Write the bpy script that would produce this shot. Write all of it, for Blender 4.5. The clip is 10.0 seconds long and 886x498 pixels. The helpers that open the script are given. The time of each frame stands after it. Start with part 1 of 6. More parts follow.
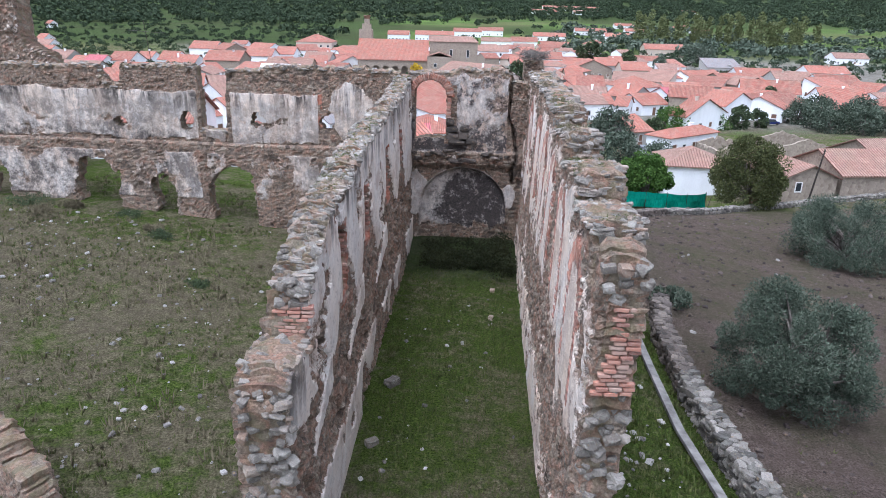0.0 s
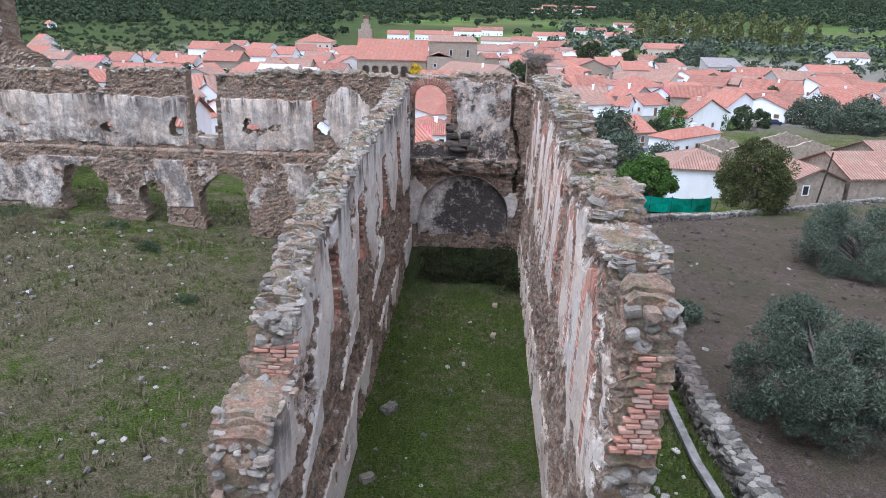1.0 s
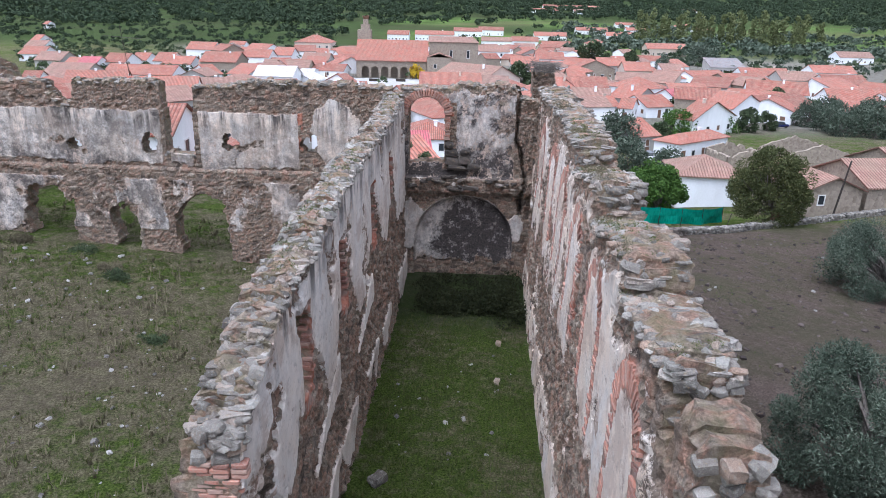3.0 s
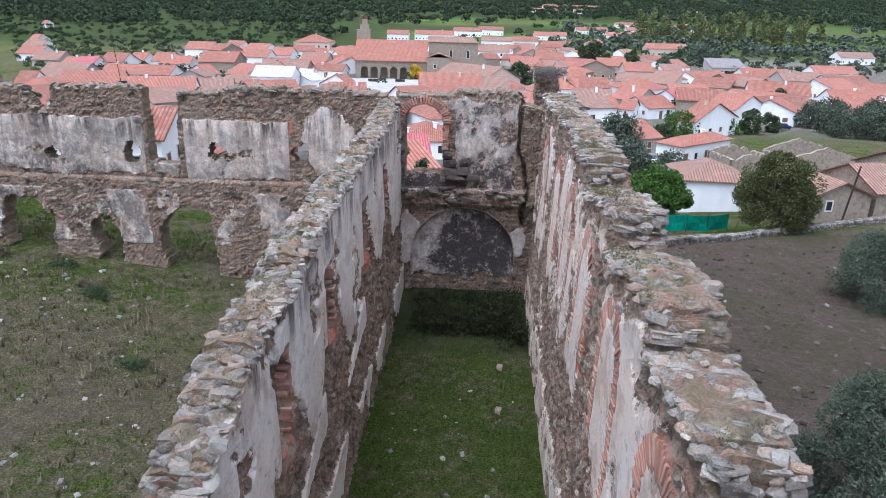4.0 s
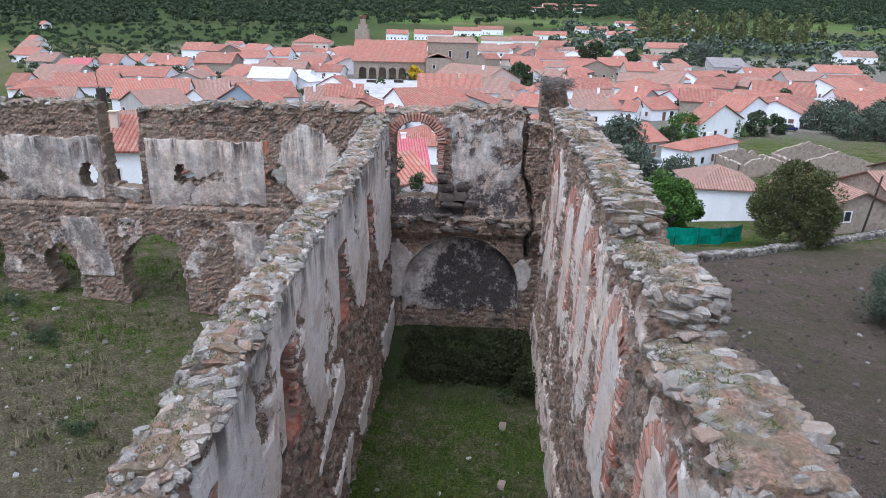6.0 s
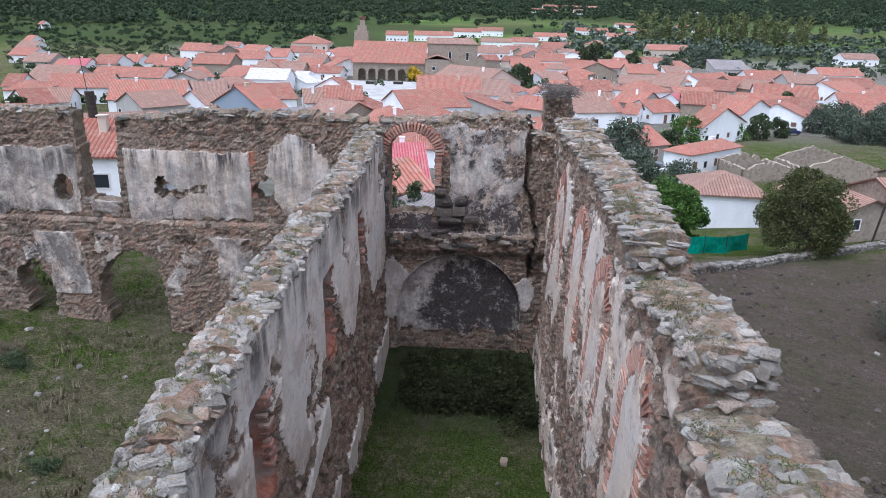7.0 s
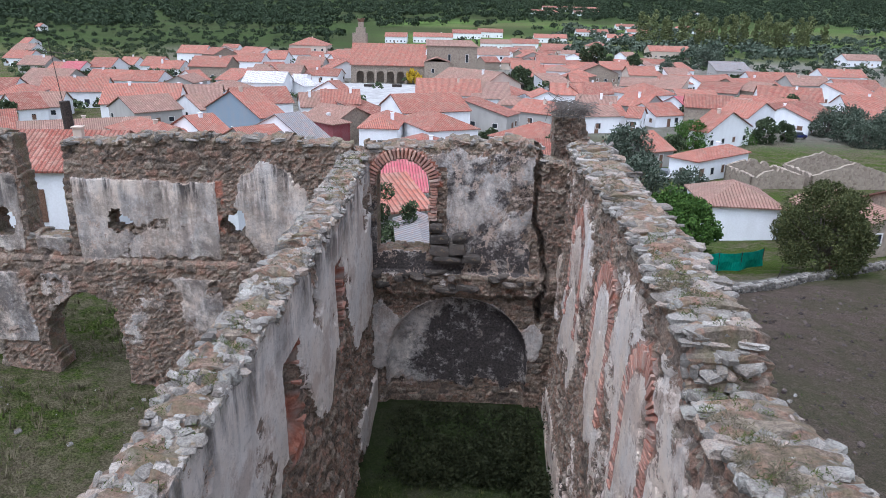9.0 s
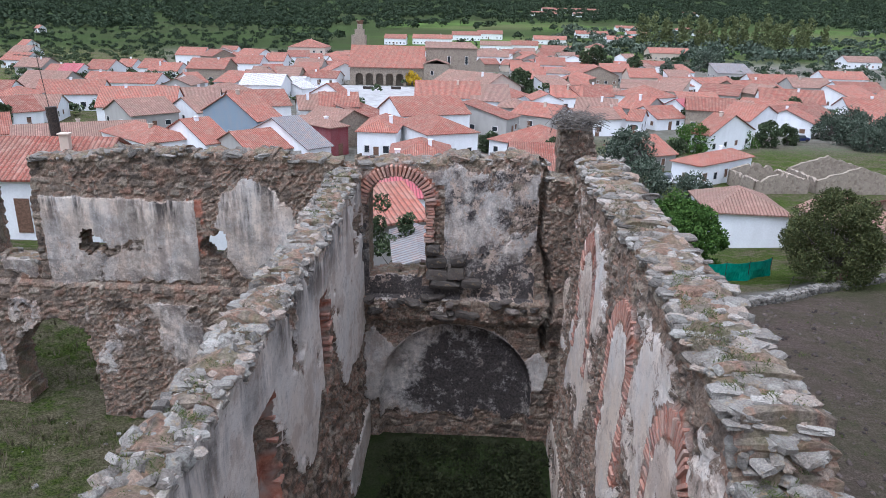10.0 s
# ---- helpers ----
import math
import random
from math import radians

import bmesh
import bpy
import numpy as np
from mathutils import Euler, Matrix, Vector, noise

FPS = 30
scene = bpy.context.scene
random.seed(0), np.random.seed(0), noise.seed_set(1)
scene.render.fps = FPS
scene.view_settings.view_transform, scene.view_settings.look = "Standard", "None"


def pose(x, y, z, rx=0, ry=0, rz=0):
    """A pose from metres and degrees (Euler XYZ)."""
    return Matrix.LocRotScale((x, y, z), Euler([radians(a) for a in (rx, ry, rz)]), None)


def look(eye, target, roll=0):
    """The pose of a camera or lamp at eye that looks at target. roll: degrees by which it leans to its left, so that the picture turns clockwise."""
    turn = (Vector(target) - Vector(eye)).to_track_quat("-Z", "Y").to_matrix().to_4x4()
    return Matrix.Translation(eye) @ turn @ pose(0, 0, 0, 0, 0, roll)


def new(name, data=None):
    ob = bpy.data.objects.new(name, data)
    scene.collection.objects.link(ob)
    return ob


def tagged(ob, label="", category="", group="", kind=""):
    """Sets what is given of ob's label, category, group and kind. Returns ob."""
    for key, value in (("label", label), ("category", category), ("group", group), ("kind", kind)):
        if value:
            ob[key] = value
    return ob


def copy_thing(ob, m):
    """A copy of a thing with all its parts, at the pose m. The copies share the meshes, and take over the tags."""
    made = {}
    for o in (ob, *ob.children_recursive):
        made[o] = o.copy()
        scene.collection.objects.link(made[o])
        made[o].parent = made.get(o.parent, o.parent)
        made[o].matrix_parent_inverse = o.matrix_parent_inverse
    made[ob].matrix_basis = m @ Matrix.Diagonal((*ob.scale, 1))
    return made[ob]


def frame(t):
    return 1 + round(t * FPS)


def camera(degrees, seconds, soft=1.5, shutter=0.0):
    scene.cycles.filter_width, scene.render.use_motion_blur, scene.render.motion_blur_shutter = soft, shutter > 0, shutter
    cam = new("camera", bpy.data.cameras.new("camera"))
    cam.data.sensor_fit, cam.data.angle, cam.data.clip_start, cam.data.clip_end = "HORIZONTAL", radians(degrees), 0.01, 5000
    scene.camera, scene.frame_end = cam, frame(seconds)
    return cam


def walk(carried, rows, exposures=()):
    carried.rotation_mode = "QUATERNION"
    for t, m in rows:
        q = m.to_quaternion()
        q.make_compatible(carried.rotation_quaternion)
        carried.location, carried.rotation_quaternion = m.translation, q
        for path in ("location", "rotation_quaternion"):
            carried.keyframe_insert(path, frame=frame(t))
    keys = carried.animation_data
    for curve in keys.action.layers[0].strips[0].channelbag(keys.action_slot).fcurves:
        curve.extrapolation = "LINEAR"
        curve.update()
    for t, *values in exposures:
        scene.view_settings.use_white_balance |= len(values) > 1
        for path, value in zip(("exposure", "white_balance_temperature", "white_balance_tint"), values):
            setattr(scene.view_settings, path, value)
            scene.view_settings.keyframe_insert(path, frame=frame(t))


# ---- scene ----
cam = camera(64.8, 10.0, soft=0.85)
PATH = [
    (0, (0.028, -35.909, 12.146), (-0.029, -34.017, 11.5), 1.6),
    (0.5, (0.0, -35.131, 12.183), (-0.057, -33.239, 11.537), 1.5),
    (1, (-0.035, -34.363, 12.239), (-0.092, -32.472, 11.592), 1.5),
    (1.5, (-0.047, -33.595, 12.307), (-0.104, -31.703, 11.66), 1.5),
    (2, (-0.035, -32.743, 12.335), (-0.093, -30.851, 11.689), 1.4),
    (2.5, (-0.043, -31.917, 12.393), (-0.102, -30.025, 11.746), 1.4),
    (4, (-0.052, -29.338, 12.577), (-0.11, -27.447, 11.928), 1.5),
    (4.5, (-0.027, -28.459, 12.614), (-0.086, -26.568, 11.965), 1.4),
    (5, (-0.012, -27.555, 12.611), (-0.071, -25.663, 11.964), 1.3),
    (5.5, (-0.007, -26.641, 12.676), (-0.066, -24.75, 12.028), 1.4),
    (6.8, (0.007, -24.294, 12.852), (-0.051, -22.405, 12.198), 1.2),
    (7, (-0.003, -23.969, 12.828), (-0.06, -22.078, 12.18), 1.5),
    (7.5, (-0.004, -23.104, 12.867), (-0.062, -21.213, 12.219), 1.5),
    (8, (-0.001, -22.215, 12.909), (-0.059, -20.323, 12.263), 1.4),
    (8.5, (0.002, -21.318, 12.958), (-0.056, -19.427, 12.312), 1.4),
    (9, (-0.013, -20.469, 13.025), (-0.07, -18.577, 12.38), 1.4),
    (9.5, (-0.02, -19.585, 13.097), (-0.076, -17.693, 12.449), 1.4),
    (10, (-0.018, -18.745, 13.116), (-0.074, -16.852, 12.475), 1.4),
]
walk(cam, [(t, look(e, g, r)) for t, e, g, r in PATH], exposures=((0, 1.30, 5450, 14), (4, 1.17, 5450, 14), (10, 0.95, 5450, 13)))


# ---- light ----
SUN_ELEV, SUN_ROT = 70.0, 214.0
world = bpy.data.worlds.new("overcast_sky")
scene.world = world
world.use_nodes = True
wn, wl = world.node_tree.nodes, world.node_tree.links
wn.clear()
w_out, w_bg, w_hs, w_sky = (wn.new(k) for k in ("ShaderNodeOutputWorld", "ShaderNodeBackground", "ShaderNodeHueSaturation", "ShaderNodeTexSky"))
w_sky.sky_type, w_sky.sun_disc = "NISHITA", False
w_sky.sun_elevation, w_sky.sun_rotation = radians(SUN_ELEV), radians(SUN_ROT)
w_sky.air_density, w_sky.dust_density, w_sky.ozone_density = 1.0, 4.0, 1.0
w_hs.inputs["Saturation"].default_value = 0.22
w_bg.inputs["Strength"].default_value = 0.15
wl.new(w_sky.outputs[0], w_hs.inputs["Color"])
wl.new(w_hs.outputs[0], w_bg.inputs[0])
wl.new(w_bg.outputs[0], w_out.inputs[0])
sun = new("sun", bpy.data.lights.new("sun", "SUN"))
sun.data.energy, sun.data.angle, sun.data.color = 0.7, radians(60), (1.0, 0.985, 0.97)
sun.matrix_world = look((-6, -9, 40), (0, 0, 0))


# ---- materials ----
class Mat:
    """A node material in the making, with short ways to add nodes."""

    def __init__(self, name, rough=0.9, metal=0.0):
        self.m = bpy.data.materials.new(name)
        self.m.use_nodes = True
        self.n, self.l = self.m.node_tree.nodes, self.m.node_tree.links
        self.bsdf = self.n["Principled BSDF"]
        self.bsdf.inputs["Roughness"].default_value = rough
        self.bsdf.inputs["Metallic"].default_value = metal
        self.bsdf.inputs["Specular IOR Level"].default_value = 0.25
        self.co = self.n.new("ShaderNodeTexCoord")

    def put(self, socket, v):
        if isinstance(v, bpy.types.NodeSocket):
            self.l.new(v, socket)
        elif isinstance(v, tuple) and len(v) == 3 and socket.type == "RGBA":
            socket.default_value = (*v, 1)
        else:
            socket.default_value = v

    def noise(self, scale, detail=4, rough=0.6, vec=None, stretch=None, lo=0.38, hi=0.62):
        t = self.n.new("ShaderNodeTexNoise")
        t.inputs["Scale"].default_value, t.inputs["Detail"].default_value, t.inputs["Roughness"].default_value = scale, detail, rough
        v = vec or self.co.outputs["Object"]
        if stretch:
            mp = self.n.new("ShaderNodeMapping")
            mp.inputs["Scale"].default_value = stretch
            self.l.new(v, mp.inputs[0])
            v = mp.outputs[0]
        self.l.new(v, t.inputs["Vector"])
        return self.span(t.outputs[0], lo, hi)

    def span(self, v, lo, hi, a=0.0, b=1.0):
        r = self.n.new("ShaderNodeMapRange")
        for i, x in enumerate((v, lo, hi, a, b)):
            self.put(r.inputs[i], x)
        return r.outputs[0]

    def attr(self, name):
        a = self.n.new("ShaderNodeAttribute")
        a.attribute_name = name
        return a.outputs["Fac"]

    def mix(self, fac, a, b, how="MIX"):
        x = self.n.new("ShaderNodeMix")
        x.data_type, x.blend_type = "RGBA", how
        for s, v in ((x.inputs[0], fac), (x.inputs[6], a), (x.inputs[7], b)):
            self.put(s, v)
        return x.outputs[2]

    def math(self, op, a, b=0.0):
        x = self.n.new("ShaderNodeMath")
        x.operation = op
        self.put(x.inputs[0], a)
        self.put(x.inputs[1], b)
        return x.outputs[0]

    def bump(self, height, strength=0.5, dist=0.02):
        b = self.n.new("ShaderNodeBump")
        b.inputs["Strength"].default_value, b.inputs["Distance"].default_value = strength, dist
        self.l.new(height, b.inputs["Height"])
        self.l.new(b.outputs[0], self.bsdf.inputs["Normal"])

    def ramp(self, fac, stops):
        r = self.n.new("ShaderNodeValToRGB")
        el = r.color_ramp.elements
        while len(el) < len(stops):
            el.new(0.5)
        for e, (p, c) in zip(el, stops):
            e.position, e.color = p, (*c, 1)
        self.l.new(fac, r.inputs[0])
        return r.outputs[0]

    def random(self):
        return self.n.new("ShaderNodeObjectInfo").outputs["Random"]

    def island(self):
        return self.n.new("ShaderNodeNewGeometry").outputs["Random Per Island"]

    def done(self, color):
        self.put(self.bsdf.inputs["Base Color"], color)
        return self.m


STONE_TONES = ((0.0, (0.10, 0.085, 0.08)), (0.25, (0.27, 0.23, 0.205)), (0.45, (0.39, 0.31, 0.255)), (0.62, (0.41, 0.25, 0.195)),
               (0.78, (0.27, 0.25, 0.23)), (0.92, (0.44, 0.39, 0.33)), (1.0, (0.56, 0.52, 0.47)))


def masonry_material(name, plaster=(0.92, 0.865, 0.81)):
    """Rubble in lime mortar under what is left of the plaster. The mesh says where: plaster, tone of the stone, joint, brick, stain, warm wash."""
    k = Mat(name)
    tone, joint, pl, br, warm = (k.attr(a) for a in ("tone", "joint", "plaster", "brick", "warm"))
    fine, grit, mid, big = k.noise(38, 5, 0.7), k.noise(15, 6, 0.75), k.noise(6, 5, 0.7), k.noise(0.8, 5, 0.65, lo=0.38, hi=0.62)
    stone = k.ramp(tone, STONE_TONES)
    stone = k.mix(0.85, stone, k.mix(grit, (0.42, 0.41, 0.40), (1.35, 1.3, 1.25)), "MULTIPLY")
    stone = k.mix(k.math("MULTIPLY", mid, 0.3), stone, (0.36, 0.29, 0.23))
    mortar = k.mix(grit, (0.22, 0.178, 0.148), (0.58, 0.49, 0.415))
    mortar = k.mix(k.math("MULTIPLY", big, 0.55), mortar, (0.37, 0.24, 0.175))
    rub = k.mix(joint, mortar, stone)
    rub = k.mix(k.math("MULTIPLY", k.noise(1.5, 7, 0.75, stretch=(1.0, 0.7, 1.0), lo=0.52, hi=0.60), 0.5), rub, (0.035, 0.03, 0.027))
    rub = k.mix(k.math("MULTIPLY", k.noise(2.3, 6, 0.75, lo=0.55, hi=0.66), 0.5), rub, (0.55, 0.50, 0.45))
    rub = k.mix(1.0, rub, (0.82, 0.77, 0.70), "MULTIPLY")
    brick = k.mix(k.attr("course"), (0.40, 0.31, 0.26), k.mix(mid, (0.30, 0.10, 0.06), (0.50, 0.21, 0.135)))
    rub = k.mix(br, rub, brick)
    streak = k.noise(1.0, 6, 0.65, stretch=(1.9, 1.2, 0.22), lo=0.45, hi=0.55)
    patchy = k.noise(0.7, 6, 0.7, stretch=(1.0, 0.7, 1.0), lo=0.42, hi=0.54)
    plas = k.mix(k.noise(3.2, 8, 0.75), plaster, tuple(c * 0.8 for c in plaster))
    plas = k.mix(k.math("MULTIPLY", warm, k.noise(0.6, 6, 0.7, stretch=(1.5, 0.9, 0.8), lo=0.3, hi=0.6)), plas, (0.86, 0.69, 0.54))
    plas = k.mix(k.math("MULTIPLY", k.noise(0.9, 7, 0.75, stretch=(1.6, 0.8, 0.9), lo=0.52, hi=0.58), 0.5), plas, (0.52, 0.38, 0.29))
    plas = k.mix(k.math("MULTIPLY", k.noise(7, 7, 0.8, stretch=(1.0, 0.6, 1.0), lo=0.54, hi=0.62), 0.35), plas, (0.26, 0.21, 0.175))
    soot = k.math("MULTIPLY", k.math("MULTIPLY", streak, k.span(patchy, 0.0, 1.0, 0.45, 1.0)), k.math("MULTIPLY", k.attr("stain"), 0.95))
    plas = k.mix(soot, plas, (0.055, 0.047, 0.043))
    blot = k.noise(1.3, 10, 0.85, lo=0.40, hi=0.56)
    plas = k.mix(k.span(k.math("ADD", k.math("MULTIPLY", blot, k.attr("black")), k.math("MAXIMUM", k.math("SUBTRACT", k.attr("black"), 1.0), 0.0)), 0.0, 1.0), plas, k.mix(grit, (0.040, 0.035, 0.035), (0.125, 0.105, 0.095)))
    edge = k.math("ADD", pl, k.math("MULTIPLY", k.math("SUBTRACT", k.noise(2.4, 9, 0.8, stretch=(1.0, 0.6, 1.0), lo=0.32, hi=0.68), 0.5), 0.6))
    mask = k.span(edge, 0.46, 0.52)
    coat = k.mix(k.noise(5, 7, 0.75), (0.66, 0.52, 0.42), (0.42, 0.315, 0.25))
    finish = k.span(k.math("ADD", edge, k.math("MULTIPLY", k.math("SUBTRACT", k.noise(1.6, 8, 0.8, stretch=(1.4, 0.8, 0.9)), 0.5), 0.45)), 0.50, 0.55)
    col = k.mix(mask, rub, k.mix(finish, coat, plas))
    moss = k.math("MULTIPLY", k.attr("moss"), k.noise(2.2, 6, 0.7, lo=0.45, hi=0.62))
    col = k.mix(moss, col, k.mix(fine, (0.12, 0.11, 0.05), (0.24, 0.215, 0.12)))
    k.bump(k.math("ADD", k.math("MULTIPLY", fine, 0.4), k.math("ADD", k.math("MULTIPLY", grit, 0.8), k.math("MULTIPLY", mask, 0.9))), 0.9, 0.035)
    return k.done(col)


M_MASONRY = masonry_material("ruined_rubble_masonry")


def stone_material(name, stops, lichen=0.35, island=False):
    k = Mat(name)
    fine, mid = k.noise(40, 5), k.noise(6, 5)
    rnd = k.island() if island else k.random()
    col = k.ramp(rnd, stops)
    col = k.mix(0.8, col, k.mix(fine, (0.5, 0.5, 0.5), (1.1, 1.08, 1.05)), "MULTIPLY")
    col = k.mix(k.math("MULTIPLY", k.noise(3.5, 6, 0.7, lo=0.5, hi=0.62), lichen), col, (0.42, 0.42, 0.37))
    col = k.mix(k.math("MULTIPLY", k.noise(5.5, 5, 0.7, lo=0.58, hi=0.68), 0.5), col, (0.30, 0.20, 0.09))
    k.bump(k.math("ADD", fine, mid), 0.6, 0.02)
    return k.done(col)


CREST_TONES = ((0.0, (0.13, 0.115, 0.10)), (0.25, (0.28, 0.255, 0.225)), (0.5, (0.21, 0.182, 0.155)), (0.7, (0.35, 0.325, 0.292)), (0.88, (0.32, 0.225, 0.165)), (1.0, (0.45, 0.425, 0.385)))
M_CREST = stone_material("weathered_slate_stone", CREST_TONES)
M_CREST_J = stone_material("weathered_rubble_stone", CREST_TONES, island=True)
M_RUB_J = stone_material("field_stone", STONE_TONES, 0.25, island=True)
k = Mat("old_fired_brick")
M_BRICK = k.ramp(k.random(), ((0.0, (0.22, 0.085, 0.06)), (0.4, (0.44, 0.17, 0.105)), (0.75, (0.50, 0.235, 0.16)), (1.0, (0.42, 0.29, 0.225))))
M_BRICK = k.mix(k.math("MULTIPLY", k.noise(9, 5), 0.65), M_BRICK, (0.38, 0.30, 0.255))
k.bump(k.noise(40, 4), 0.5, 0.01)
M_BRICK = k.done(M_BRICK)


def ground_material():
    k = Mat("rough_grassland_soil", 0.95)
    k.bsdf.inputs["Specular IOR Level"].default_value = 0.0
    soil, lush, pave, far, wood_dark = (k.attr(a) for a in ("soil", "lush", "pave", "far", "wood_dark"))
    fine, mid, big, huge = k.noise(14, 6, 0.7), k.noise(2.2, 6, 0.65), k.noise(0.35, 5), k.noise(0.03, 5)
    dry = k.mix(fine, (0.088, 0.079, 0.045), (0.24, 0.212, 0.135))
    dry = k.mix(k.math("MULTIPLY", mid, 0.6), dry, (0.105, 0.082, 0.068))
    green = k.mix(fine, (0.032, 0.054, 0.012), (0.125, 0.165, 0.04))
    col = k.mix(k.math("MULTIPLY", k.span(k.math("ADD", lush, k.math("MULTIPLY", k.math("SUBTRACT", k.math("ADD", mid, big), 1.0), 0.6)), 0.2, 0.8), 1.0), dry, green)
    earth = k.mix(fine, (0.064, 0.047, 0.040), (0.252, 0.192, 0.166))
    earth = k.mix(k.math("MULTIPLY", mid, 0.5), earth, (0.07, 0.054, 0.048))
    earth = k.mix(k.math("MULTIPLY", k.noise(0.6, 6, 0.7), 0.45), earth, (0.14, 0.105, 0.088))
    earth = k.mix(k.math("MULTIPLY", big, 0.4), earth, (0.07, 0.075, 0.04))
    col = k.mix(soil, col, earth)
    field = k.mix(huge, (0.085, 0.12, 0.04), (0.105, 0.165, 0.045))
    field = k.mix(k.math("MULTIPLY", k.noise(0.008, 4, lo=0.45, hi=0.6), 0.7), field, (0.12, 0.115, 0.06))
    col = k.mix(far, col, field)
    # dark tone of far woodland, also the darkening painted on the nave floor
    col = k.mix(k.math("MULTIPLY", wood_dark, 0.9), col, (0.04, 0.052, 0.026))
    col = k.mix(pave, col, k.mix(big, (0.17, 0.155, 0.135), (0.27, 0.25, 0.23)))
    k.bump(k.math("ADD", fine, k.math("MULTIPLY", mid, 1.5)), 0.9, 0.10)
    return k.done(col)


M_GROUND = ground_material()


# ---- building helpers ----
def part(name, bm, material, parent=None, label=""):
    """Links a bmesh, or vertices and faces, as one mesh object, under a thing or a part."""
    me = bpy.data.meshes.new(name)
    if isinstance(bm, tuple):
        me.from_pydata(*bm)
    else:
        bm.to_mesh(me)
        bm.free()
    me.materials.append(material)
    ob = new(name, me)
    if parent:
        ob.parent = parent
    if label:
        tagged(ob, label)
    return ob


def smooth(a, b, v):
    v = np.clip((v - a) / (b - a), 0, 1)
    return v * v * (3 - 2 * v)


def hash2(i, j, seed):
    """A random number in 0..1 for whole numbers i, j."""
    v = np.sin(i * 127.1 + j * 311.7 + seed * 74.7) * 43758.5453
    return v - np.floor(v)


def vnoise(x, y, seed=0):
    i, j = np.floor(x), np.floor(y)
    u, v = x - i, y - j
    u, v = u * u * (3 - 2 * u), v * v * (3 - 2 * v)
    a, b, c, d = hash2(i, j, seed), hash2(i + 1, j, seed), hash2(i, j + 1, seed), hash2(i + 1, j + 1, seed)
    return a + (b - a) * u + (c - a) * v + (a - b - c + d) * u * v


def fbm(x, y, seed=0, octaves=4):
    s, amp, tot = 0.0, 1.0, 0.0
    for o in range(octaves):
        s = s + amp * vnoise(x * 2 ** o, y * 2 ** o, seed + o * 13)
        tot += amp
        amp *= 0.55
    return s / tot


def cells(x, y, seed=0):
    """Stones: distance to the nearest centre, to the joint, and a number for each stone."""
    i0, j0 = np.floor(x), np.floor(y)
    d1, d2, ident = np.full(x.shape, 9.0), np.full(x.shape, 9.0), np.zeros(x.shape)
    for di in (-1, 0, 1):
        for dj in (-1, 0, 1):
            i, j = i0 + di, j0 + dj
            px, py = i + 0.15 + 0.7 * hash2(i, j, seed), j + 0.15 + 0.7 * hash2(i, j, seed + 5)
            d = np.hypot(x - px, y - py)
            near = d < d1
            d2 = np.where(near, d1, np.minimum(d2, d))
            ident = np.where(near, hash2(i, j, seed + 9), ident)
            d1 = np.where(near, d, d1)
    return d1, d2 - d1, ident


VILLAGE = ((-60, 0.0), (5, -0.5), (26, -4.7), (35, -7.0), (50, -9.2), (100, -11.5), (150, -13.0), (290, -14.5), (460, -15.0), (600, -14.0),
           (900, -8.0), (1200, 5.0), (1600, 25.0), (2000, 45.0), (3500, 130.0), (6000, 150.0))


def ground_z(x, y):
    """Height of the ground: a grassy knoll that falls to the village and climbs to far hills."""
    x, y = np.asarray(x, float), np.asarray(y, float)
    left = np.clip(-x - 4, 0, 18) * (0.03 + 0.075 * smooth(-14, -2, y))
    right = -(0.5 + 0.1 * np.clip(x - 5, 0, 25)) * smooth(3.3, 5, x) - 0.085 * np.clip(y, 0, 60) * smooth(3, 8, x)
    near = left + right
    yv = y - 0.45 * np.clip(x - 22, 0, 30) * (1 - smooth(60, 120, y))
    far = np.interp(yv, [v[0] for v in VILLAGE], [v[1] for v in VILLAGE])
    z = near + (far - near) * smooth(4, 40, yv)
    amp = 0.10 + 0.5 * smooth(200, 800, y)
    return z + amp * (fbm(x * 0.35, y * 0.35, 3) - 0.5) + 6 * smooth(500, 1500, y) * (fbm(x * 0.004, y * 0.004, 8) - 0.5)


def gz(x, y):
    return float(ground_z(x, y))


def spread(lo, hi, step, far_lo, far_hi, grow=1.09):
    """Grid lines: even in the middle, growing outwards."""
    mid = list(np.arange(lo, hi, step))
    a, s = [lo], step
    while a[-1] > far_lo:
        s *= grow
        a.append(a[-1] - s)
    b, s = [mid[-1]], step
    while b[-1] < far_hi:
        s *= grow
        b.append(b[-1] + s)
    return np.array(a[:0:-1] + mid + b[1:])


def add_attr(me, name, values):
    me.attributes.new(name, "FLOAT", "POINT").data.foreach_set("value", np.asarray(values, dtype=np.float32).ravel())


def shade_smooth(me):
    me.polygons.foreach_set("use_smooth", np.ones(len(me.polygons), dtype=bool))


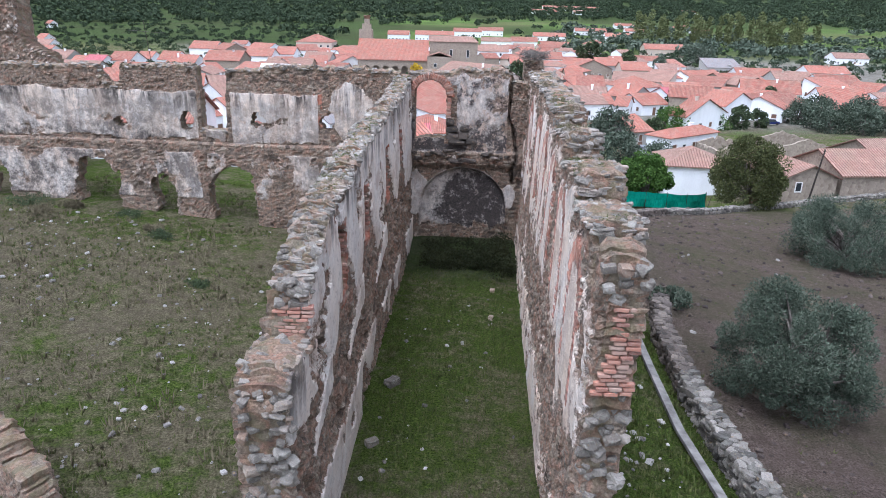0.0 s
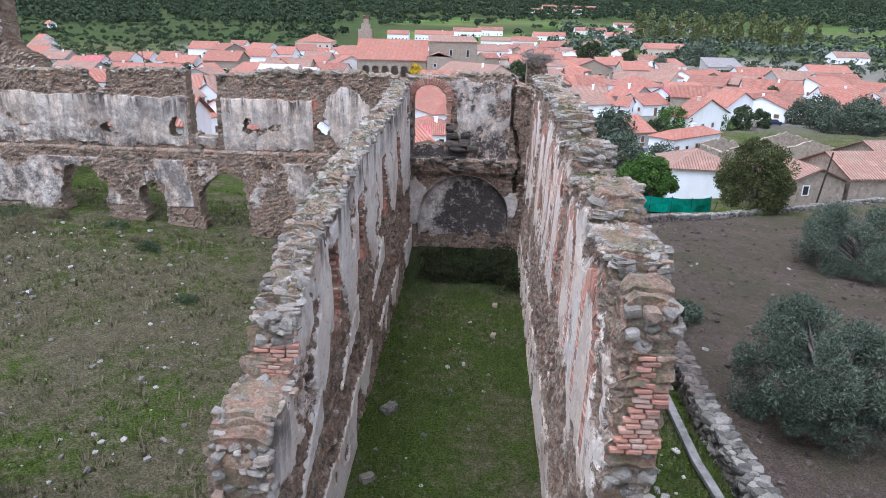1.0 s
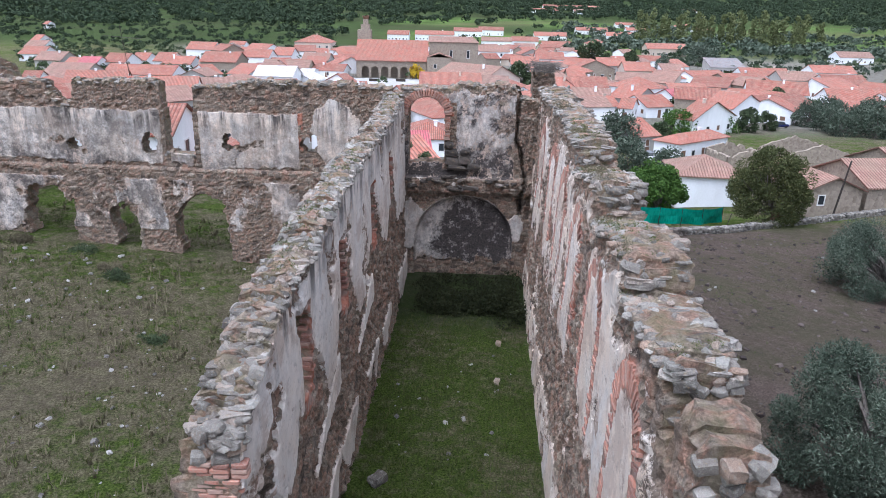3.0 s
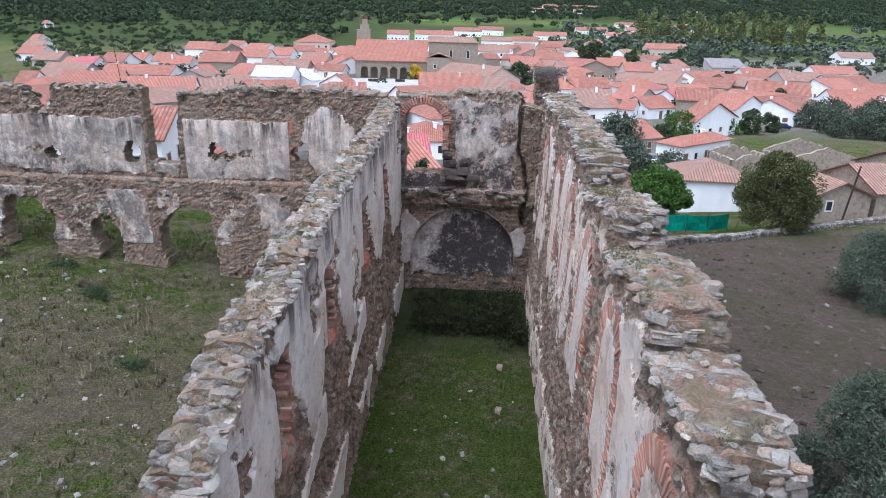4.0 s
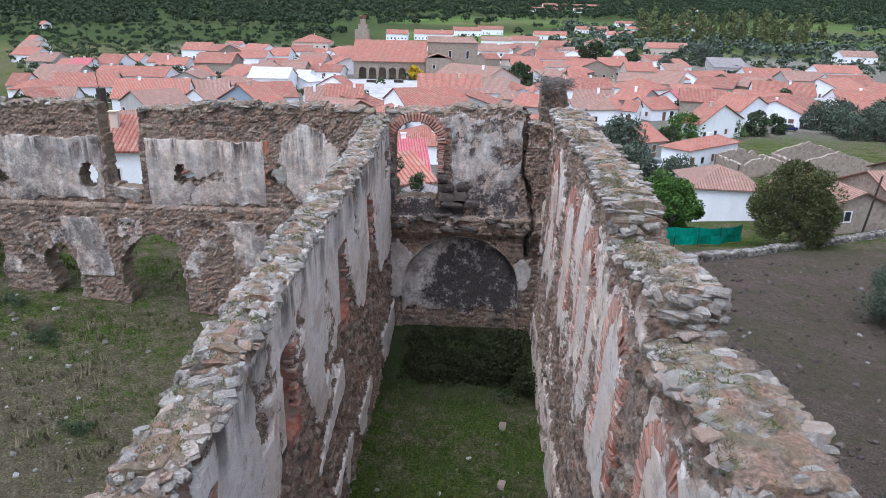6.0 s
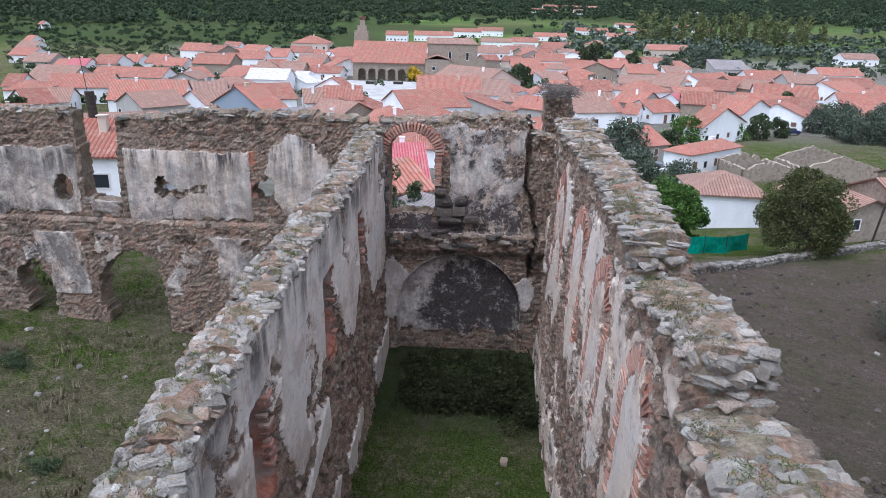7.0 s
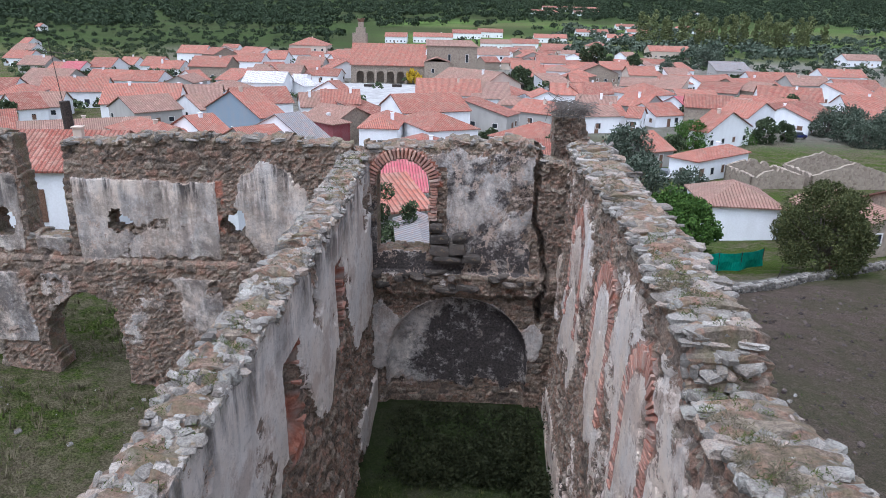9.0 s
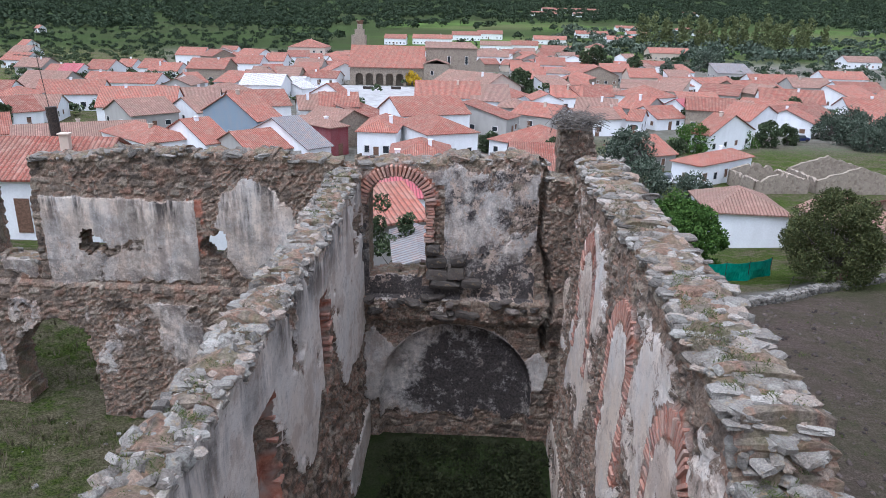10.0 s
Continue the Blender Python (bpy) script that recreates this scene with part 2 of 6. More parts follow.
def build_ground():
    xs, ys = spread(-30, 34, 0.33, -3500, 3500, 1.10), spread(-45, 32, 0.33, -2500, 5000, 1.07)
    X, Y = np.meshgrid(xs, ys)
    Z = ground_z(X, Y)
    near = (np.abs(X) < 40) & (Y < 40)
    inside = (X > -3.2) & (X < 2.7) & (Y < 0.5) & (Y > -25.5)
    Z = Z + np.where(near, 0.07 * (fbm(X * 1.7, Y * 1.7, 21) - 0.5), 0)
    # rubble banked up against the end wall
    Z = Z + np.where(inside, 0.55 * smooth(-4.5, 0, Y), 0)
    n, m = len(xs), len(ys)
    idx = np.arange(n * m).reshape(m, n)
    faces = np.stack([idx[:-1, :-1], idx[:-1, 1:], idx[1:, 1:], idx[1:, :-1]], -1).reshape(-1, 4)
    ground = part("ground", (np.stack([X, Y, Z], -1).reshape(-1, 3).tolist(), [], faces.tolist()), M_GROUND)
    tagged(ground, "rough hillside of grass, bare soil and distant fields", "ground", kind="structure")
    me = ground.data
    soil = smooth(8.2, 9.0, X + 0.25 * np.maximum(-Y - 20, 0)) * (1 - smooth(24, 30, Y - 0.18 * (X - 20))) * (0.75 + 0.25 * fbm(X * 0.2, Y * 0.2, 4))
    lush = np.where(inside, 0.72 + 0.5 * (fbm(X * 0.5, Y * 0.5, 33) - 0.5) - 0.3 * smooth(-15, -24, Y), 0.22 + 1.0 * (fbm(X * 0.12, Y * 0.12, 31) - 0.5) + 0.25 * smooth(-6, 2, Y))
    lush = lush + (0.9 - lush) * smooth(3.0, 3.6, X) * (1 - smooth(8.0, 9.0, X)) * smooth(-36, -26, Y + 3 * fbm(X, Y, 2))
    town = smooth(42, 55, Y) * (1 - smooth(430, 520, Y)) * smooth(-270, -230, X) * (1 - smooth(260, 330, X)) * 0.75 * (1 - smooth(15, 30, X) * (1 - smooth(115, 150, Y)))
    town = town * smooth(-0.46, -0.38, X / (Y + 20))
    lane = Y - (21.5 + 0.753 * (X - 17))
    town = np.maximum(town, 0.9 * smooth(0.5, 0.9, lane) * smooth(3.4, 2.6, lane) * smooth(15, 16.5, X) * smooth(27, 25.5, X))
    farm = smooth(380, 520, Y)
    wood_dark = np.maximum(farm * smooth(0.50, 0.60, fbm(X * 0.0035 + 3, Y * 0.006, 55)) * 0.8, 0.9 * smooth(1000, 1250, Y))
    wood_dark = np.maximum(wood_dark, farm * (0.85 * smooth(-0.06, -0.16, X / np.maximum(Y, 1)) + 0.25 * smooth(0.14, 0.2, X / np.maximum(Y, 1))))
    # no trees here: darkening painted into the nave floor, under the brambles
    wood_dark = np.maximum(wood_dark, np.where(inside, 0.85 * smooth(-5.5, -3.0, Y + 0.8 * fbm(X, Y, 5)), 0))
    for name, v in (("soil", soil), ("lush", lush), ("pave", town), ("far", farm), ("wood_dark", wood_dark)):
        add_attr(me, name, v)
    shade_smooth(me)
    return ground


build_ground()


# ---- ruined walls ----
def ruin_wall(name, label, place, length, height, thick, solid, look_fn, cell=0.08, crest=None, rough=1.0, seed=1, parent=None, moss_top=0.6, warm=0.2):
    """A broken rubble wall. s runs along it, z up, and its seen face is at depth 0, the back at -thick.
    solid(s, z): where masonry stands. look_fn(s, z): plaster, brick, stain, black on the seen face.
    place(s, z, depth) gives the point in the world."""
    ns, nz = int(length / cell) + 1, int(height / cell) + 1
    S, Zg = np.meshgrid(np.arange(ns) * cell, np.arange(nz) * cell)
    keep = solid(S[:-1, :-1] + cell / 2, Zg[:-1, :-1] + cell / 2)
    wob = 0.35 * cell
    S2 = S + wob * 2 * (vnoise(S / cell * 0.9, Zg / cell * 0.9, seed) - 0.5)
    Z2 = Zg + wob * 2 * (vnoise(S / cell * 0.9, Zg / cell * 0.9, seed + 3) - 0.5)
    d1, joint, tone = cells(S2 / 0.34 + 0.3 * fbm(S * 2, Zg * 2, 5), Z2 / 0.21, seed + 7)
    e1, joint2, tone2 = cells(S2 / 0.17, Z2 / 0.12, seed + 17)
    small = fbm(S * 0.6, Zg * 0.6, seed + 40) > 0.55
    joint, tone = np.where(small, joint2, joint), np.where(small, tone2, tone)
    plaster, brick, stain, black = look_fn(S, Zg)
    course = np.clip(np.abs(((Z2 / 0.075) % 1) - 0.5) * 4 - 0.35, 0, 1)
    bare = 1 - smooth(0.42, 0.58, plaster + 0.5 * (fbm(S * 5, Zg * 5, seed + 60, 5) - 0.5))
    bulge = smooth(0.02, 0.35, joint) * (0.4 + 0.9 * tone)
    holes = smooth(0.63, 0.70, fbm(S * 1.6, Zg * 1.6, seed + 70)) * bare
    front = rough * (bare * (0.11 * bulge - 0.15 - 0.16 * holes) + 0.08 * (fbm(S * 0.5, Zg * 0.5, seed + 80) - 0.5)) * (1 - 0.7 * brick)
    back = 0.09 * bulge - 0.06 + 0.1 * (fbm(S * 0.5, Zg * 0.5, seed + 90) - 0.5)
    vid = np.arange(ns * nz).reshape(nz, ns)
    total = ns * nz
    a, b, c, d = vid[:-1, :-1][keep], vid[:-1, 1:][keep], vid[1:, 1:][keep], vid[1:, :-1][keep]
    quads = [np.stack([a, b, c, d], -1), np.stack([d, c, b, a], -1) + total]
    pad = np.pad(keep, 1)
    k0 = pad[1:-1, 1:-1]
    layers = 3
    rims = []
    for (dz, ds, p, q) in ((-1, 0, (0, 0), (0, 1)), (1, 0, (1, 1), (1, 0)), (0, -1, (1, 0), (0, 0)), (0, 1, (0, 1), (1, 1))):
        open_side = k0 & ~pad[1 + dz:pad.shape[0] - 1 + dz, 1 + ds:pad.shape[1] - 1 + ds]
        jj, ii = np.nonzero(open_side)
        rims.append(np.stack([vid[jj + p[0], ii + p[1]], vid[jj + q[0], ii + q[1]]], -1))
    rims = np.concatenate(rims)
    # the rim between the two faces is bridged in steps, so that it can be uneven
    rv = np.unique(rims)
    slot = {v: i for i, v in enumerate(rv.tolist())}
    ri = np.array([[slot[v] for v in e] for e in rims.tolist()])
    nr = len(rv)
    ring = [rv] + [2 * total + l * nr + np.arange(nr) for l in range(layers)] + [rv + total]
    for l in range(layers + 1):
        p0, p1 = ring[l][ri[:, 0]], ring[l][ri[:, 1]]
        q0, q1 = ring[l + 1][ri[:, 0]], ring[l + 1][ri[:, 1]]
        quads.append(np.stack([p1, p0, q0, q1], -1))
    sv, zv = S2.ravel(), Z2.ravel()
    tk = thick(S, Zg).ravel() if callable(thick) else np.full(total, thick)
    rs, rz, rt = sv[rv], zv[rv], tk[rv]
    up = crest(rs, 0 * rs) if crest else np.zeros(nr)
    pts_s, pts_z, pts_d = [sv, sv], [zv, zv], [front.ravel(), -tk + back.ravel()]
    for l in range(layers):
        f = (l + 1) / (layers + 1)
        topness = smooth(0.5, 0.0, np.abs(rz - up)) if crest else 0
        pts_s.append(rs + 0.10 * (vnoise(rs * 5, rz * 5 + l * 9, seed) - 0.5))
        pts_z.append(rz + 0.16 * (vnoise(rs * 4 + 7 * l, rz * 4, seed + 2) - 0.35) + 0.05 * topness)
        pts_d.append(-rt * f + 0.06 * (vnoise(rs * 6, rz * 6 + l, seed + 4) - 0.5))
    s, z, dep = (np.concatenate(v) for v in (pts_s, pts_z, pts_d))
    wall = part(name, (place(s, z, dep).tolist(), [], np.concatenate(quads).tolist()), M_MASONRY, parent)
    tagged(wall, label, "wall", kind="structure")
    me = wall.data
    extra = nr * layers
    rim_tone = 0.35 + 0.65 * hash2(np.tile(np.floor(rs / 0.3), layers), np.repeat(np.arange(layers), nr) + np.tile(np.floor(rz / 0.2), layers), seed)
    cat = lambda f0, b0, r0: np.concatenate([np.broadcast_to(f0, S.shape).ravel(), np.broadcast_to(b0, S.shape).ravel(), np.broadcast_to(r0, (extra,))])
    jn = smooth(0.03, 0.2, joint)
    add_attr(me, "plaster", cat(plaster, 0.12 + 0.5 * (fbm(S * 0.4, Zg * 0.4, seed + 99) - 0.4), 0.0))
    add_attr(me, "brick", cat(brick, 0.0, 0.0))
    add_attr(me, "stain", cat(stain, 0.4, 0.2))
    add_attr(me, "black", cat(black, 0.2, 0.1))
    add_attr(me, "tone", cat(tone, tone, rim_tone))
    add_attr(me, "joint", cat(jn, jn, 0.9))
    add_attr(me, "course", cat(course, course, 0.6))
    add_attr(me, "warm", np.full(2 * total + extra, warm))
    tops = smooth(0.35, 0.0, np.abs(zv - crest(sv, 0 * sv))) if crest else np.zeros(total)
    add_attr(me, "moss", np.concatenate([tops * 0.5, tops * 0.5, np.full(extra, moss_top)]))
    return wall


def arch_hole(S, Z, c, w, z0, zs, rise=None):
    """An arched opening: centre c, width w, from z0 up to the springing zs."""
    rise = rise or w / 2
    return (np.abs(S - c) < w / 2) & (Z > z0) & ((Z < zs) | (((S - c) / (w / 2)) ** 2 + ((Z - zs) / rise) ** 2 < 1))


def ell(S, Z, c, z, w, h):
    return 1 - np.sqrt(((S - c) / w) ** 2 + ((Z - z) / h) ** 2)


# the nave's wall on the east: a tall wall with brick arches, stepping down towards its broken end
R_Y0, R_LEN = -25.2, 26.2
R_CREST = ((0.0, 8.35), (0.95, 8.4), (1.05, 7.55), (1.6, 7.65), (1.7, 8.42), (3.2, 8.35), (4.7, 8.05), (4.85, 8.65), (6.5, 8.6), (8.75, 8.22), (8.9, 8.95), (10.5, 8.85), (12.75, 8.4), (12.95, 9.12), (16, 9.15), (19, 9.15), (24, 9.2), (26.2, 9.3))


def r_top(s, z):
    return np.interp(s, [p[0] for p in R_CREST], [p[1] for p in R_CREST]) + 0.12 * (vnoise(s * 2.5, s * 0, 6) - 0.5)


def r_solid(S, Z):
    ok = (Z < r_top(S, Z)) & (S > 0.12 * vnoise(Z * 1.5, Z * 0, 4) + 0.25 * smooth(5.9, 5.4, Z) * vnoise(Z * 0.9, Z * 0, 14))
    return ok


def r_thick(s, z=0):
    return np.interp(s, (0, 1.2, 1.6, 4.6, 4.8, 8.6, 8.85, 12.7, 12.95, 20, 26), (0.80, 0.80, 1.02, 1.25, 1.18, 1.38, 1.08, 1.28, 1.06, 1.12, 1.32))


R_ARCHES = ((3.0, 6.36, 1.5), (6.9, 6.56, 1.5), (10.7, 6.66, 1.5), (14.6, 6.76, 1.45), (18.3, 6.86, 1.4), (22.1, 6.96, 1.4))


def r_look(S, Z):
    n = fbm(S * 0.42, Z * 0.42, 12)
    m = fbm(S * 1.1, Z * 1.3, 19)
    plaster = 0.52 + 1.5 * (n - 0.5) + 0.7 * (m - 0.5)
    # rubble shows in the piers between the arches, low down, and under the crest
    pier = np.min([np.abs(S - c - 1.95) for c, _, _ in R_ARCHES], axis=0)
    plaster = plaster - 0.32 * smooth(0.75, 0.25, pier + 0.5 * (m - 0.5)) * smooth(7.2, 6.2, Z)
    plaster = plaster - 0.28 * smooth(4.6, 3.6, Z + 1.2 * (n - 0.5))
    brick = np.zeros_like(S)
    for c, zs, w in R_ARCHES:
        r = np.hypot(S - c, (Z - zs) * 0.8)
        ring = ((r > w / 2) & (r < w / 2 + 0.40) & (Z > zs - 0.1)) | ((np.abs(np.abs(S - c) - w / 2 - 0.17) < 0.19) & (Z <= zs) & (Z > zs - 1.9))
        worn = fbm(S * 1.3, Z * 1.3, 77)
        brick = np.where(ring & (worn > 0.36), 1.0, brick)
        plaster = np.where(ring, np.where(worn > 0.36, 0.0, 0.6), plaster)
        inner = ((r < w / 2) & (Z > zs - 0.3)) | ((np.abs(S - c) < w / 2) & (Z <= zs) & (Z > zs - 3.0))
        plaster = np.where(inner, 0.74 + 0.9 * (m - 0.5) - 0.4 * smooth(4.8, 3.8, Z), plaster)
    up = smooth(1.1, 0.1, r_top(S, Z) - Z)
    plaster = plaster - 0.55 * smooth(0.75, 0.15, r_top(S, Z) - Z + 0.5 * (m - 0.5))
    plaster = np.where(Z < 1.6, 0.62 + 1.2 * (m - 0.5), plaster)
    return np.clip(plaster, 0, 1), brick, np.clip(0.06 + 0.45 * up, 0, 1), 0.05 + 0.25 * smooth(20, 26, S)


def r_place(s, z, d):
    foot = 2.3 + 0.025 * (s - 7.2)
    head = 2.28 + 0.044 * np.clip(s, 0, 17)
    return np.stack([foot + (head - foot) * z / 9.4 - d, R_Y0 + s, z - 0.6], -1)


ruin_wall("wall_east", "tall ruined rubble nave wall with brick arches and flaking plaster", r_place, R_LEN, 10.4, r_thick, lambda S, Z: r_solid(S, Z - 0.6), lambda S, Z: r_look(S, Z - 0.6), 0.085, lambda s, z: r_top(s, z) + 0.6, seed=11, warm=0.9)

# the nave's wall on the west
L_Y0, L_LEN = -24.9, 25.9
L_CREST = ((0.0, 4.4), (0.15, 5.4), (0.6, 5.6), (2.05, 5.6), (2.12, 6.55), (2.5, 6.75), (3.0, 7.0), (4.0, 7.4), (6.0, 7.75), (9.5, 7.95), (12, 8.15), (16, 8.3), (20, 8.45), (23, 8.75), (25.9, 8.95))


def l_thick(s, z=0):
    return 0.80 + 0.30 * smooth(2.3, 1.9, s)


def l_top(s, z):
    return np.interp(s, [p[0] for p in L_CREST], [p[1] for p in L_CREST]) + 0.18 * (vnoise(s * 1.6, s * 0, 26) - 0.5)


L_SLITS = ((6.1, 1.0, 5.0, 6.6), (10.4, 0.95, 5.2, 6.7), (15.6, 1.1, 5.3, 6.8), (19.9, 0.9, 5.4, 7.0))


def l_solid(S, Z):
    ok = (Z < l_top(S, Z)) & (S > 0.3 * vnoise(Z * 1.2, Z * 0, 24))
    for c, w, z0, zs in L_SLITS[:1]:
        ok &= ~arch_hole(S, Z, c, w, z0, zs, 0.3)
    return ok


def l_look(S, Z):
    n = fbm(S * 0.4, Z * 0.4, 32)
    m = fbm(S * 1.1, Z * 1.1, 37)
    # the plaster hangs in tongues between the niches; below it the rubble core is bare
    near = np.min([np.abs(S - c - 0.2) for c, _, _, _ in L_SLITS], axis=0)
    low = 6.0 - 1.9 * smooth(0.5, 1.9, near) + 1.6 * (n - 0.5) + 0.8 * (m - 0.5)
    plaster = 0.14 + 0.7 * (n - 0.5) + 0.75 * smooth(low - 0.12, low + 0.12, Z)
    plaster = plaster - 0.45 * (fbm(S * 0.8, Z * 0.8, 44) > 0.62)
    brick = np.zeros_like(S)
    for c, w, z0, zs in L_SLITS:
        wob = 0.22 * (fbm(S * 2.2, Z * 2.2, 51) - 0.5)
        scar = (np.abs(S + wob - c) < w / 2 + 0.05) & (Z > z0 - 2.2) & (Z < zs + 0.35)
        brick = np.where(scar & (Z > z0 - 0.4) & (S > c - w * 0.25) & (m > 0.44), 1.0, brick)
        plaster = np.where(scar, 0.04, plaster)
        plaster = np.where((np.abs(S - c + w * 0.62) < 0.14) & (Z > z0) & (Z < zs), 0.95, plaster)
    # plaster left on the soffits of the low arcade
    for c, ln in ((15.1, 3.0), (9.4, 3.1), (4.0, 2.2)):
        t = (c - S) / ln
        mid = 3.85 - 0.95 * np.clip(t, 0, 1) ** 1.4
        arc = (t > 0) & (t < 1) & (np.abs(Z - mid) < 0.42 * np.clip(1.15 - t, 0, 1) + 0.08 * (m - 0.5))
        plaster = np.where(arc, 0.98, plaster)
    foot = (Z < 1.4 + 0.9 * (fbm(S * 0.8, S * 0, 4) - 0.3)) & (n > 0.44)
    plaster = np.where(foot, 0.8, plaster)
    up = smooth(1.5, 0.1, l_top(S, Z) - Z)
    plaster = plaster - 0.35 * smooth(0.5, 0.1, l_top(S, Z) - Z)
    return np.clip(plaster, 0, 1), brick, np.clip(0.08 + 0.85 * up, 0, 1), 0.03 + 0.10 * up


def l_place(s, z, d):
    zz, deep = z - 0.6, 0.0
    for c, w, z0, zs in L_SLITS[1:]:
        deep = deep + smooth(w / 2 + 0.05, w / 2 - 0.08, np.abs(s - c)) * smooth(z0 - 0.1, z0 + 0.05, zz) * smooth(zs + 0.35, zs + 0.15, zz)
    return np.stack([-2.92 - 0.022 * z + 0.24 * smooth(10, 25, s) + d - 0.3 * deep * (d > -0.35), L_Y0 + s, zz], -1)


ruin_wall("wall_west", "tall ruined rubble nave wall with streaked white plaster and a mossy crest", l_place, L_LEN, 10.0, l_thick, lambda S, Z: l_solid(S, Z - 0.6), lambda S, Z: l_look(S, Z - 0.6), 0.085, lambda s, z: l_top(s, z) + 0.6, seed=31, warm=0.5)


# the end wall: a blind arch below, a brick-arched opening above
def e_top(s, z):
    return np.interp(s, (0, 2.2, 2.6, 4.6, 5.2, 5.35, 6.4), (9.15, 9.25, 9.35, 9.4, 9.3, 8.9, 8.6)) + 0.14 * (vnoise(s * 3, s * 0, 46) - 0.5)


def e_solid(S, Z):
    ok = (Z < e_top(S, Z)) & ~arch_hole(S, Z, 1.15, 1.62, 5.65 + 0.3 * vnoise(S * 3, S * 0, 9), 8.05, 0.76)
    return ok


def e_niche(S, Z):
    """Under 1 inside the blind arch, which reaches down to the ground."""
    return np.where(Z > 2.3, np.sqrt(((S - 2.95) / 2.3) ** 2 + ((Z - 2.3) / 2.15) ** 2), np.abs(S - 2.95) / 2.3)


def e_look(S, Z):
    n, m = fbm(S * 0.9, Z * 0.9, 52), fbm(S * 2.2, Z * 2.2, 57)
    niche = e_niche(S, Z) < 1
    # above the ledge: blackened plaster, worn pale in blotches towards the top
    upper = 0.60 + 0.6 * (n - 0.5)
    plaster = np.where(Z > 5.25, upper, 0.20 + 0.9 * (n - 0.5))
    side = np.hypot((S - 0.5) / 0.75, (Z - 2.9) / 1.2) + 0.8 * (m - 0.5)
    side = np.minimum(side, np.hypot((S - 5.35) / 0.4, (Z - 2.9) / 0.75) + 0.8 * (m - 0.5))
    plaster = np.where(~niche, np.maximum(plaster, 0.9 * smooth(1.05, 0.85, side)), plaster)
    plaster = np.where(niche, 0.92 - 0.75 * smooth(1.5, 0.9, Z + 0.8 * (m - 0.5)), plaster)
    heart = np.hypot((S - 3.25) / 2.0, (Z - 2.4) / 1.8) + 0.7 * (n - 0.5) + 0.35 * (m - 0.5)
    lime = np.hypot((S - 1.3) / 0.9, (Z - 3.0) / 1.0)
    black = np.where(niche, 1.45 - 0.85 * smooth(0.75, 1.35, heart) - 0.5 * smooth(1.1, 0.5, lime), 0.35 + 0 * S)
    pale = smooth(0.48, 0.60, n + 0.4 * (m - 0.5)) * smooth(6.1, 6.9, Z)
    black = np.where(Z > 5.25, 1.14 - 0.42 * pale - 0.2 * smooth(0.45, 0.62, m) * pale + 0.25 * smooth(6.6, 5.8, Z), black)
    ring = (np.abs(np.hypot(S - 1.15, (Z - 8.05) * 1.03) - 1.0) < 0.2) & (Z > 8.0)
    brick = np.where(ring, 1.0, 0.0)
    plaster = np.where(ring, 0.0, plaster) - 0.35 * smooth(0.5, 0.0, e_top(S, Z) - Z)
    plaster = np.where((S > 1.9) & (S < 2.5) & (Z > 5.6) & (Z < 8.6), plaster - 0.5, plaster)
    plaster = np.where(S > 5.15, plaster - 0.6 * smooth(4.6, 5.6, Z), plaster)
    return np.clip(plaster, 0, 1), brick, 0.3 + 0 * S, np.clip(black, 0, 2)


def e_place(s, z, d):
    zz = z - 0.6
    niche = smooth(1.0, 0.93, e_niche(s, zz))
    ledge = 0.24 * smooth(5.35, 5.2, zz) * smooth(4.3, 4.7, zz)
    line = 5.25 + 0.5 * (fbm(zz * 1.4, zz * 0, 71) - 0.5) + 0.30 * smooth(7.3, 5.2, zz)
    niche = niche + 1.4 * (np.abs(s - line) < 0.05 + 0.07 * vnoise(zz * 3, zz * 0, 5)) * (zz > 3.6)
    return np.stack([-3.05 + s, -d + 0.35 * niche * (d > -0.5) - ledge * (d > -0.5), zz], -1)


ruin_wall("wall_north", "ruined end wall with blackened plaster, blind arch and brick-arched opening", e_place, 6.3, 10.6, 1.0, lambda S, Z: e_solid(S, Z - 0.6), lambda S, Z: e_look(S, Z - 0.6), 0.06, lambda s, z: e_top(s, z) + 0.6, rough=0.6, seed=51, warm=0.5)


# the wing's long wall with its piers and broken arches
X_X0, X_LEN = -27.5, 24.0


def x_top(s, z):
    x = s + X_X0
    t = np.interp(x, (-27.5, -25, -19.3, -19.2, -18.7, -18.1, -18.0, -14, -13.9, -12.6, -12.5, -9, -5.4, -3.5),
                  (8.5, 8.9, 9.0, 8.6, 8.0, 8.1, 9.1, 9.1, 6.0, 5.8, 8.9, 9.25, 9.25, 9.1))
    return t + 0.16 * (vnoise(s * 2, s * 0, 66) - 0.5)


def x_solid(S, Z):
    x = S + X_X0
    ok = (Z < x_top(S, Z)) & (S > 0.2)
    for c, w, z, h in ((-18.2, 0.75, 6.25, 0.6), (-14.7, 0.6, 6.3, 0.9), (-10.95, 1.25, 6.4, 0.75), (-7.25, 0.8, 6.5, 0.8)):
        q = fbm(x * 2, Z * 2, 7)
        ok &= ~(np.hypot((x - c) / (w / 2), (Z - z) / (h / 2)) < 0.25 + 1.5 * q)
    n = 0.9 * (fbm(x * 1.1, Z * 1.1, 17) - 0.5)
    for c, w, zs, r in ((-19.85, 2.5, 3.3, 1.1), (-16.3, 1.35, 2.9, 0.5), (-12.4, 2.5, 2.6, 1.3), (-25.4, 1.2, 3.2, 0.6)):
        ok &= ~arch_hole(x + n, Z + n, c, w, -2, zs, r)
    return ok


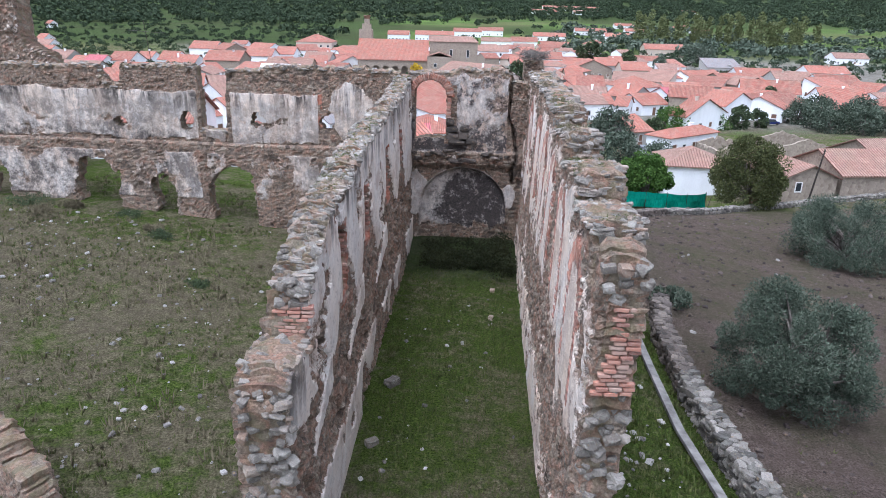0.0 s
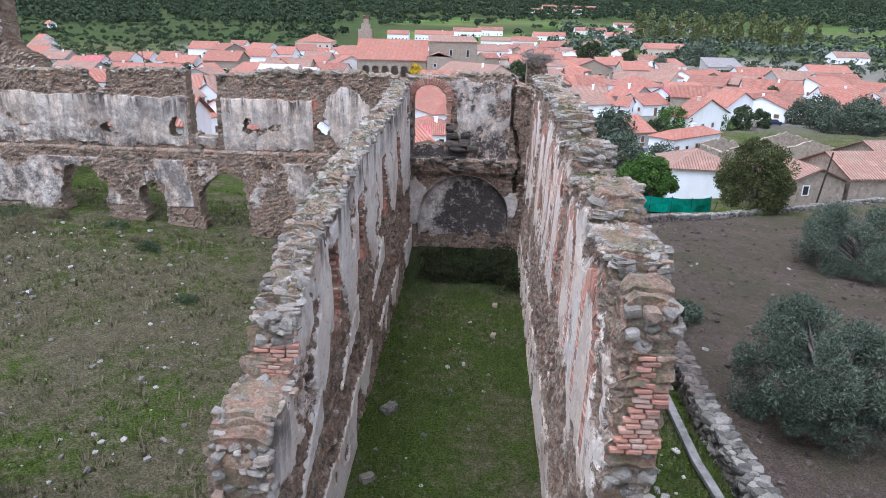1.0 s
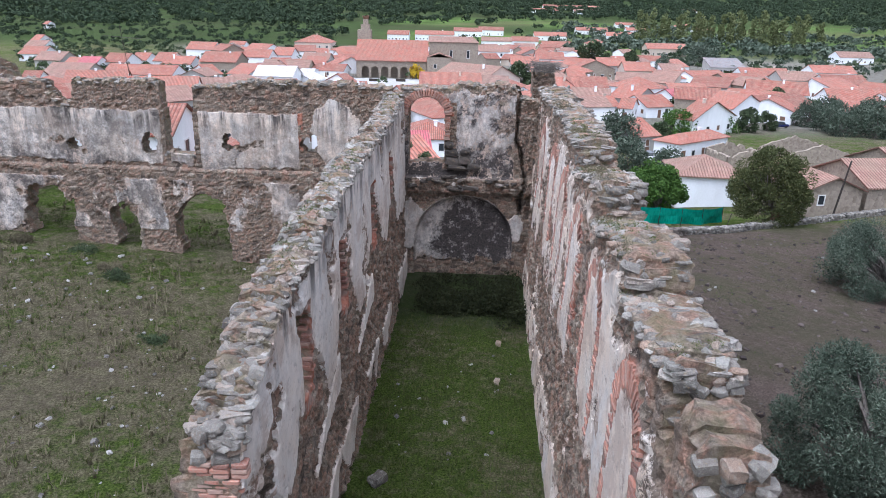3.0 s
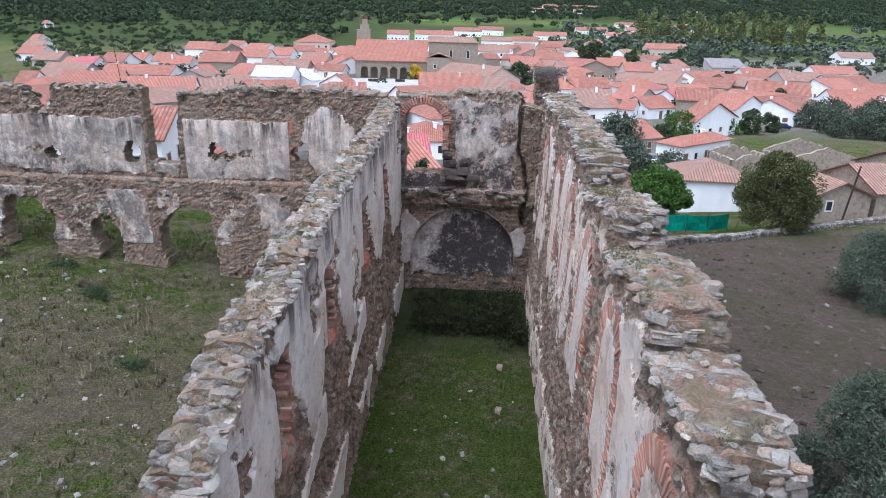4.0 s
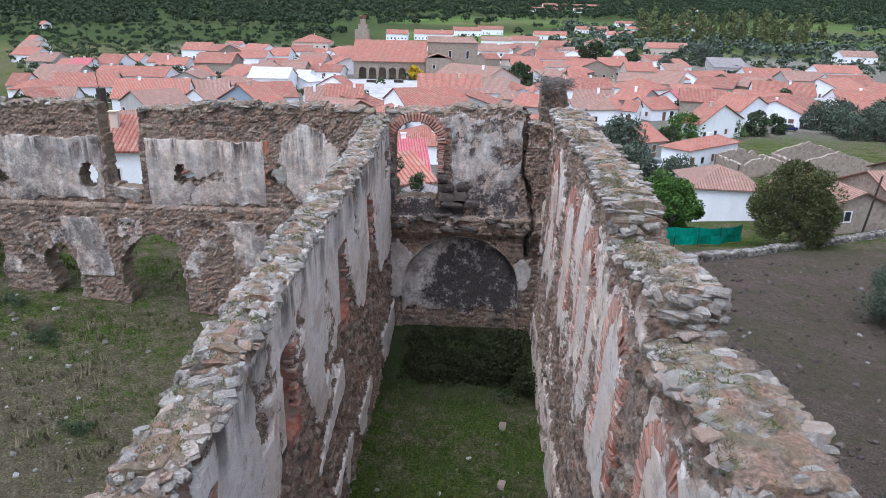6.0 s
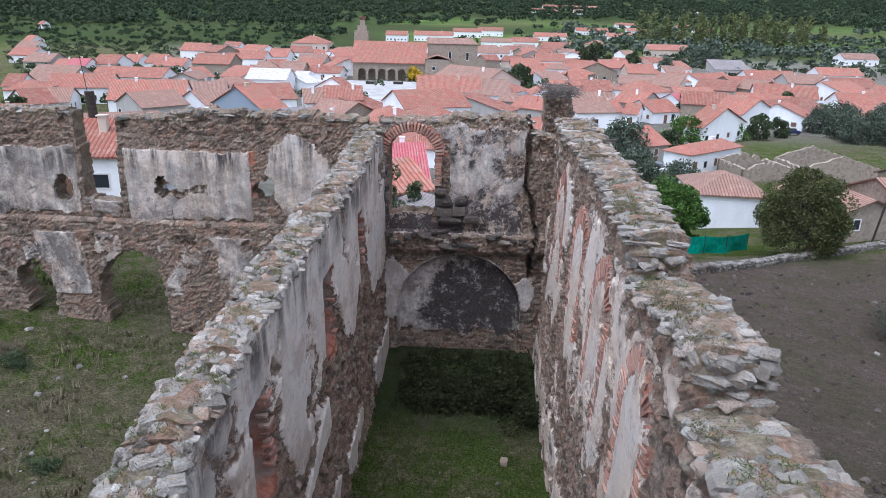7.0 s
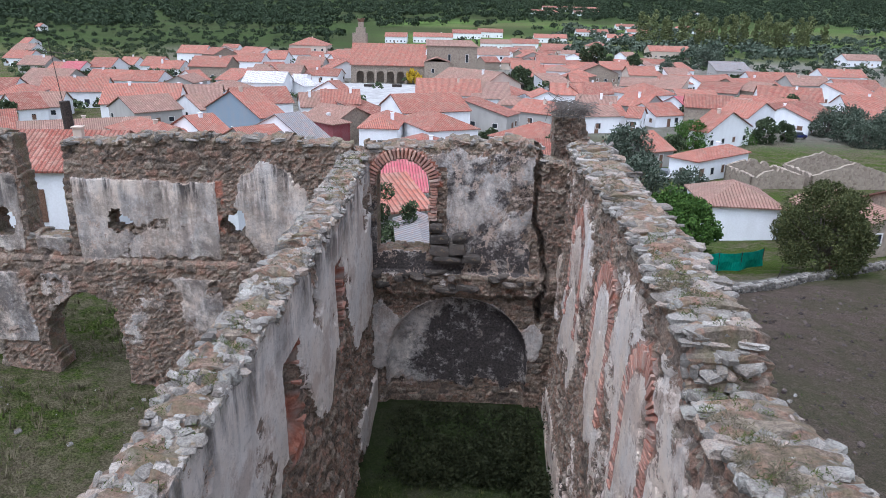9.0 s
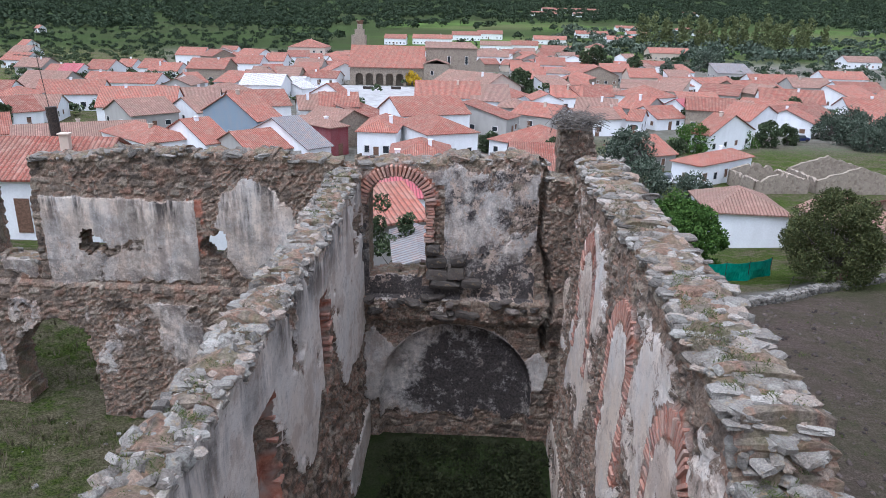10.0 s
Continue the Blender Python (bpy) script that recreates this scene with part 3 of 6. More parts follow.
def x_look(S, Z):
    x = S + X_X0
    n, m = fbm(x * 0.6, Z * 0.5, 62), fbm(x * 1.6, Z * 1.6, 65)
    low = 5.35 + 0.5 * (n - 0.5) + 0.5 * (m - 0.5)
    high = 7.85 + 0.25 * (fbm(x * 0.7, x * 0, 5) - 0.5) + 0.2 * (m - 0.5)
    band = smooth(low - 0.1, low + 0.1, Z) * smooth(high + 0.08, high - 0.08, Z)
    plaster = 0.14 + 0.7 * (n - 0.5) + 0.74 * band
    plaster = plaster - 0.30 * band * smooth(0.56, 0.64, fbm(x * 0.9, Z * 1.1, 67)) * smooth(7.3, 6.6, Z)
    lower = (Z < 4.7) & (Z > 2.2)
    plaster = np.where(lower, 0.50 + 1.7 * (n - 0.5) + 0.9 * (m - 0.5), plaster)
    plaster = np.where(((x + 22.3) / 1.2) ** 2 + ((Z - 3.1) / 1.3) ** 2 < 1, 0.92, plaster)
    patch = np.hypot((x + 6.0) / 1.15, (Z - 6.9) / 1.55) + 0.5 * (m - 0.5)
    plaster = np.where(x > -7.75, 0.2 + 0.65 * smooth(1.05, 0.9, patch), plaster)
    for c in (-13.95, -12.5):
        plaster = np.where(np.abs(x - c) < 0.18, 0.25, plaster)
    brick = np.where((np.abs(x + 7.75) < 0.22) & (Z > 6.2) & (Z < 7.9) & (m > 0.42), 1.0, 0.0)
    stain = np.clip(0.35 + 0.65 * smooth(6.6, 7.7, Z), 0, 1)
    return np.clip(plaster, 0, 1), brick, stain, 0.50 + 0.2 * smooth(6.4, 5.6, Z) + 0.22 * smooth(-13, -17, x) - 0.3 * smooth(7.0, 7.7, Z)


def x_place(s, z, d):
    zz = z
    ledge = 0.16 * smooth(5.25, 5.15, zz)
    x = X_X0 + s
    return np.stack([x, 0.2 + 0.012 * (-x) - d - ledge * (d > -0.45), zz], -1)


ruin_wall("wall_wing", "long ruined rubble wall with plaster bands, small openings and broken arches", x_place, X_LEN, 9.8, 0.8, x_solid, x_look, 0.075, x_top, rough=0.5, seed=61, warm=0.8)


# ---- village ----
def tile_material(name, a, b, worn):
    """Curved clay tiles in rows; the roof's UV runs along the ridge and down the slope in metres."""
    k = Mat(name, 0.85)
    uv = k.n.new("ShaderNodeUVMap").outputs[0]
    sep = k.n.new("ShaderNodeSeparateXYZ")
    k.l.new(uv, sep.inputs[0])
    row = k.math("FRACT", k.math("MULTIPLY", sep.outputs[0], 3.0))
    ridge = k.math("ABSOLUTE", k.math("SUBTRACT", row, 0.5))
    step = k.math("FRACT", k.math("MULTIPLY", sep.outputs[1], 2.6))
    base = k.mix(k.random(), a, b)
    base = k.mix(k.math("MULTIPLY", k.noise(2.5, 6, 0.7), 0.55), base, tuple(c * 0.7 for c in a))
    base = k.mix(k.math("MULTIPLY", k.noise(0.9, 7, 0.75, lo=0.5, hi=0.6), 0.35 + 0.4 * worn), base, (0.44, 0.27, 0.21))
    base = k.mix(k.math("MULTIPLY", k.noise(0.35, 4), worn), base, (0.22, 0.155, 0.115))
    base = k.mix(k.math("MULTIPLY", k.noise(9, 3, vec=uv, lo=0.5, hi=0.6), 0.25 + worn * 0.5), base, (0.36, 0.27, 0.2))
    base = k.mix(k.span(ridge, 0.26, 0.46), base, k.mix(0.7, base, (0.085, 0.04, 0.03)))
    k.bump(k.math("ADD", k.math("MULTIPLY", ridge, -2.0), k.math("MULTIPLY", step, 0.35)), 0.8, 0.08)
    return k.done(base)


ROOFS = {"r": tile_material("red_clay_tiles", (0.26, 0.070, 0.048), (0.50, 0.165, 0.115), 0.42),
         "o": tile_material("old_brown_clay_tiles", (0.32, 0.165, 0.125), (0.27, 0.155, 0.125), 0.6),
         "p": tile_material("magenta_painted_tiles", (0.50, 0.11, 0.14), (0.46, 0.11, 0.14), 0.1),
         "x": tile_material("grey_fibre_cement_sheets", (0.27, 0.275, 0.28), (0.24, 0.25, 0.26), 0.1),
         "v": tile_material("white_sheet_roofing", (0.70, 0.71, 0.70), (0.66, 0.67, 0.67), 0.05)}


def render_material(name, a, b, dirt=0.3):
    k = Mat(name, 0.85)
    col = k.mix(k.random(), a, b)
    col = k.mix(k.math("MULTIPLY", k.noise(0.7, 6, 0.65, stretch=(1, 1, 0.35), lo=0.42, hi=0.7), dirt), col, (0.30, 0.28, 0.26))
    col = k.mix(k.math("MULTIPLY", k.noise(6, 5), 0.12), col, (0.4, 0.37, 0.33))
    k.bump(k.noise(20, 4), 0.25, 0.01)
    return k.done(col)


def rubble_material(name, a, b):
    k = Mat(name, 0.95)
    v = k.n.new("ShaderNodeTexVoronoi")
    v.inputs["Scale"].default_value = 3.2
    k.l.new(k.co.outputs["Object"], v.inputs["Vector"])
    col = k.mix(k.span(v.outputs["Color"], 0, 1), a, b)
    col = k.mix(k.math("MULTIPLY", k.noise(1.2, 6), 0.5), col, (0.34, 0.29, 0.23))
    k.bump(k.math("MULTIPLY", v.outputs["Distance"], -1.0), 0.7, 0.05)
    return k.done(col)


WALLS = {"w": render_material("whitewashed_render", (0.88, 0.88, 0.88), (0.84, 0.85, 0.87), 0.14),
         "g": render_material("grey_cement_render", (0.36, 0.34, 0.31), (0.45, 0.43, 0.40), 0.5),
         "c": render_material("cream_render", (0.56, 0.46, 0.37), (0.62, 0.50, 0.42), 0.3),
         "m": render_material("maroon_paint", (0.20, 0.035, 0.045), (0.22, 0.04, 0.05), 0.2),
         "b": render_material("blue_grey_sheet_cladding", (0.20, 0.26, 0.32), (0.22, 0.28, 0.34), 0.4),
         "s": rubble_material("village_rubble_stone", (0.17, 0.135, 0.105), (0.34, 0.28, 0.22))}
k = Mat("dark_window_glass", 0.15)
M_GLASS = k.done((0.03, 0.035, 0.04))
k = Mat("painted_wood")
M_WOOD = k.done(k.mix(k.noise(8, 4), (0.13, 0.075, 0.05), (0.2, 0.12, 0.08)))
k = Mat("white_painted_frame", 0.6)
M_FRAME = k.done(k.mix(k.noise(8, 4), (0.62, 0.6, 0.57), (0.72, 0.7, 0.68)))
k = Mat("green_painted_metal", 0.5)
M_GREEN = k.done(k.mix(k.noise(3, 4), (0.01, 0.14, 0.04), (0.015, 0.17, 0.05)))
k = Mat("dark_rusty_metal", 0.6)
M_DARK = k.done(k.mix(k.noise(9, 5), (0.02, 0.018, 0.017), (0.06, 0.045, 0.035)))


def quad_mesh(quads):
    """Separate faces given by their corners, as vertices and faces."""
    v, f = [], []
    for q in quads:
        f.append(tuple(range(len(v), len(v) + len(q))))
        v += [tuple(p) for p in q]
    return v, [], f


def box_quads(x0, x1, y0, y1, z0, z1):
    p = [(x, y, z) for z in (z0, z1) for x, y in ((x0, y0), (x1, y0), (x1, y1), (x0, y1))]
    return [[p[i] for i in q] for q in ((3, 2, 1, 0), (4, 5, 6, 7), (0, 1, 5, 4), (1, 2, 6, 5), (2, 3, 7, 6), (3, 0, 4, 7))]


def roof_part(name, slopes, material, parent, thick=0.14, label=""):
    """Roof slopes with thickness and UVs in metres: each slope lists its corners, eave first (two), then the top."""
    v, f, uv = [], [], []
    for s in slopes:
        pts = [Vector(p) for p in s]
        u = (pts[1] - pts[0]).normalized()
        nrm = u.cross(pts[2] - pts[0]).normalized()
        w = nrm.cross(u)
        n, b = len(pts), len(v)
        v += [tuple(p) for p in pts] + [tuple(p - Vector((0, 0, thick))) for p in pts]
        loops = [list(range(b, b + n)), list(range(b + 2 * n - 1, b + n - 1, -1))]
        loops += [[b + i, b + n + i, b + n + (i + 1) % n, b + (i + 1) % n] for i in range(n)]
        for lp in loops:
            f.append(tuple(lp))
            for i in lp:
                p = Vector(v[i]) - pts[0]
                uv += [p.dot(u), p.dot(w)]
    roof = part(name, (v, [], f), material, parent, label)
    roof.data.uv_layers.new(name="UVMap").data.foreach_set("uv", uv)
    return roof


def window_part(parent, at, along, out, w, h, name="window", shutter=None):
    """A recessed window on a wall: frame and pane. at: middle of the sill; along: unit along the wall; out: unit outwards."""
    a, o, up, c = Vector(along), Vector(out), Vector((0, 0, 1)), Vector(at)
    quads = []
    for x0, x1, z0, z1 in ((-w / 2 - 0.1, w / 2 + 0.1, -0.12, 0), (-w / 2 - 0.1, w / 2 + 0.1, h, h + 0.1), (-w / 2 - 0.1, -w / 2, 0, h), (w / 2, w / 2 + 0.1, 0, h)):
        p = [c + a * x + up * z + o * q for q in (0.06, -0.05) for x, z in ((x0, z0), (x1, z0), (x1, z1), (x0, z1))]
        quads += [[p[i] for i in f] for f in ((0, 1, 2, 3), (0, 4, 5, 1), (2, 6, 7, 3), (1, 5, 6, 2), (3, 7, 4, 0))]
    win = part(name, quad_mesh(quads), M_FRAME, parent)
    pane = [c + a * x + up * z + o * 0.012 for x, z in ((-w / 2, 0), (w / 2, 0), (w / 2, h), (-w / 2, h))]
    part("pane", quad_mesh([pane]), shutter or M_GLASS, win)
    return win


WALL_WORDS = {"w": "whitewashed", "g": "grey rendered", "c": "cream rendered", "m": "maroon painted", "b": "blue-grey clad", "s": "rubble stone"}
ROOF_WORDS = {"r": "red clay tile roof", "o": "weathered brown tile roof", "p": "magenta tile roof", "x": "grey sheet roof", "v": "white sheet roof"}
house_no = 0


def house(x, y, turn, w, d, h, kind="g", wall="w", roof="r", base=None, pitch=0.42, windows=True, name="house"):
    """A house whose front's left foot is at x, y; w along the front, d back from it. kind: g ridge along the front, f gable to the front, h hipped, s single slope."""
    global house_no
    house_no += 1
    rng = random.Random(house_no * 7 + 1)
    z0 = gz(x, y) if base is None else base
    thing = tagged(new(name), "%s village house with a %s" % (WALL_WORDS[wall], ROOF_WORDS[roof]), "house", "village houses")
    thing.matrix_basis = pose(x, y, z0, 0, 0, turn)
    o = 0.35
    rise = pitch * (w if kind == "f" else d) / 2
    if kind == "s":
        rise = pitch * 0.6 * d
    lo = -3.0
    A, B, C, D = (0, 0), (w, 0), (w, d), (0, d)
    quads = []

    def side(p, q, tops):
        quads.append([(*p, lo), (*q, lo)] + tops)
    top = lambda p, z: (p[0], p[1], z)
    if kind == "g":
        side(A, B, [top(B, h), top(A, h)])
        side(C, D, [top(D, h), top(C, h)])
        side(B, C, [top(C, h), (w, d / 2, h + rise), top(B, h)])
        side(D, A, [top(A, h), (0, d / 2, h + rise), top(D, h)])
        e = rise * o / (d / 2)
        slopes = [[(-o, -o, h - e), (w + o, -o, h - e), (w + o, d / 2, h + rise), (-o, d / 2, h + rise)],
                  [(w + o, d + o, h - e), (-o, d + o, h - e), (-o, d / 2, h + rise), (w + o, d / 2, h + rise)]]
    elif kind == "f":
        side(A, B, [top(B, h), (w / 2, 0, h + rise), top(A, h)])
        side(C, D, [top(D, h), (w / 2, d, h + rise), top(C, h)])
        side(B, C, [top(C, h), top(B, h)])
        side(D, A, [top(A, h), top(D, h)])
        e = rise * o / (w / 2)
        slopes = [[(-o, d + o, h - e), (-o, -o, h - e), (w / 2, -o, h + rise), (w / 2, d + o, h + rise)],
                  [(w + o, -o, h - e), (w + o, d + o, h - e), (w / 2, d + o, h + rise), (w / 2, -o, h + rise)]]
    elif kind == "s":
        side(A, B, [top(B, h), top(A, h)])
        side(C, D, [top(D, h + rise), top(C, h + rise)])
        side(B, C, [top(C, h + rise), top(B, h)])
        side(D, A, [top(A, h), top(D, h + rise)])
        e = rise * o / d
        slopes = [[(-o, -o, h - e), (w + o, -o, h - e), (w + o, d + o, h + rise + e), (-o, d + o, h + rise + e)]]
    else:
        for p, q in ((A, B), (B, C), (C, D), (D, A)):
            side(p, q, [top(q, h), top(p, h)])
        m = min(w, d) / 2
        rise = pitch * m
        e = rise * o / m
        r0, r1 = ((m, d / 2), (w - m, d / 2)) if w >= d else ((w / 2, m), (w / 2, d - m))
        r0, r1 = (*r0, h + rise), (*r1, h + rise)
        a, b, c, f = (-o, -o, h - e), (w + o, -o, h - e), (w + o, d + o, h - e), (-o, d + o, h - e)
        slopes = [[a, b, r1, r0], [c, f, r0, r1], [b, c, r1], [f, a, r0]] if w >= d else [[a, b, r0], [c, f, r1], [b, c, r1, r0], [f, a, r0, r1]]
    body = part("wall", quad_mesh(quads), WALLS[wall], thing)
    rf = roof_part("roof", [[(p[0], p[1], p[2] + 0.14) for p in s] for s in slopes], ROOFS[roof], thing)
    if kind in "gh" and windows and rng.random() < 0.45:
        cx, cy = w * rng.uniform(0.2, 0.8), d * rng.uniform(0.3, 0.7)
        ct = h + rise + rng.uniform(0.3, 0.7)
        chimney = part("chimney", quad_mesh(box_quads(cx - 0.3, cx + 0.3, cy - 0.25, cy + 0.25, h, ct) + box_quads(cx - 0.38, cx + 0.38, cy - 0.33, cy + 0.33, ct, ct + 0.1)), WALLS["w" if rng.random() < 0.6 else "c"], rf)
    if windows:
        def row(p, along, out, length, storey):
            n = max(1, int(length / rng.uniform(2.6, 3.8)))
            for i in range(n):
                if rng.random() < 0.15:
                    continue
                t = (i + 0.5) / n * length
                at = (p[0] + along[0] * t, p[1] + along[1] * t, storey)
                if at[2] + 1.3 < h - 0.2:
                    window_part(body, at, (*along, 0), (*out, 0), rng.choice((0.8, 1.0, 1.2)), rng.choice((1.0, 1.2)), shutter=M_WOOD if rng.random() < 0.25 else None)
        levels = [1.0] if h < 4.6 else [1.0, 3.8]
        for z in levels:
            row(A, (1, 0), (0, -1), w, z)
            row(B, (0, 1), (1, 0), d, z)
            row(D, (0, -1), (-1, 0), d, z)
        door = box_quads(w * 0.42, w * 0.42 + 0.95, -0.05, 0.04, -0.3, 2.05)
        part("door", quad_mesh(door), M_WOOD, body)
    return thing


# the houses, from those below the ruin to the far edge of the village
house(-19.2, 103.1, -1, 6.8, 16.0, 4.7, "h", "w", "r")
house(-6.7, 101.4, 26, 9.7, 16.0, 4.7, "h", "w", "r")
house(-13.3, 125.2, 26, 15.4, 14.4, 5.1, "g", "w", "r")
house(4.2, 109.4, -42, 13.0, 12.8, 3.2, "h", "w", "r")
house(1.1, 174.4, 1, 10.5, 12.8, 3.8, "s", "w", "o", windows=False)
house(10.7, 152.9, -38, 11.2, 11.2, 3.5, "g", "g", "r")
house(7.7, 164.2, -8, 6.6, 12.8, 3.5, "h", "g", "o")
house(24.1, 188.6, -5, 8.9, 12.8, 4.1, "g", "w", "r")
house(33.0, 187.9, 32, 11.3, 12.8, 4.1, "g", "w", "r")
house(31.5, 149.3, 14, 7.0, 9.6, 3.2, "g", "w", "r")
house(37.5, 147.5, -22, 3.2, 9.6, 3.2, "g", "w", "r")
house(39.9, 172.8, -39, 8.1, 12.8, 3.4, "g", "g", "r")
house(42.2, 207.2, -16, 6.9, 12.8, 3.4, "h", "g", "o")
house(45.4, 282.0, 0, 17.1, 14.0, 4.2, "f", "s", "r")
house(63.2, 264.4, 0, 10.8, 14.4, 5.1, "g", "c", "r")
house(57.6, 294.7, 0, 12.4, 14.4, 5.1, "g", "g", "r")
house(123.7, 482.7, 0, 27.6, 16.0, 5.1, "g", "c", "r")
house(89.0, 531.6, 0, 16.4, 14.4, 5.1, "h", "c", "r")
house(31.3, 314.6, 0, 13.2, 14.4, 6.0, "g", "w", "r")
house(18.0, 285.9, 0, 12.1, 14.4, 5.1, "g", "g", "r")
house(33.1, 292.6, 0, 15.3, 12.8, 3.4, "g", "g", "r")
house(1.4, 371.6, 0, 20.0, 14.4, 6.0, "g", "w", "o")
house(-12.8, 206.9, -41, 21.7, 20.0, 5.1, "g", "c", "o")
house(4.5, 190.9, 37, 8.7, 8.0, 3.0, "g", "w", "r")
house(-14.4, 176.0, 3, 17.9, 17.6, 4.2, "g", "w", "r")
house(-11.3, 83.5, 4, 9.3, 12.8, 3.0, "h", "w", "r")
house(-10.7, 53.5, 10, 6.5, 14.4, 3.5, "g", "w", "p")
house(-5.7, 18.2, 28, 3.9, 8.0, 2.8, "g", "g", "r", windows=False, pitch=0.3)
house(-2.9, 11.6, 8, 1.9, 5.2, 2.2, "f", "s", "x", windows=False, pitch=0.3)
house(6.5, 78.4, -1, 6.3, 12.8, 3.0, "g", "w", "r")
house(-40.8, 160.9, 14, 9.6, 14.4, 4.2, "h", "w", "o")
house(-31.0, 160.9, 50, 3.0, 14.4, 5.1, "g", "w", "r")
house(-39.8, 147.6, 17, 6.7, 12.8, 3.4, "g", "w", "o")
house(-23.9, 103.4, 50, 4.0, 12.8, 5.1, "h", "m", "o")
house(-32.9, 115.7, -35, 8.9, 12.8, 4.2, "g", "s", "o")
house(-24.1, 86.2, 50, 4.5, 17.6, 3.8, "g", "w", "x")
house(-32.2, 83.4, 46, 9.8, 11.2, 3.4, "g", "g", "r")
house(-40.5, 88.1, 50, 4.6, 14.4, 3.8, "g", "w", "r")
house(-49.5, 87.0, 50, 8.2, 16.0, 3.8, "h", "w", "r")
house(-38.7, 109.6, 50, 5.7, 19.2, 5.1, "g", "b", "r")
house(-59.6, 135.1, 50, 3.2, 12.8, 3.4, "g", "w", "o")
house(-53.3, 141.2, 29, 13.1, 14.4, 4.2, "g", "w", "r")
house(-67.3, 189.6, 0, 12.1, 12.8, 5.1, "g", "w", "v")
house(-57.2, 202.8, 0, 4.2, 9.6, 3.4, "s", "w", "v", windows=False)
house(-50.9, 198.7, 50, 6.0, 9.6, 3.4, "s", "w", "v", windows=False)
house(-72.8, 216.3, 0, 16.2, 14.4, 5.1, "g", "s", "o")
house(-61.8, 217.3, 50, 11.2, 14.4, 5.1, "g", "w", "r")
house(-106.5, 249.0, 0, 14.3, 16.0, 5.1, "g", "s", "r")
house(-84.9, 200.3, 50, 4.4, 12.8, 4.2, "g", "w", "r")
house(-91.8, 191.5, 0, 9.0, 14.4, 4.2, "f", "g", "o")
house(-100.1, 285.9, 0, 10.6, 14.4, 5.1, "g", "w", "r")
house(-92.8, 305.5, 0, 8.7, 14.4, 5.1, "g", "w", "r")
house(-75.0, 287.3, 0, 11.7, 14.4, 4.2, "g", "g", "o")
house(-107.0, 406.5, 0, 21.8, 19.2, 6.8, "h", "c", "r")
house(-145.1, 333.4, 0, 13.5, 16.0, 5.1, "g", "w", "r")
house(-124.3, 255.5, 0, 11.4, 12.8, 3.4, "g", "w", "r")
house(-149.1, 235.9, 0, 7.0, 12.8, 3.4, "g", "w", "p")
house(-143.2, 244.5, 0, 8.7, 14.4, 4.2, "g", "w", "r")
house(-144.9, 271.7, 0, 6.5, 12.8, 3.4, "g", "w", "r")
house(-128.8, 257.3, 0, 7.3, 14.4, 4.2, "g", "w", "r")
house(-122.0, 202.8, 0, 14.0, 12.8, 3.4, "g", "w", "r")
house(-107.6, 202.9, 0, 8.7, 12.8, 3.4, "g", "w", "r")
house(-109.5, 157.3, 17, 15.5, 14.4, 4.2, "g", "w", "r")
house(-84.8, 139.6, 15, 17.1, 17.6, 3.6, "g", "w", "r")
house(-69.9, 125.2, 50, 10.6, 12.8, 3.5, "g", "g", "o")
house(-73.2, 90.9, 29, 20.3, 8.8, 3.0, "g", "w", "o")
house(-80.5, 93.3, 34, 4.8, 12.8, 3.4, "g", "w", "r")
house(-95.6, 126.1, 48, 5.8, 12.8, 3.4, "g", "w", "r")
house(-130.1, 179.8, 0, 12.9, 19.2, 3.4, "g", "g", "o")
house(-124.0, 161.0, 13, 4.3, 12.8, 3.8, "g", "w", "r")
house(-207.5, 293.3, 0, 11.1, 14.4, 3.4, "g", "w", "r")
house(-178.0, 256.9, 0, 10.8, 14.4, 3.4, "g", "g", "o")
house(44.6, 122.3, -50, 4.3, 16.0, 3.8, "g", "w", "r")
house(59.5, 150.8, -50, 8.0, 14.4, 4.2, "g", "w", "r")
house(72.3, 175.4, -37, 14.3, 12.8, 3.4, "g", "w", "r")
house(88.5, 199.3, -16, 17.8, 16.0, 3.4, "g", "w", "r")
house(78.8, 155.4, 35, 20.2, 12.8, 3.2, "g", "w", "r")
house(57.3, 164.6, 22, 8.6, 12.8, 3.4, "g", "w", "p")
house(52.1, 189.7, 35, 13.7, 14.4, 4.2, "h", "w", "r")
house(87.4, 246.7, 37, 21.1, 12.8, 3.4, "g", "w", "r")
house(77.3, 250.9, 0, 13.7, 12.8, 3.4, "g", "w", "r")
house(96.7, 238.1, 28, 21.6, 12.8, 3.4, "g", "s", "r")
house(117.2, 281.8, 0, 20.3, 12.8, 3.4, "g", "w", "r")
house(160.7, 310.3, 0, 19.4, 14.4, 3.4, "g", "w", "r")
house(134.8, 243.2, 2, 15.9, 14.4, 3.4, "g", "w", "r")
house(104.6, 178.0, -8, 13.5, 14.4, 3.4, "g", "w", "r")
house(31.4, 87.3, -50, 4.8, 14.4, 3.5, "h", "w", "r")
house(30.5, 96.3, 30, 5.6, 11.2, 2.8, "g", "g", "r")
house(118.7, 328.2, 0, 16.9, 14.4, 3.4, "s", "g", "x")
house(270.3, 956.4, 0, 24.8, 14.4, 4.2, "h", "w", "r")
house(279.8, 901.0, 0, 23.2, 14.4, 3.4, "g", "w", "r")
house(118.2, 798.0, 0, 35.4, 16.0, 4.2, "g", "w", "r")
house(134.6, 699.4, 0, 26.8, 16.0, 4.2, "g", "w", "r")
house(51.2, 491.6, 0, 21.0, 16.0, 4.2, "g", "w", "r")
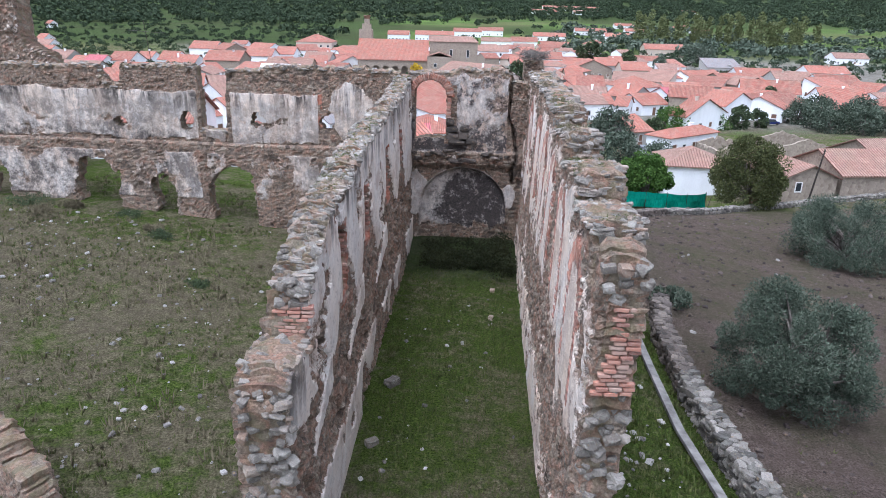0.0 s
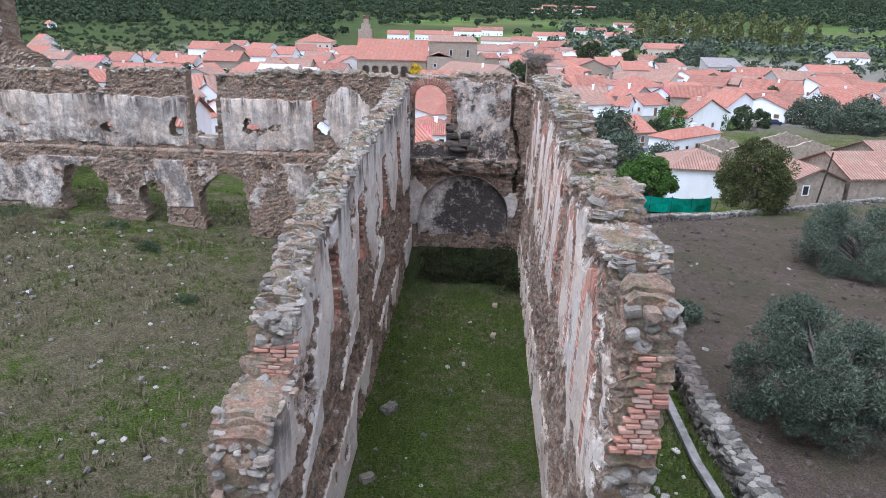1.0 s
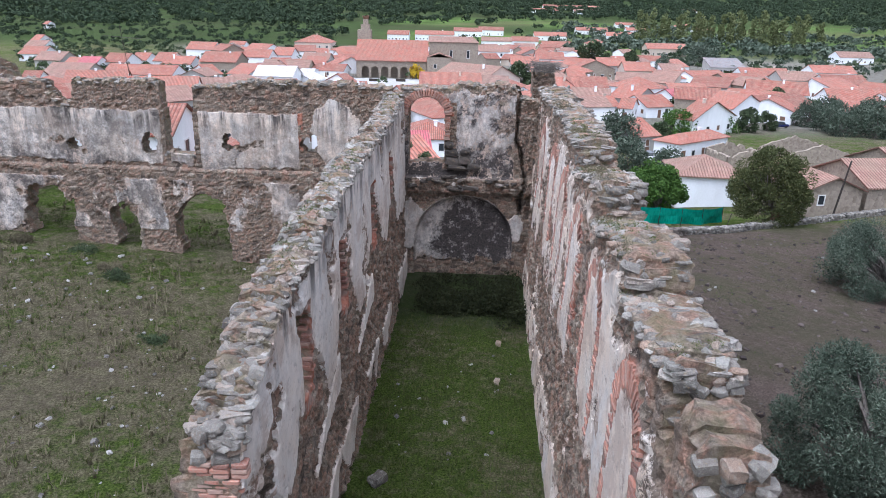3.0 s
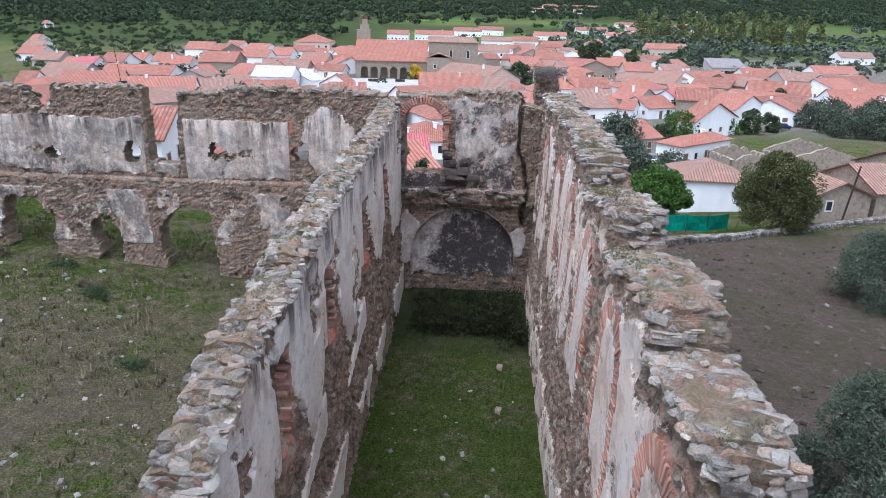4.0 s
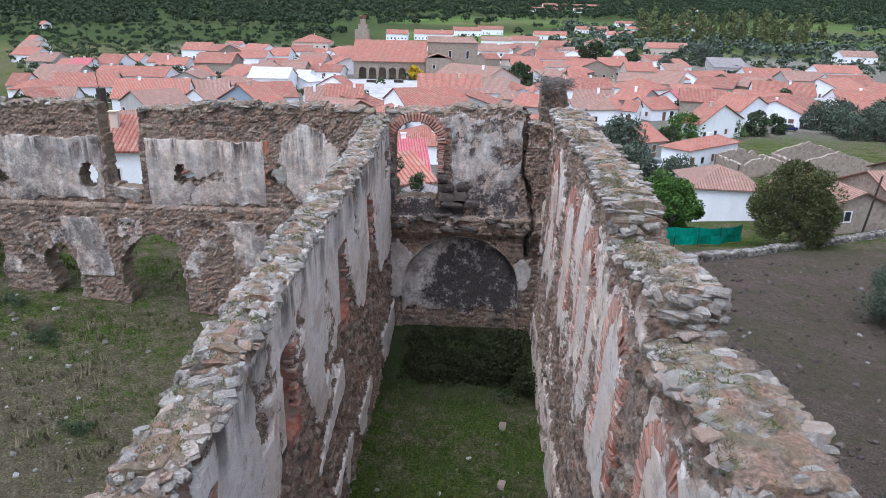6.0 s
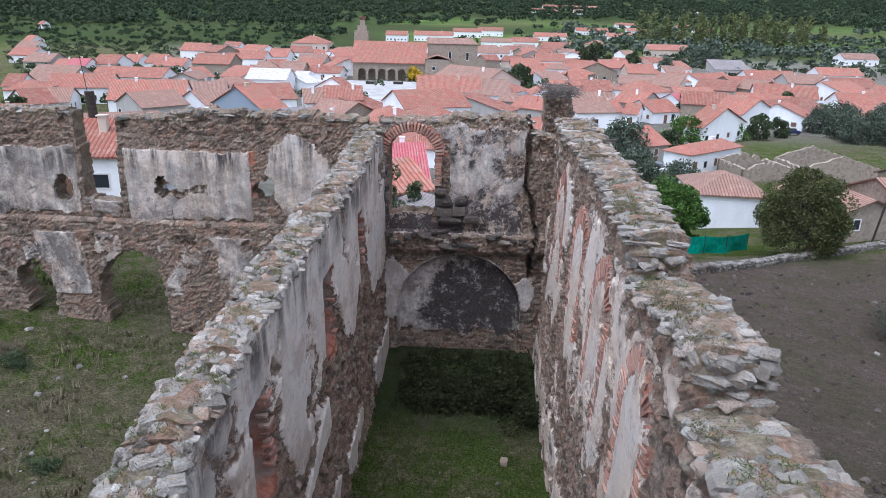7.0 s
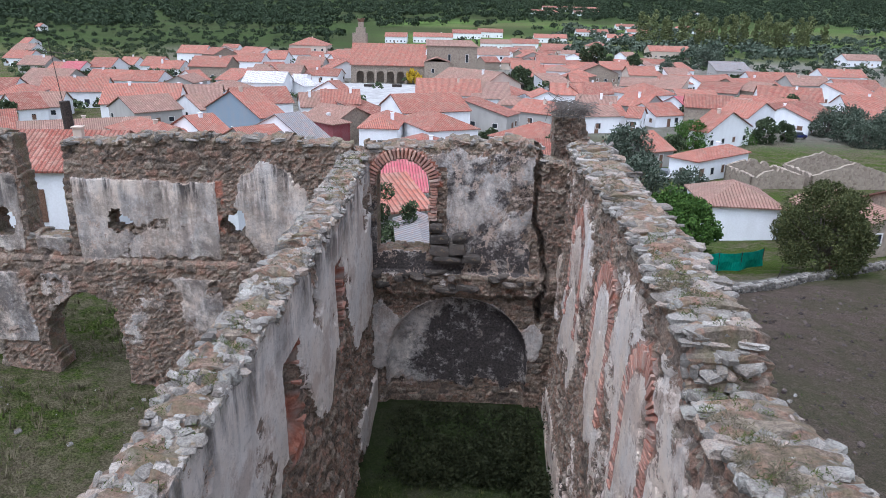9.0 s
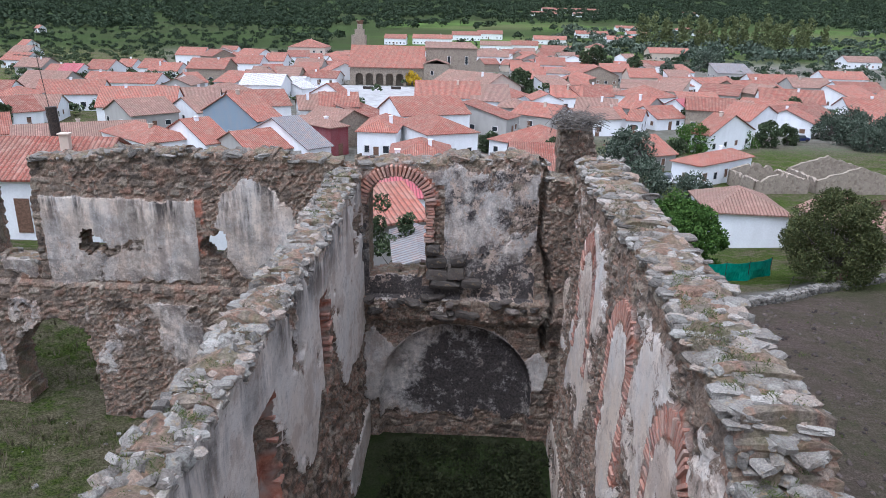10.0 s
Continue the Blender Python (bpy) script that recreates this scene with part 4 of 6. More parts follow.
house(33.3, 561.3, 0, 21.3, 16.0, 4.2, "g", "w", "r")
house(8.4, 548.2, 0, 24.0, 14.4, 4.2, "g", "w", "o")
house(182.0, 834.4, 0, 23.5, 14.4, 4.2, "g", "w", "r")
house(193.0, 958.8, 0, 28.6, 14.4, 4.2, "g", "w", "r")
house(7.6, 719.5, 0, 25.4, 16.0, 5.1, "g", "w", "r")
house(-17.3, 689.3, 0, 27.6, 16.0, 5.1, "g", "w", "r")
house(-49.9, 615.9, 0, 34.4, 16.0, 5.1, "g", "w", "r")
house(-73.2, 603.6, 0, 18.6, 16.0, 5.1, "g", "w", "r")
house(59.7, 661.3, 0, 30.6, 16.0, 4.2, "g", "w", "r")
house(37.3, 242.5, 0, 6.5, 12.8, 3.4, "g", "s", "r")
house(24.7, 264.7, 0, 5.8, 12.8, 3.4, "g", "w", "r")
house(64.4, 228.9, -24, 6.6, 11.2, 3.4, "g", "w", "r")
house(124.0, 257.8, 0, 14.9, 14.4, 3.4, "g", "g", "o")
house(143.9, 1473.7, 0, 44.6, 19.2, 5.1, "g", "w", "r")
house(189.0, 1468.8, 0, 67.9, 19.2, 5.1, "g", "w", "r")
house(109.9, 1324.3, 0, 48.3, 19.2, 4.2, "g", "w", "r")
house(185.1, 1314.0, 0, 45.5, 19.2, 4.2, "g", "w", "o")
house(188.2, 1468.7, 0, 43.9, 19.2, 5.1, "g", "w", "r")
house(411.7, 1423.1, 0, 39.4, 19.2, 5.1, "g", "w", "r")
house(242.1, 452.1, 0, 21.9, 16.0, 4.2, "g", "w", "o")
house(-265.0, 397.5, 0, 4.9, 14.4, 4.2, "g", "w", "r")
house(-238.2, 347.4, 0, 10.2, 14.4, 3.4, "g", "w", "o")
house(-156.3, 241.0, 0, 4.9, 9.6, 3.5, "g", "w", "r")
house(-399.8, 638.4, 0, 4.2, 12.8, 4.2, "g", "w", "r")
house(45.9, 262.2, 62, 12.4, 11.1, 3.8, "h", "s", "r", windows=False)
house(91.4, 265.9, 35, 7.1, 9.4, 3.0, "g", "w", "r", windows=False)
house(-110.2, 140.5, 14, 8.4, 11.8, 5.0, "h", "w", "r")
house(-33.4, 140.5, 12, 8.7, 12.2, 5.0, "g", "g", "r")
house(-44.6, 297.4, 11, 13.9, 12.2, 2.8, "f", "w", "o", windows=False)
house(-73.9, 161.1, 16, 9.5, 12.2, 3.4, "g", "w", "o")
house(64.0, 181.3, -6, 11.9, 9.4, 3.0, "g", "g", "r")
house(-10.1, 300.8, 65, 11.6, 10.0, 3.8, "g", "w", "r", windows=False)
house(-44.5, 370.7, -22, 8.2, 11.1, 3.8, "g", "w", "r", windows=False)
house(68.9, 380.3, 32, 8.1, 12.6, 2.8, "h", "w", "r", windows=False)
house(-81.9, 391.8, -1, 7.2, 12.7, 3.0, "f", "w", "r", windows=False)
house(36.2, 370.6, -25, 12.4, 11.4, 3.4, "h", "w", "r", windows=False)
house(-12.3, 381.4, 12, 12.5, 13.0, 2.8, "g", "w", "r", windows=False)
house(121.4, 174.2, 28, 8.7, 11.3, 3.4, "g", "w", "o")
house(8.7, 135.8, 64, 7.1, 11.1, 3.8, "s", "g", "r")
house(73.5, 360.2, -5, 12.4, 12.2, 3.0, "g", "w", "r", windows=False)
house(78.5, 227.6, -28, 12.9, 10.5, 2.8, "s", "g", "r")
house(-14.5, 423.2, 0, 11.4, 10.4, 3.4, "s", "w", "r", windows=False)
house(-74.8, 396.7, 17, 10.6, 11.5, 2.8, "g", "w", "r", windows=False)
house(-31.4, 304.2, -4, 11.5, 12.8, 3.0, "s", "w", "r", windows=False)
house(25.1, 299.2, -12, 11.6, 9.8, 3.8, "h", "w", "r", windows=False)
house(-102.4, 135.4, 17, 9.4, 12.7, 2.8, "g", "w", "o")
house(133.4, 203.5, 35, 12.7, 9.6, 3.8, "f", "g", "r")
house(-34.7, 348.9, -10, 13.1, 10.2, 5.0, "h", "g", "r", windows=False)
house(-70.2, 176.0, 55, 13.5, 9.3, 3.8, "h", "w", "o")
house(47.3, 463.4, 12, 13.8, 9.2, 5.0, "g", "c", "r", windows=False)
house(91.7, 373.1, -16, 12.6, 11.3, 3.4, "g", "w", "r", windows=False)
house(9.6, 454.3, 30, 12.4, 11.7, 3.8, "g", "g", "o", windows=False)
house(73.6, 278.5, 36, 12.4, 11.2, 2.8, "g", "w", "r", windows=False)
house(80.8, 148.1, 57, 9.1, 12.5, 3.4, "g", "w", "r")
house(54.0, 157.4, -15, 11.0, 12.1, 5.0, "g", "s", "r")
house(-32.5, 436.0, -15, 8.1, 11.6, 3.8, "f", "w", "r", windows=False)
house(-22.4, 403.0, -4, 13.2, 12.7, 3.0, "g", "w", "r", windows=False)
house(77.3, 441.3, 17, 9.5, 11.8, 3.4, "g", "w", "o", windows=False)
house(5.2, 187.8, -21, 9.0, 12.8, 3.8, "h", "w", "r")
house(-57.5, 409.8, 15, 12.2, 10.3, 2.8, "g", "w", "r", windows=False)
house(-90.9, 341.6, 14, 10.6, 10.2, 5.0, "s", "w", "r", windows=False)
house(-117.1, 289.1, -24, 9.3, 12.4, 3.4, "g", "g", "r", windows=False)
house(-76.4, 367.5, 16, 10.6, 10.4, 3.4, "g", "s", "o", windows=False)
house(-85.3, 280.9, 27, 8.0, 10.5, 2.8, "g", "w", "r", windows=False)
house(44.6, 328.6, -11, 7.5, 11.1, 2.8, "h", "s", "r", windows=False)
house(105.0, 150.4, -13, 7.6, 9.2, 5.0, "h", "s", "r")
house(99.3, 208.2, 17, 8.6, 11.2, 3.8, "h", "w", "o")
house(57.1, 466.1, -5, 13.2, 9.3, 3.0, "g", "w", "o", windows=False)
house(-81.4, 244.3, 25, 10.3, 10.7, 2.8, "g", "w", "o")
house(-86.9, 237.2, -6, 10.8, 9.5, 2.8, "g", "s", "r")
house(-116.7, 317.5, -7, 11.5, 11.1, 2.8, "g", "w", "r", windows=False)
house(36.2, 410.4, 10, 11.4, 9.6, 3.4, "g", "w", "r", windows=False)
house(-84.1, 214.6, -10, 7.7, 11.0, 3.4, "s", "w", "r")
house(28.3, 420.7, 15, 12.2, 9.6, 3.4, "g", "w", "r", windows=False)
house(42.7, 444.6, -19, 10.9, 12.7, 2.8, "g", "c", "r", windows=False)
house(31.1, 278.6, -14, 9.4, 11.8, 5.0, "h", "w", "o", windows=False)
house(-75.4, 387.9, -11, 10.9, 13.0, 3.0, "g", "w", "o", windows=False)
house(40.6, 395.6, -11, 10.8, 9.4, 3.8, "f", "w", "o", windows=False)
house(-113.6, 385.0, 26, 7.7, 9.6, 3.0, "h", "g", "o", windows=False)
house(-53.0, 378.5, -23, 10.2, 12.3, 5.0, "g", "w", "r", windows=False)
house(-47.5, 283.5, 56, 10.5, 10.1, 3.0, "h", "w", "r", windows=False)
house(141.4, 198.6, 8, 11.4, 12.6, 3.8, "f", "s", "r")
house(-67.0, 338.6, 29, 11.0, 12.8, 3.0, "g", "w", "r", windows=False)
house(-142.2, 390.8, -0, 9.1, 9.1, 5.0, "g", "w", "r", windows=False)
house(27.9, 371.3, 16, 13.1, 9.3, 5.0, "f", "g", "r", windows=False)
house(83.5, 279.7, 3, 9.7, 11.1, 3.8, "s", "w", "o", windows=False)
house(100.8, 333.1, 16, 9.8, 11.8, 2.8, "s", "w", "r", windows=False)
house(29.6, 445.3, 5, 12.9, 12.9, 5.0, "g", "w", "o", windows=False)
house(-78.2, 237.9, -30, 10.4, 11.5, 3.8, "g", "c", "r")
house(35.3, 384.6, -25, 12.9, 10.0, 3.0, "g", "g", "o", windows=False)
house(46.4, 154.5, 25, 8.5, 11.4, 2.8, "g", "w", "r")
house(-3.1, 388.2, 9, 13.1, 9.6, 3.0, "f", "w", "r", windows=False)
house(62.4, 188.5, -1, 11.8, 10.5, 2.8, "s", "w", "r")
house(-120.7, 353.2, -22, 13.5, 12.6, 5.0, "g", "w", "r", windows=False)
house(8.0, 343.4, 24, 8.2, 11.3, 3.8, "g", "s", "r", windows=False)
house(-20.2, 335.6, -11, 8.0, 11.0, 3.4, "g", "w", "r", windows=False)
house(120.2, 205.9, 17, 11.6, 12.7, 3.8, "s", "w", "r")
house(97.5, 221.9, 30, 13.0, 9.1, 3.4, "f", "s", "o")
house(-85.5, 359.9, 12, 7.9, 10.2, 3.4, "g", "s", "r", windows=False)
house(16.1, 350.3, -25, 9.6, 10.6, 3.4, "g", "c", "r", windows=False)
house(24.9, 361.2, -23, 12.7, 11.5, 3.0, "f", "g", "r", windows=False)
house(-76.7, 360.9, -16, 10.0, 10.7, 5.0, "h", "w", "r", windows=False)
house(-124.8, 328.4, 57, 13.9, 9.5, 5.0, "f", "s", "r", windows=False)
house(48.8, 341.2, 29, 11.6, 12.3, 2.8, "g", "s", "r", windows=False)
house(-54.8, 295.4, 27, 8.5, 9.4, 3.8, "s", "w", "r", windows=False)
house(-119.8, 334.0, 2, 9.9, 12.8, 2.8, "s", "w", "r", windows=False)
house(-65.7, 364.8, 18, 12.3, 12.0, 3.0, "s", "w", "r", windows=False)
house(1.8, 241.5, -21, 11.3, 11.1, 3.0, "g", "g", "r")
house(30.4, 465.9, 60, 9.9, 10.0, 3.0, "s", "s", "r", windows=False)
house(-29.6, 358.6, 63, 7.7, 10.1, 3.4, "s", "w", "r", windows=False)
house(-57.7, 347.3, -22, 7.6, 12.4, 3.0, "g", "w", "r", windows=False)
house(27.0, 159.2, -12, 9.9, 12.4, 3.8, "g", "g", "o")
house(65.9, 406.4, 60, 11.2, 10.2, 3.8, "g", "w", "r", windows=False)
house(-88.9, 170.0, -30, 13.7, 12.4, 3.0, "g", "s", "r")
house(38.5, 214.3, 35, 11.6, 9.3, 2.8, "g", "w", "o")
house(-62.5, 251.0, -6, 12.7, 10.9, 2.8, "g", "w", "r")
house(25.1, 139.7, 17, 10.1, 9.1, 3.8, "g", "w", "o")
house(-69.6, 274.1, 11, 7.8, 11.6, 3.0, "s", "w", "r", windows=False)
house(-135.5, 358.6, 15, 11.0, 11.6, 5.0, "f", "w", "o", windows=False)
house(-107.0, 367.6, 6, 9.3, 10.9, 3.0, "g", "w", "r", windows=False)
house(134.3, 188.0, -15, 8.8, 11.4, 3.4, "g", "w", "r")
house(-76.1, 414.1, -3, 10.1, 9.5, 2.8, "g", "w", "r", windows=False)
house(-21.1, 136.6, 64, 8.3, 9.8, 2.8, "s", "g", "r")
house(18.2, 180.4, 6, 8.4, 10.4, 3.8, "f", "w", "r")
house(-63.6, 157.6, -1, 12.2, 9.8, 3.0, "f", "w", "r")
house(27.5, 231.9, 25, 9.8, 9.3, 3.8, "s", "w", "o")
house(-6.8, 471.3, -22, 7.8, 11.6, 3.4, "g", "w", "r", windows=False)
house(6.1, 445.7, -12, 11.9, 9.2, 3.0, "g", "g", "o", windows=False)
house(31.9, 404.9, 34, 10.5, 10.7, 5.0, "g", "s", "r", windows=False)
house(-59.9, 299.5, 60, 12.0, 12.7, 3.0, "g", "w", "r", windows=False)
house(-56.8, 271.7, 32, 13.9, 9.0, 3.8, "f", "w", "r", windows=False)
house(125.4, 183.6, 59, 10.9, 9.3, 3.0, "s", "w", "r")
house(92.0, 356.2, 55, 11.1, 9.0, 3.0, "g", "w", "o", windows=False)
house(-66.4, 147.0, 10, 7.6, 11.2, 2.8, "g", "w", "o")
house(-31.5, 307.1, 64, 10.4, 11.5, 2.8, "g", "w", "o", windows=False)
house(52.5, 228.8, -14, 12.2, 11.9, 3.8, "g", "w", "o")
house(68.9, 170.9, -4, 7.6, 10.8, 3.4, "g", "w", "o")
house(100.5, 450.0, 25, 9.3, 11.6, 3.0, "g", "w", "o", windows=False)
house(48.8, 339.0, -28, 11.8, 10.7, 3.0, "g", "w", "r", windows=False)
house(-24.5, 327.1, 1, 8.6, 11.6, 3.4, "g", "c", "r", windows=False)
house(35.1, 198.8, -2, 9.1, 12.9, 3.8, "g", "w", "r")
house(26.8, 432.4, 34, 9.9, 12.0, 5.0, "f", "w", "r", windows=False)
house(92.2, 148.8, 14, 13.1, 9.6, 3.8, "h", "g", "r")
house(-97.9, 315.2, 16, 7.7, 9.5, 3.8, "g", "w", "o", windows=False)
house(58.8, 209.1, -28, 8.3, 12.4, 5.0, "s", "c", "o")


# the nearest roofs below the knoll
house(-33.5, 24.5, 6, 9.0, 9.0, 3.4, "g", "w", "r", base=-1.2)
house(-24.0, 30.0, 12, 6.5, 7.0, 2.6, "f", "w", "r", base=-3.5)


# ---- church ----
def arch_panel(w, h, spans, d0, d1, zs):
    """A wall with round-arched openings: spans are (centre, width) pairs, springing at zs."""
    quads, steps = [], 8
    edges = [0.0]
    for c, s in spans:
        edges += [c - s / 2, c + s / 2]
    edges.append(w)
    for i in range(0, len(edges), 2):
        quads += box_quads(edges[i], edges[i + 1], d0, d1, 0, h)
    for c, s in spans:
        pts = [(c - s / 2 * math.cos(math.pi * k / steps), zs + s / 2 * math.sin(math.pi * k / steps)) for k in range(steps + 1)]
        for (xa, za), (xb, zb) in zip(pts, pts[1:]):
            quads.append([(xa, d0, za), (xb, d0, zb), (xb, d0, h), (xa, d0, h)])
            quads.append([(xb, d0, zb), (xa, d0, za), (xa, d1, za), (xb, d1, zb)])
    return quads


def build_church(x, y, turn):
    thing = tagged(new("church"), "stone village church with arcaded porch, tiled roof and bell tower", "church")
    thing.matrix_basis = pose(x, y, gz(x, y), 0, 0, turn)
    spans = [(3.4 + i * 3.9, 2.9) for i in range(6)]
    part("arcade", quad_mesh(arch_panel(28, 6.6, spans, 0, 0.8, 3.1)), WALLS["s"], thing, "granite arcade of six round arches")
    part("wall", quad_mesh(box_quads(0, 28, 9.5, 18, -2, 11.6) + box_quads(0, 28, 3.6, 9.5, -2, 8.8) + box_quads(-0.2, 0.6, 0.8, 3.6, -2, 6.6) + box_quads(27.4, 28.2, 0.8, 3.6, -2, 6.6)), WALLS["s"], thing)
    roof_part("roof", [[(-0.6, -0.6, 6.9), (28.6, -0.6, 6.9), (28.6, 11, 14.5), (-0.6, 11, 14.5)], [(28.6, 19, 11), (-0.6, 19, 11), (-0.6, 11, 14.5), (28.6, 11, 14.5)]], ROOFS["r"], thing, 0.3)
    tower = part("tower", quad_mesh(box_quads(-1.0, 4.6, 15, 21, -2, 18.0) + box_quads(0.3, 3.9, 15.8, 20.2, 18.0, 20.2) + box_quads(1.2, 3.2, 16.6, 19.4, 20.2, 22.2)), WALLS["s"], thing, "square stone bell tower")
    nest = bmesh.new()
    bmesh.ops.create_cone(nest, cap_ends=True, segments=9, radius1=1.1, radius2=1.7, depth=1.3, matrix=Matrix.Translation((2.2, 18, 22.8)))
    for v in nest.verts:
        v.co += Vector((random.uniform(-0.25, 0.25), random.uniform(-0.25, 0.25), random.uniform(-0.2, 0.3)))
    part("nest", nest, M_WOOD, tower, "stork nest of sticks")
    chapel = quad_mesh(box_quads(28.2, 38.0, -1, 10, -2, 8.6))
    part("chapel", chapel, WALLS["s"], thing)
    roof_part("chapel_roof", [[(28, -1.3, 8.5), (28, 10, 8.5), (33, 10, 10.2), (33, -1.3, 10.2)], [(38.3, 10, 8.5), (38.3, -1.3, 8.5), (33, -1.3, 10.2), (33, 10, 10.2)]], ROOFS["o"], thing)
    apse = part("apse", quad_mesh(box_quads(29, 49, 8, 24, -2, 14.2)), WALLS["s"], thing)
    roof_part("apse_roof", [[(28.6, 7.6, 14.2), (49.4, 7.6, 14.2), (47, 16, 16.2), (28.6, 16, 16.2)], [(49.4, 24.4, 14.2), (28.6, 24.4, 14.2), (28.6, 16, 16.2), (47, 16, 16.2)], [(49.4, 7.6, 14.2), (49.4, 24.4, 14.2), (47, 16, 16.2)]], ROOFS["o"], thing)
    for wx, wz in ((38, 8.0), (45, 8.0)):
        window_part(apse, (wx, 8, wz), (1, 0, 0), (0, -1, 0), 1.0, 3.0)
    window_part(apse, (31.5, -1.0, 4.5), (1, 0, 0), (0, -1, 0), 1.0, 1.4)


build_church(-45.5, 256.0, 3)
k = Mat("pale_plaza_paving")
M_PLAZA = k.done(k.mix(k.noise(0.4, 5), (0.30, 0.29, 0.28), (0.42, 0.41, 0.395)))
pz = [(x, y, gz(x, y) + 0.25) for x, y in ((-44, 180), (-16, 184), (-8, 254), (-58, 250))]
plaza = part("pavement", quad_mesh([pz]), M_PLAZA)
tagged(plaza, "pale paved village square before the church", "pavement", kind="structure")
for bx, by, ln in ((-38, 238, 3.5), (-28, 240, 3.5), (-19, 242, 3.5)):
    planter = part("planter", quad_mesh(box_quads(0, ln, 0, 1.2, 0, 0.9)), M_DARK)
    planter.location = (bx, by, gz(bx, by) + 0.25)
    tagged(planter, "dark stone planter on the village square", "planter", "planters on the square")


# ---- plants ----
def leaf_material(name, a, b):
    k = Mat(name, 0.8)
    k.bsdf.inputs["Specular IOR Level"].default_value = 0.1
    col = k.mix(k.island(), a, b)
    col = k.mix(k.math("MULTIPLY", k.noise(0.8, 3), 0.4), col, tuple(c * 0.55 for c in a))
    return k.done(col)


M_OLIVE = leaf_material("olive_leaves", (0.03, 0.047, 0.03), (0.155, 0.182, 0.135))
M_FIG = leaf_material("fresh_green_leaves", (0.04, 0.085, 0.02), (0.10, 0.17, 0.035))
M_BROWN = leaf_material("autumn_leaves", (0.038, 0.05, 0.019), (0.125, 0.13, 0.05))
M_DARKGREEN = leaf_material("dark_evergreen_leaves", (0.04, 0.06, 0.032), (0.10, 0.125, 0.06))
M_OAK = leaf_material("evergreen_oak_leaves", (0.022, 0.036, 0.020), (0.060, 0.082, 0.042))
M_BRAMBLE = leaf_material("bramble_leaves", (0.014, 0.018, 0.008), (0.045, 0.05, 0.022))
M_GRASS = leaf_material("grass_blades", (0.05, 0.075, 0.018), (0.14, 0.15, 0.05))
M_DRY = leaf_material("dry_stalks", (0.10, 0.085, 0.055), (0.20, 0.175, 0.11))
M_YELLOW = leaf_material("yellow_leaves", (0.45, 0.30, 0.02), (0.55, 0.38, 0.03))
M_POPLAR = leaf_material("poplar_leaves", (0.10, 0.12, 0.05), (0.19, 0.20, 0.09))
k = Mat("grey_bark", 0.95)
M_BARK = k.done(k.mix(k.noise(12, 5, stretch=(1, 1, 0.2)), (0.06, 0.05, 0.042), (0.17, 0.15, 0.13)))


def leaf_cloud(rng, centres, radii, n, size, slim=0.4, droop=0.0):
    """Many small pointed leaves or leaf sprays scattered round the given centres, as vertices and faces."""
    centres, radii = np.array(centres, float), np.array(radii, float)
    pick = rng.randint(0, len(centres), n)
    d = rng.normal(size=(n, 3))
    d /= np.linalg.norm(d, axis=1, keepdims=True)
    r = radii[pick] * (0.45 + 0.6 * rng.rand(n, 1) ** 0.6) if radii.ndim > 1 else radii[pick][:, None] * (0.45 + 0.6 * rng.rand(n, 1) ** 0.6)
    p = centres[pick] + d * r
    along = d + rng.normal(size=(n, 3)) * 0.8
    along[:, 2] += 0.3 - droop
    along /= np.linalg.norm(along, axis=1, keepdims=True)
    side = np.cross(along, rng.normal(size=(n, 3)))
    side /= np.linalg.norm(side, axis=1, keepdims=True) + 1e-9
    ln = size * (0.6 + 0.8 * rng.rand(n, 1))
    a, b, c, e = p - along * ln * 0.5, p + side * ln * slim * 0.5, p + along * ln * 0.5, p - side * ln * slim * 0.5
    v = np.stack([a, b, c, e], 1).reshape(-1, 3)
    f = np.arange(4 * n).reshape(-1, 4)
    return v.tolist(), [], f.tolist()


def tube(bm, p, q, r0, r1, seg=7):
    p, q = Vector(p), Vector(q)
    m = Matrix.Translation((p + q) / 2) @ (q - p).to_track_quat("Z", "Y").to_matrix().to_4x4()
    bmesh.ops.create_cone(bm, cap_ends=True, segments=seg, radius1=r0, radius2=r1, depth=(q - p).length, matrix=m)


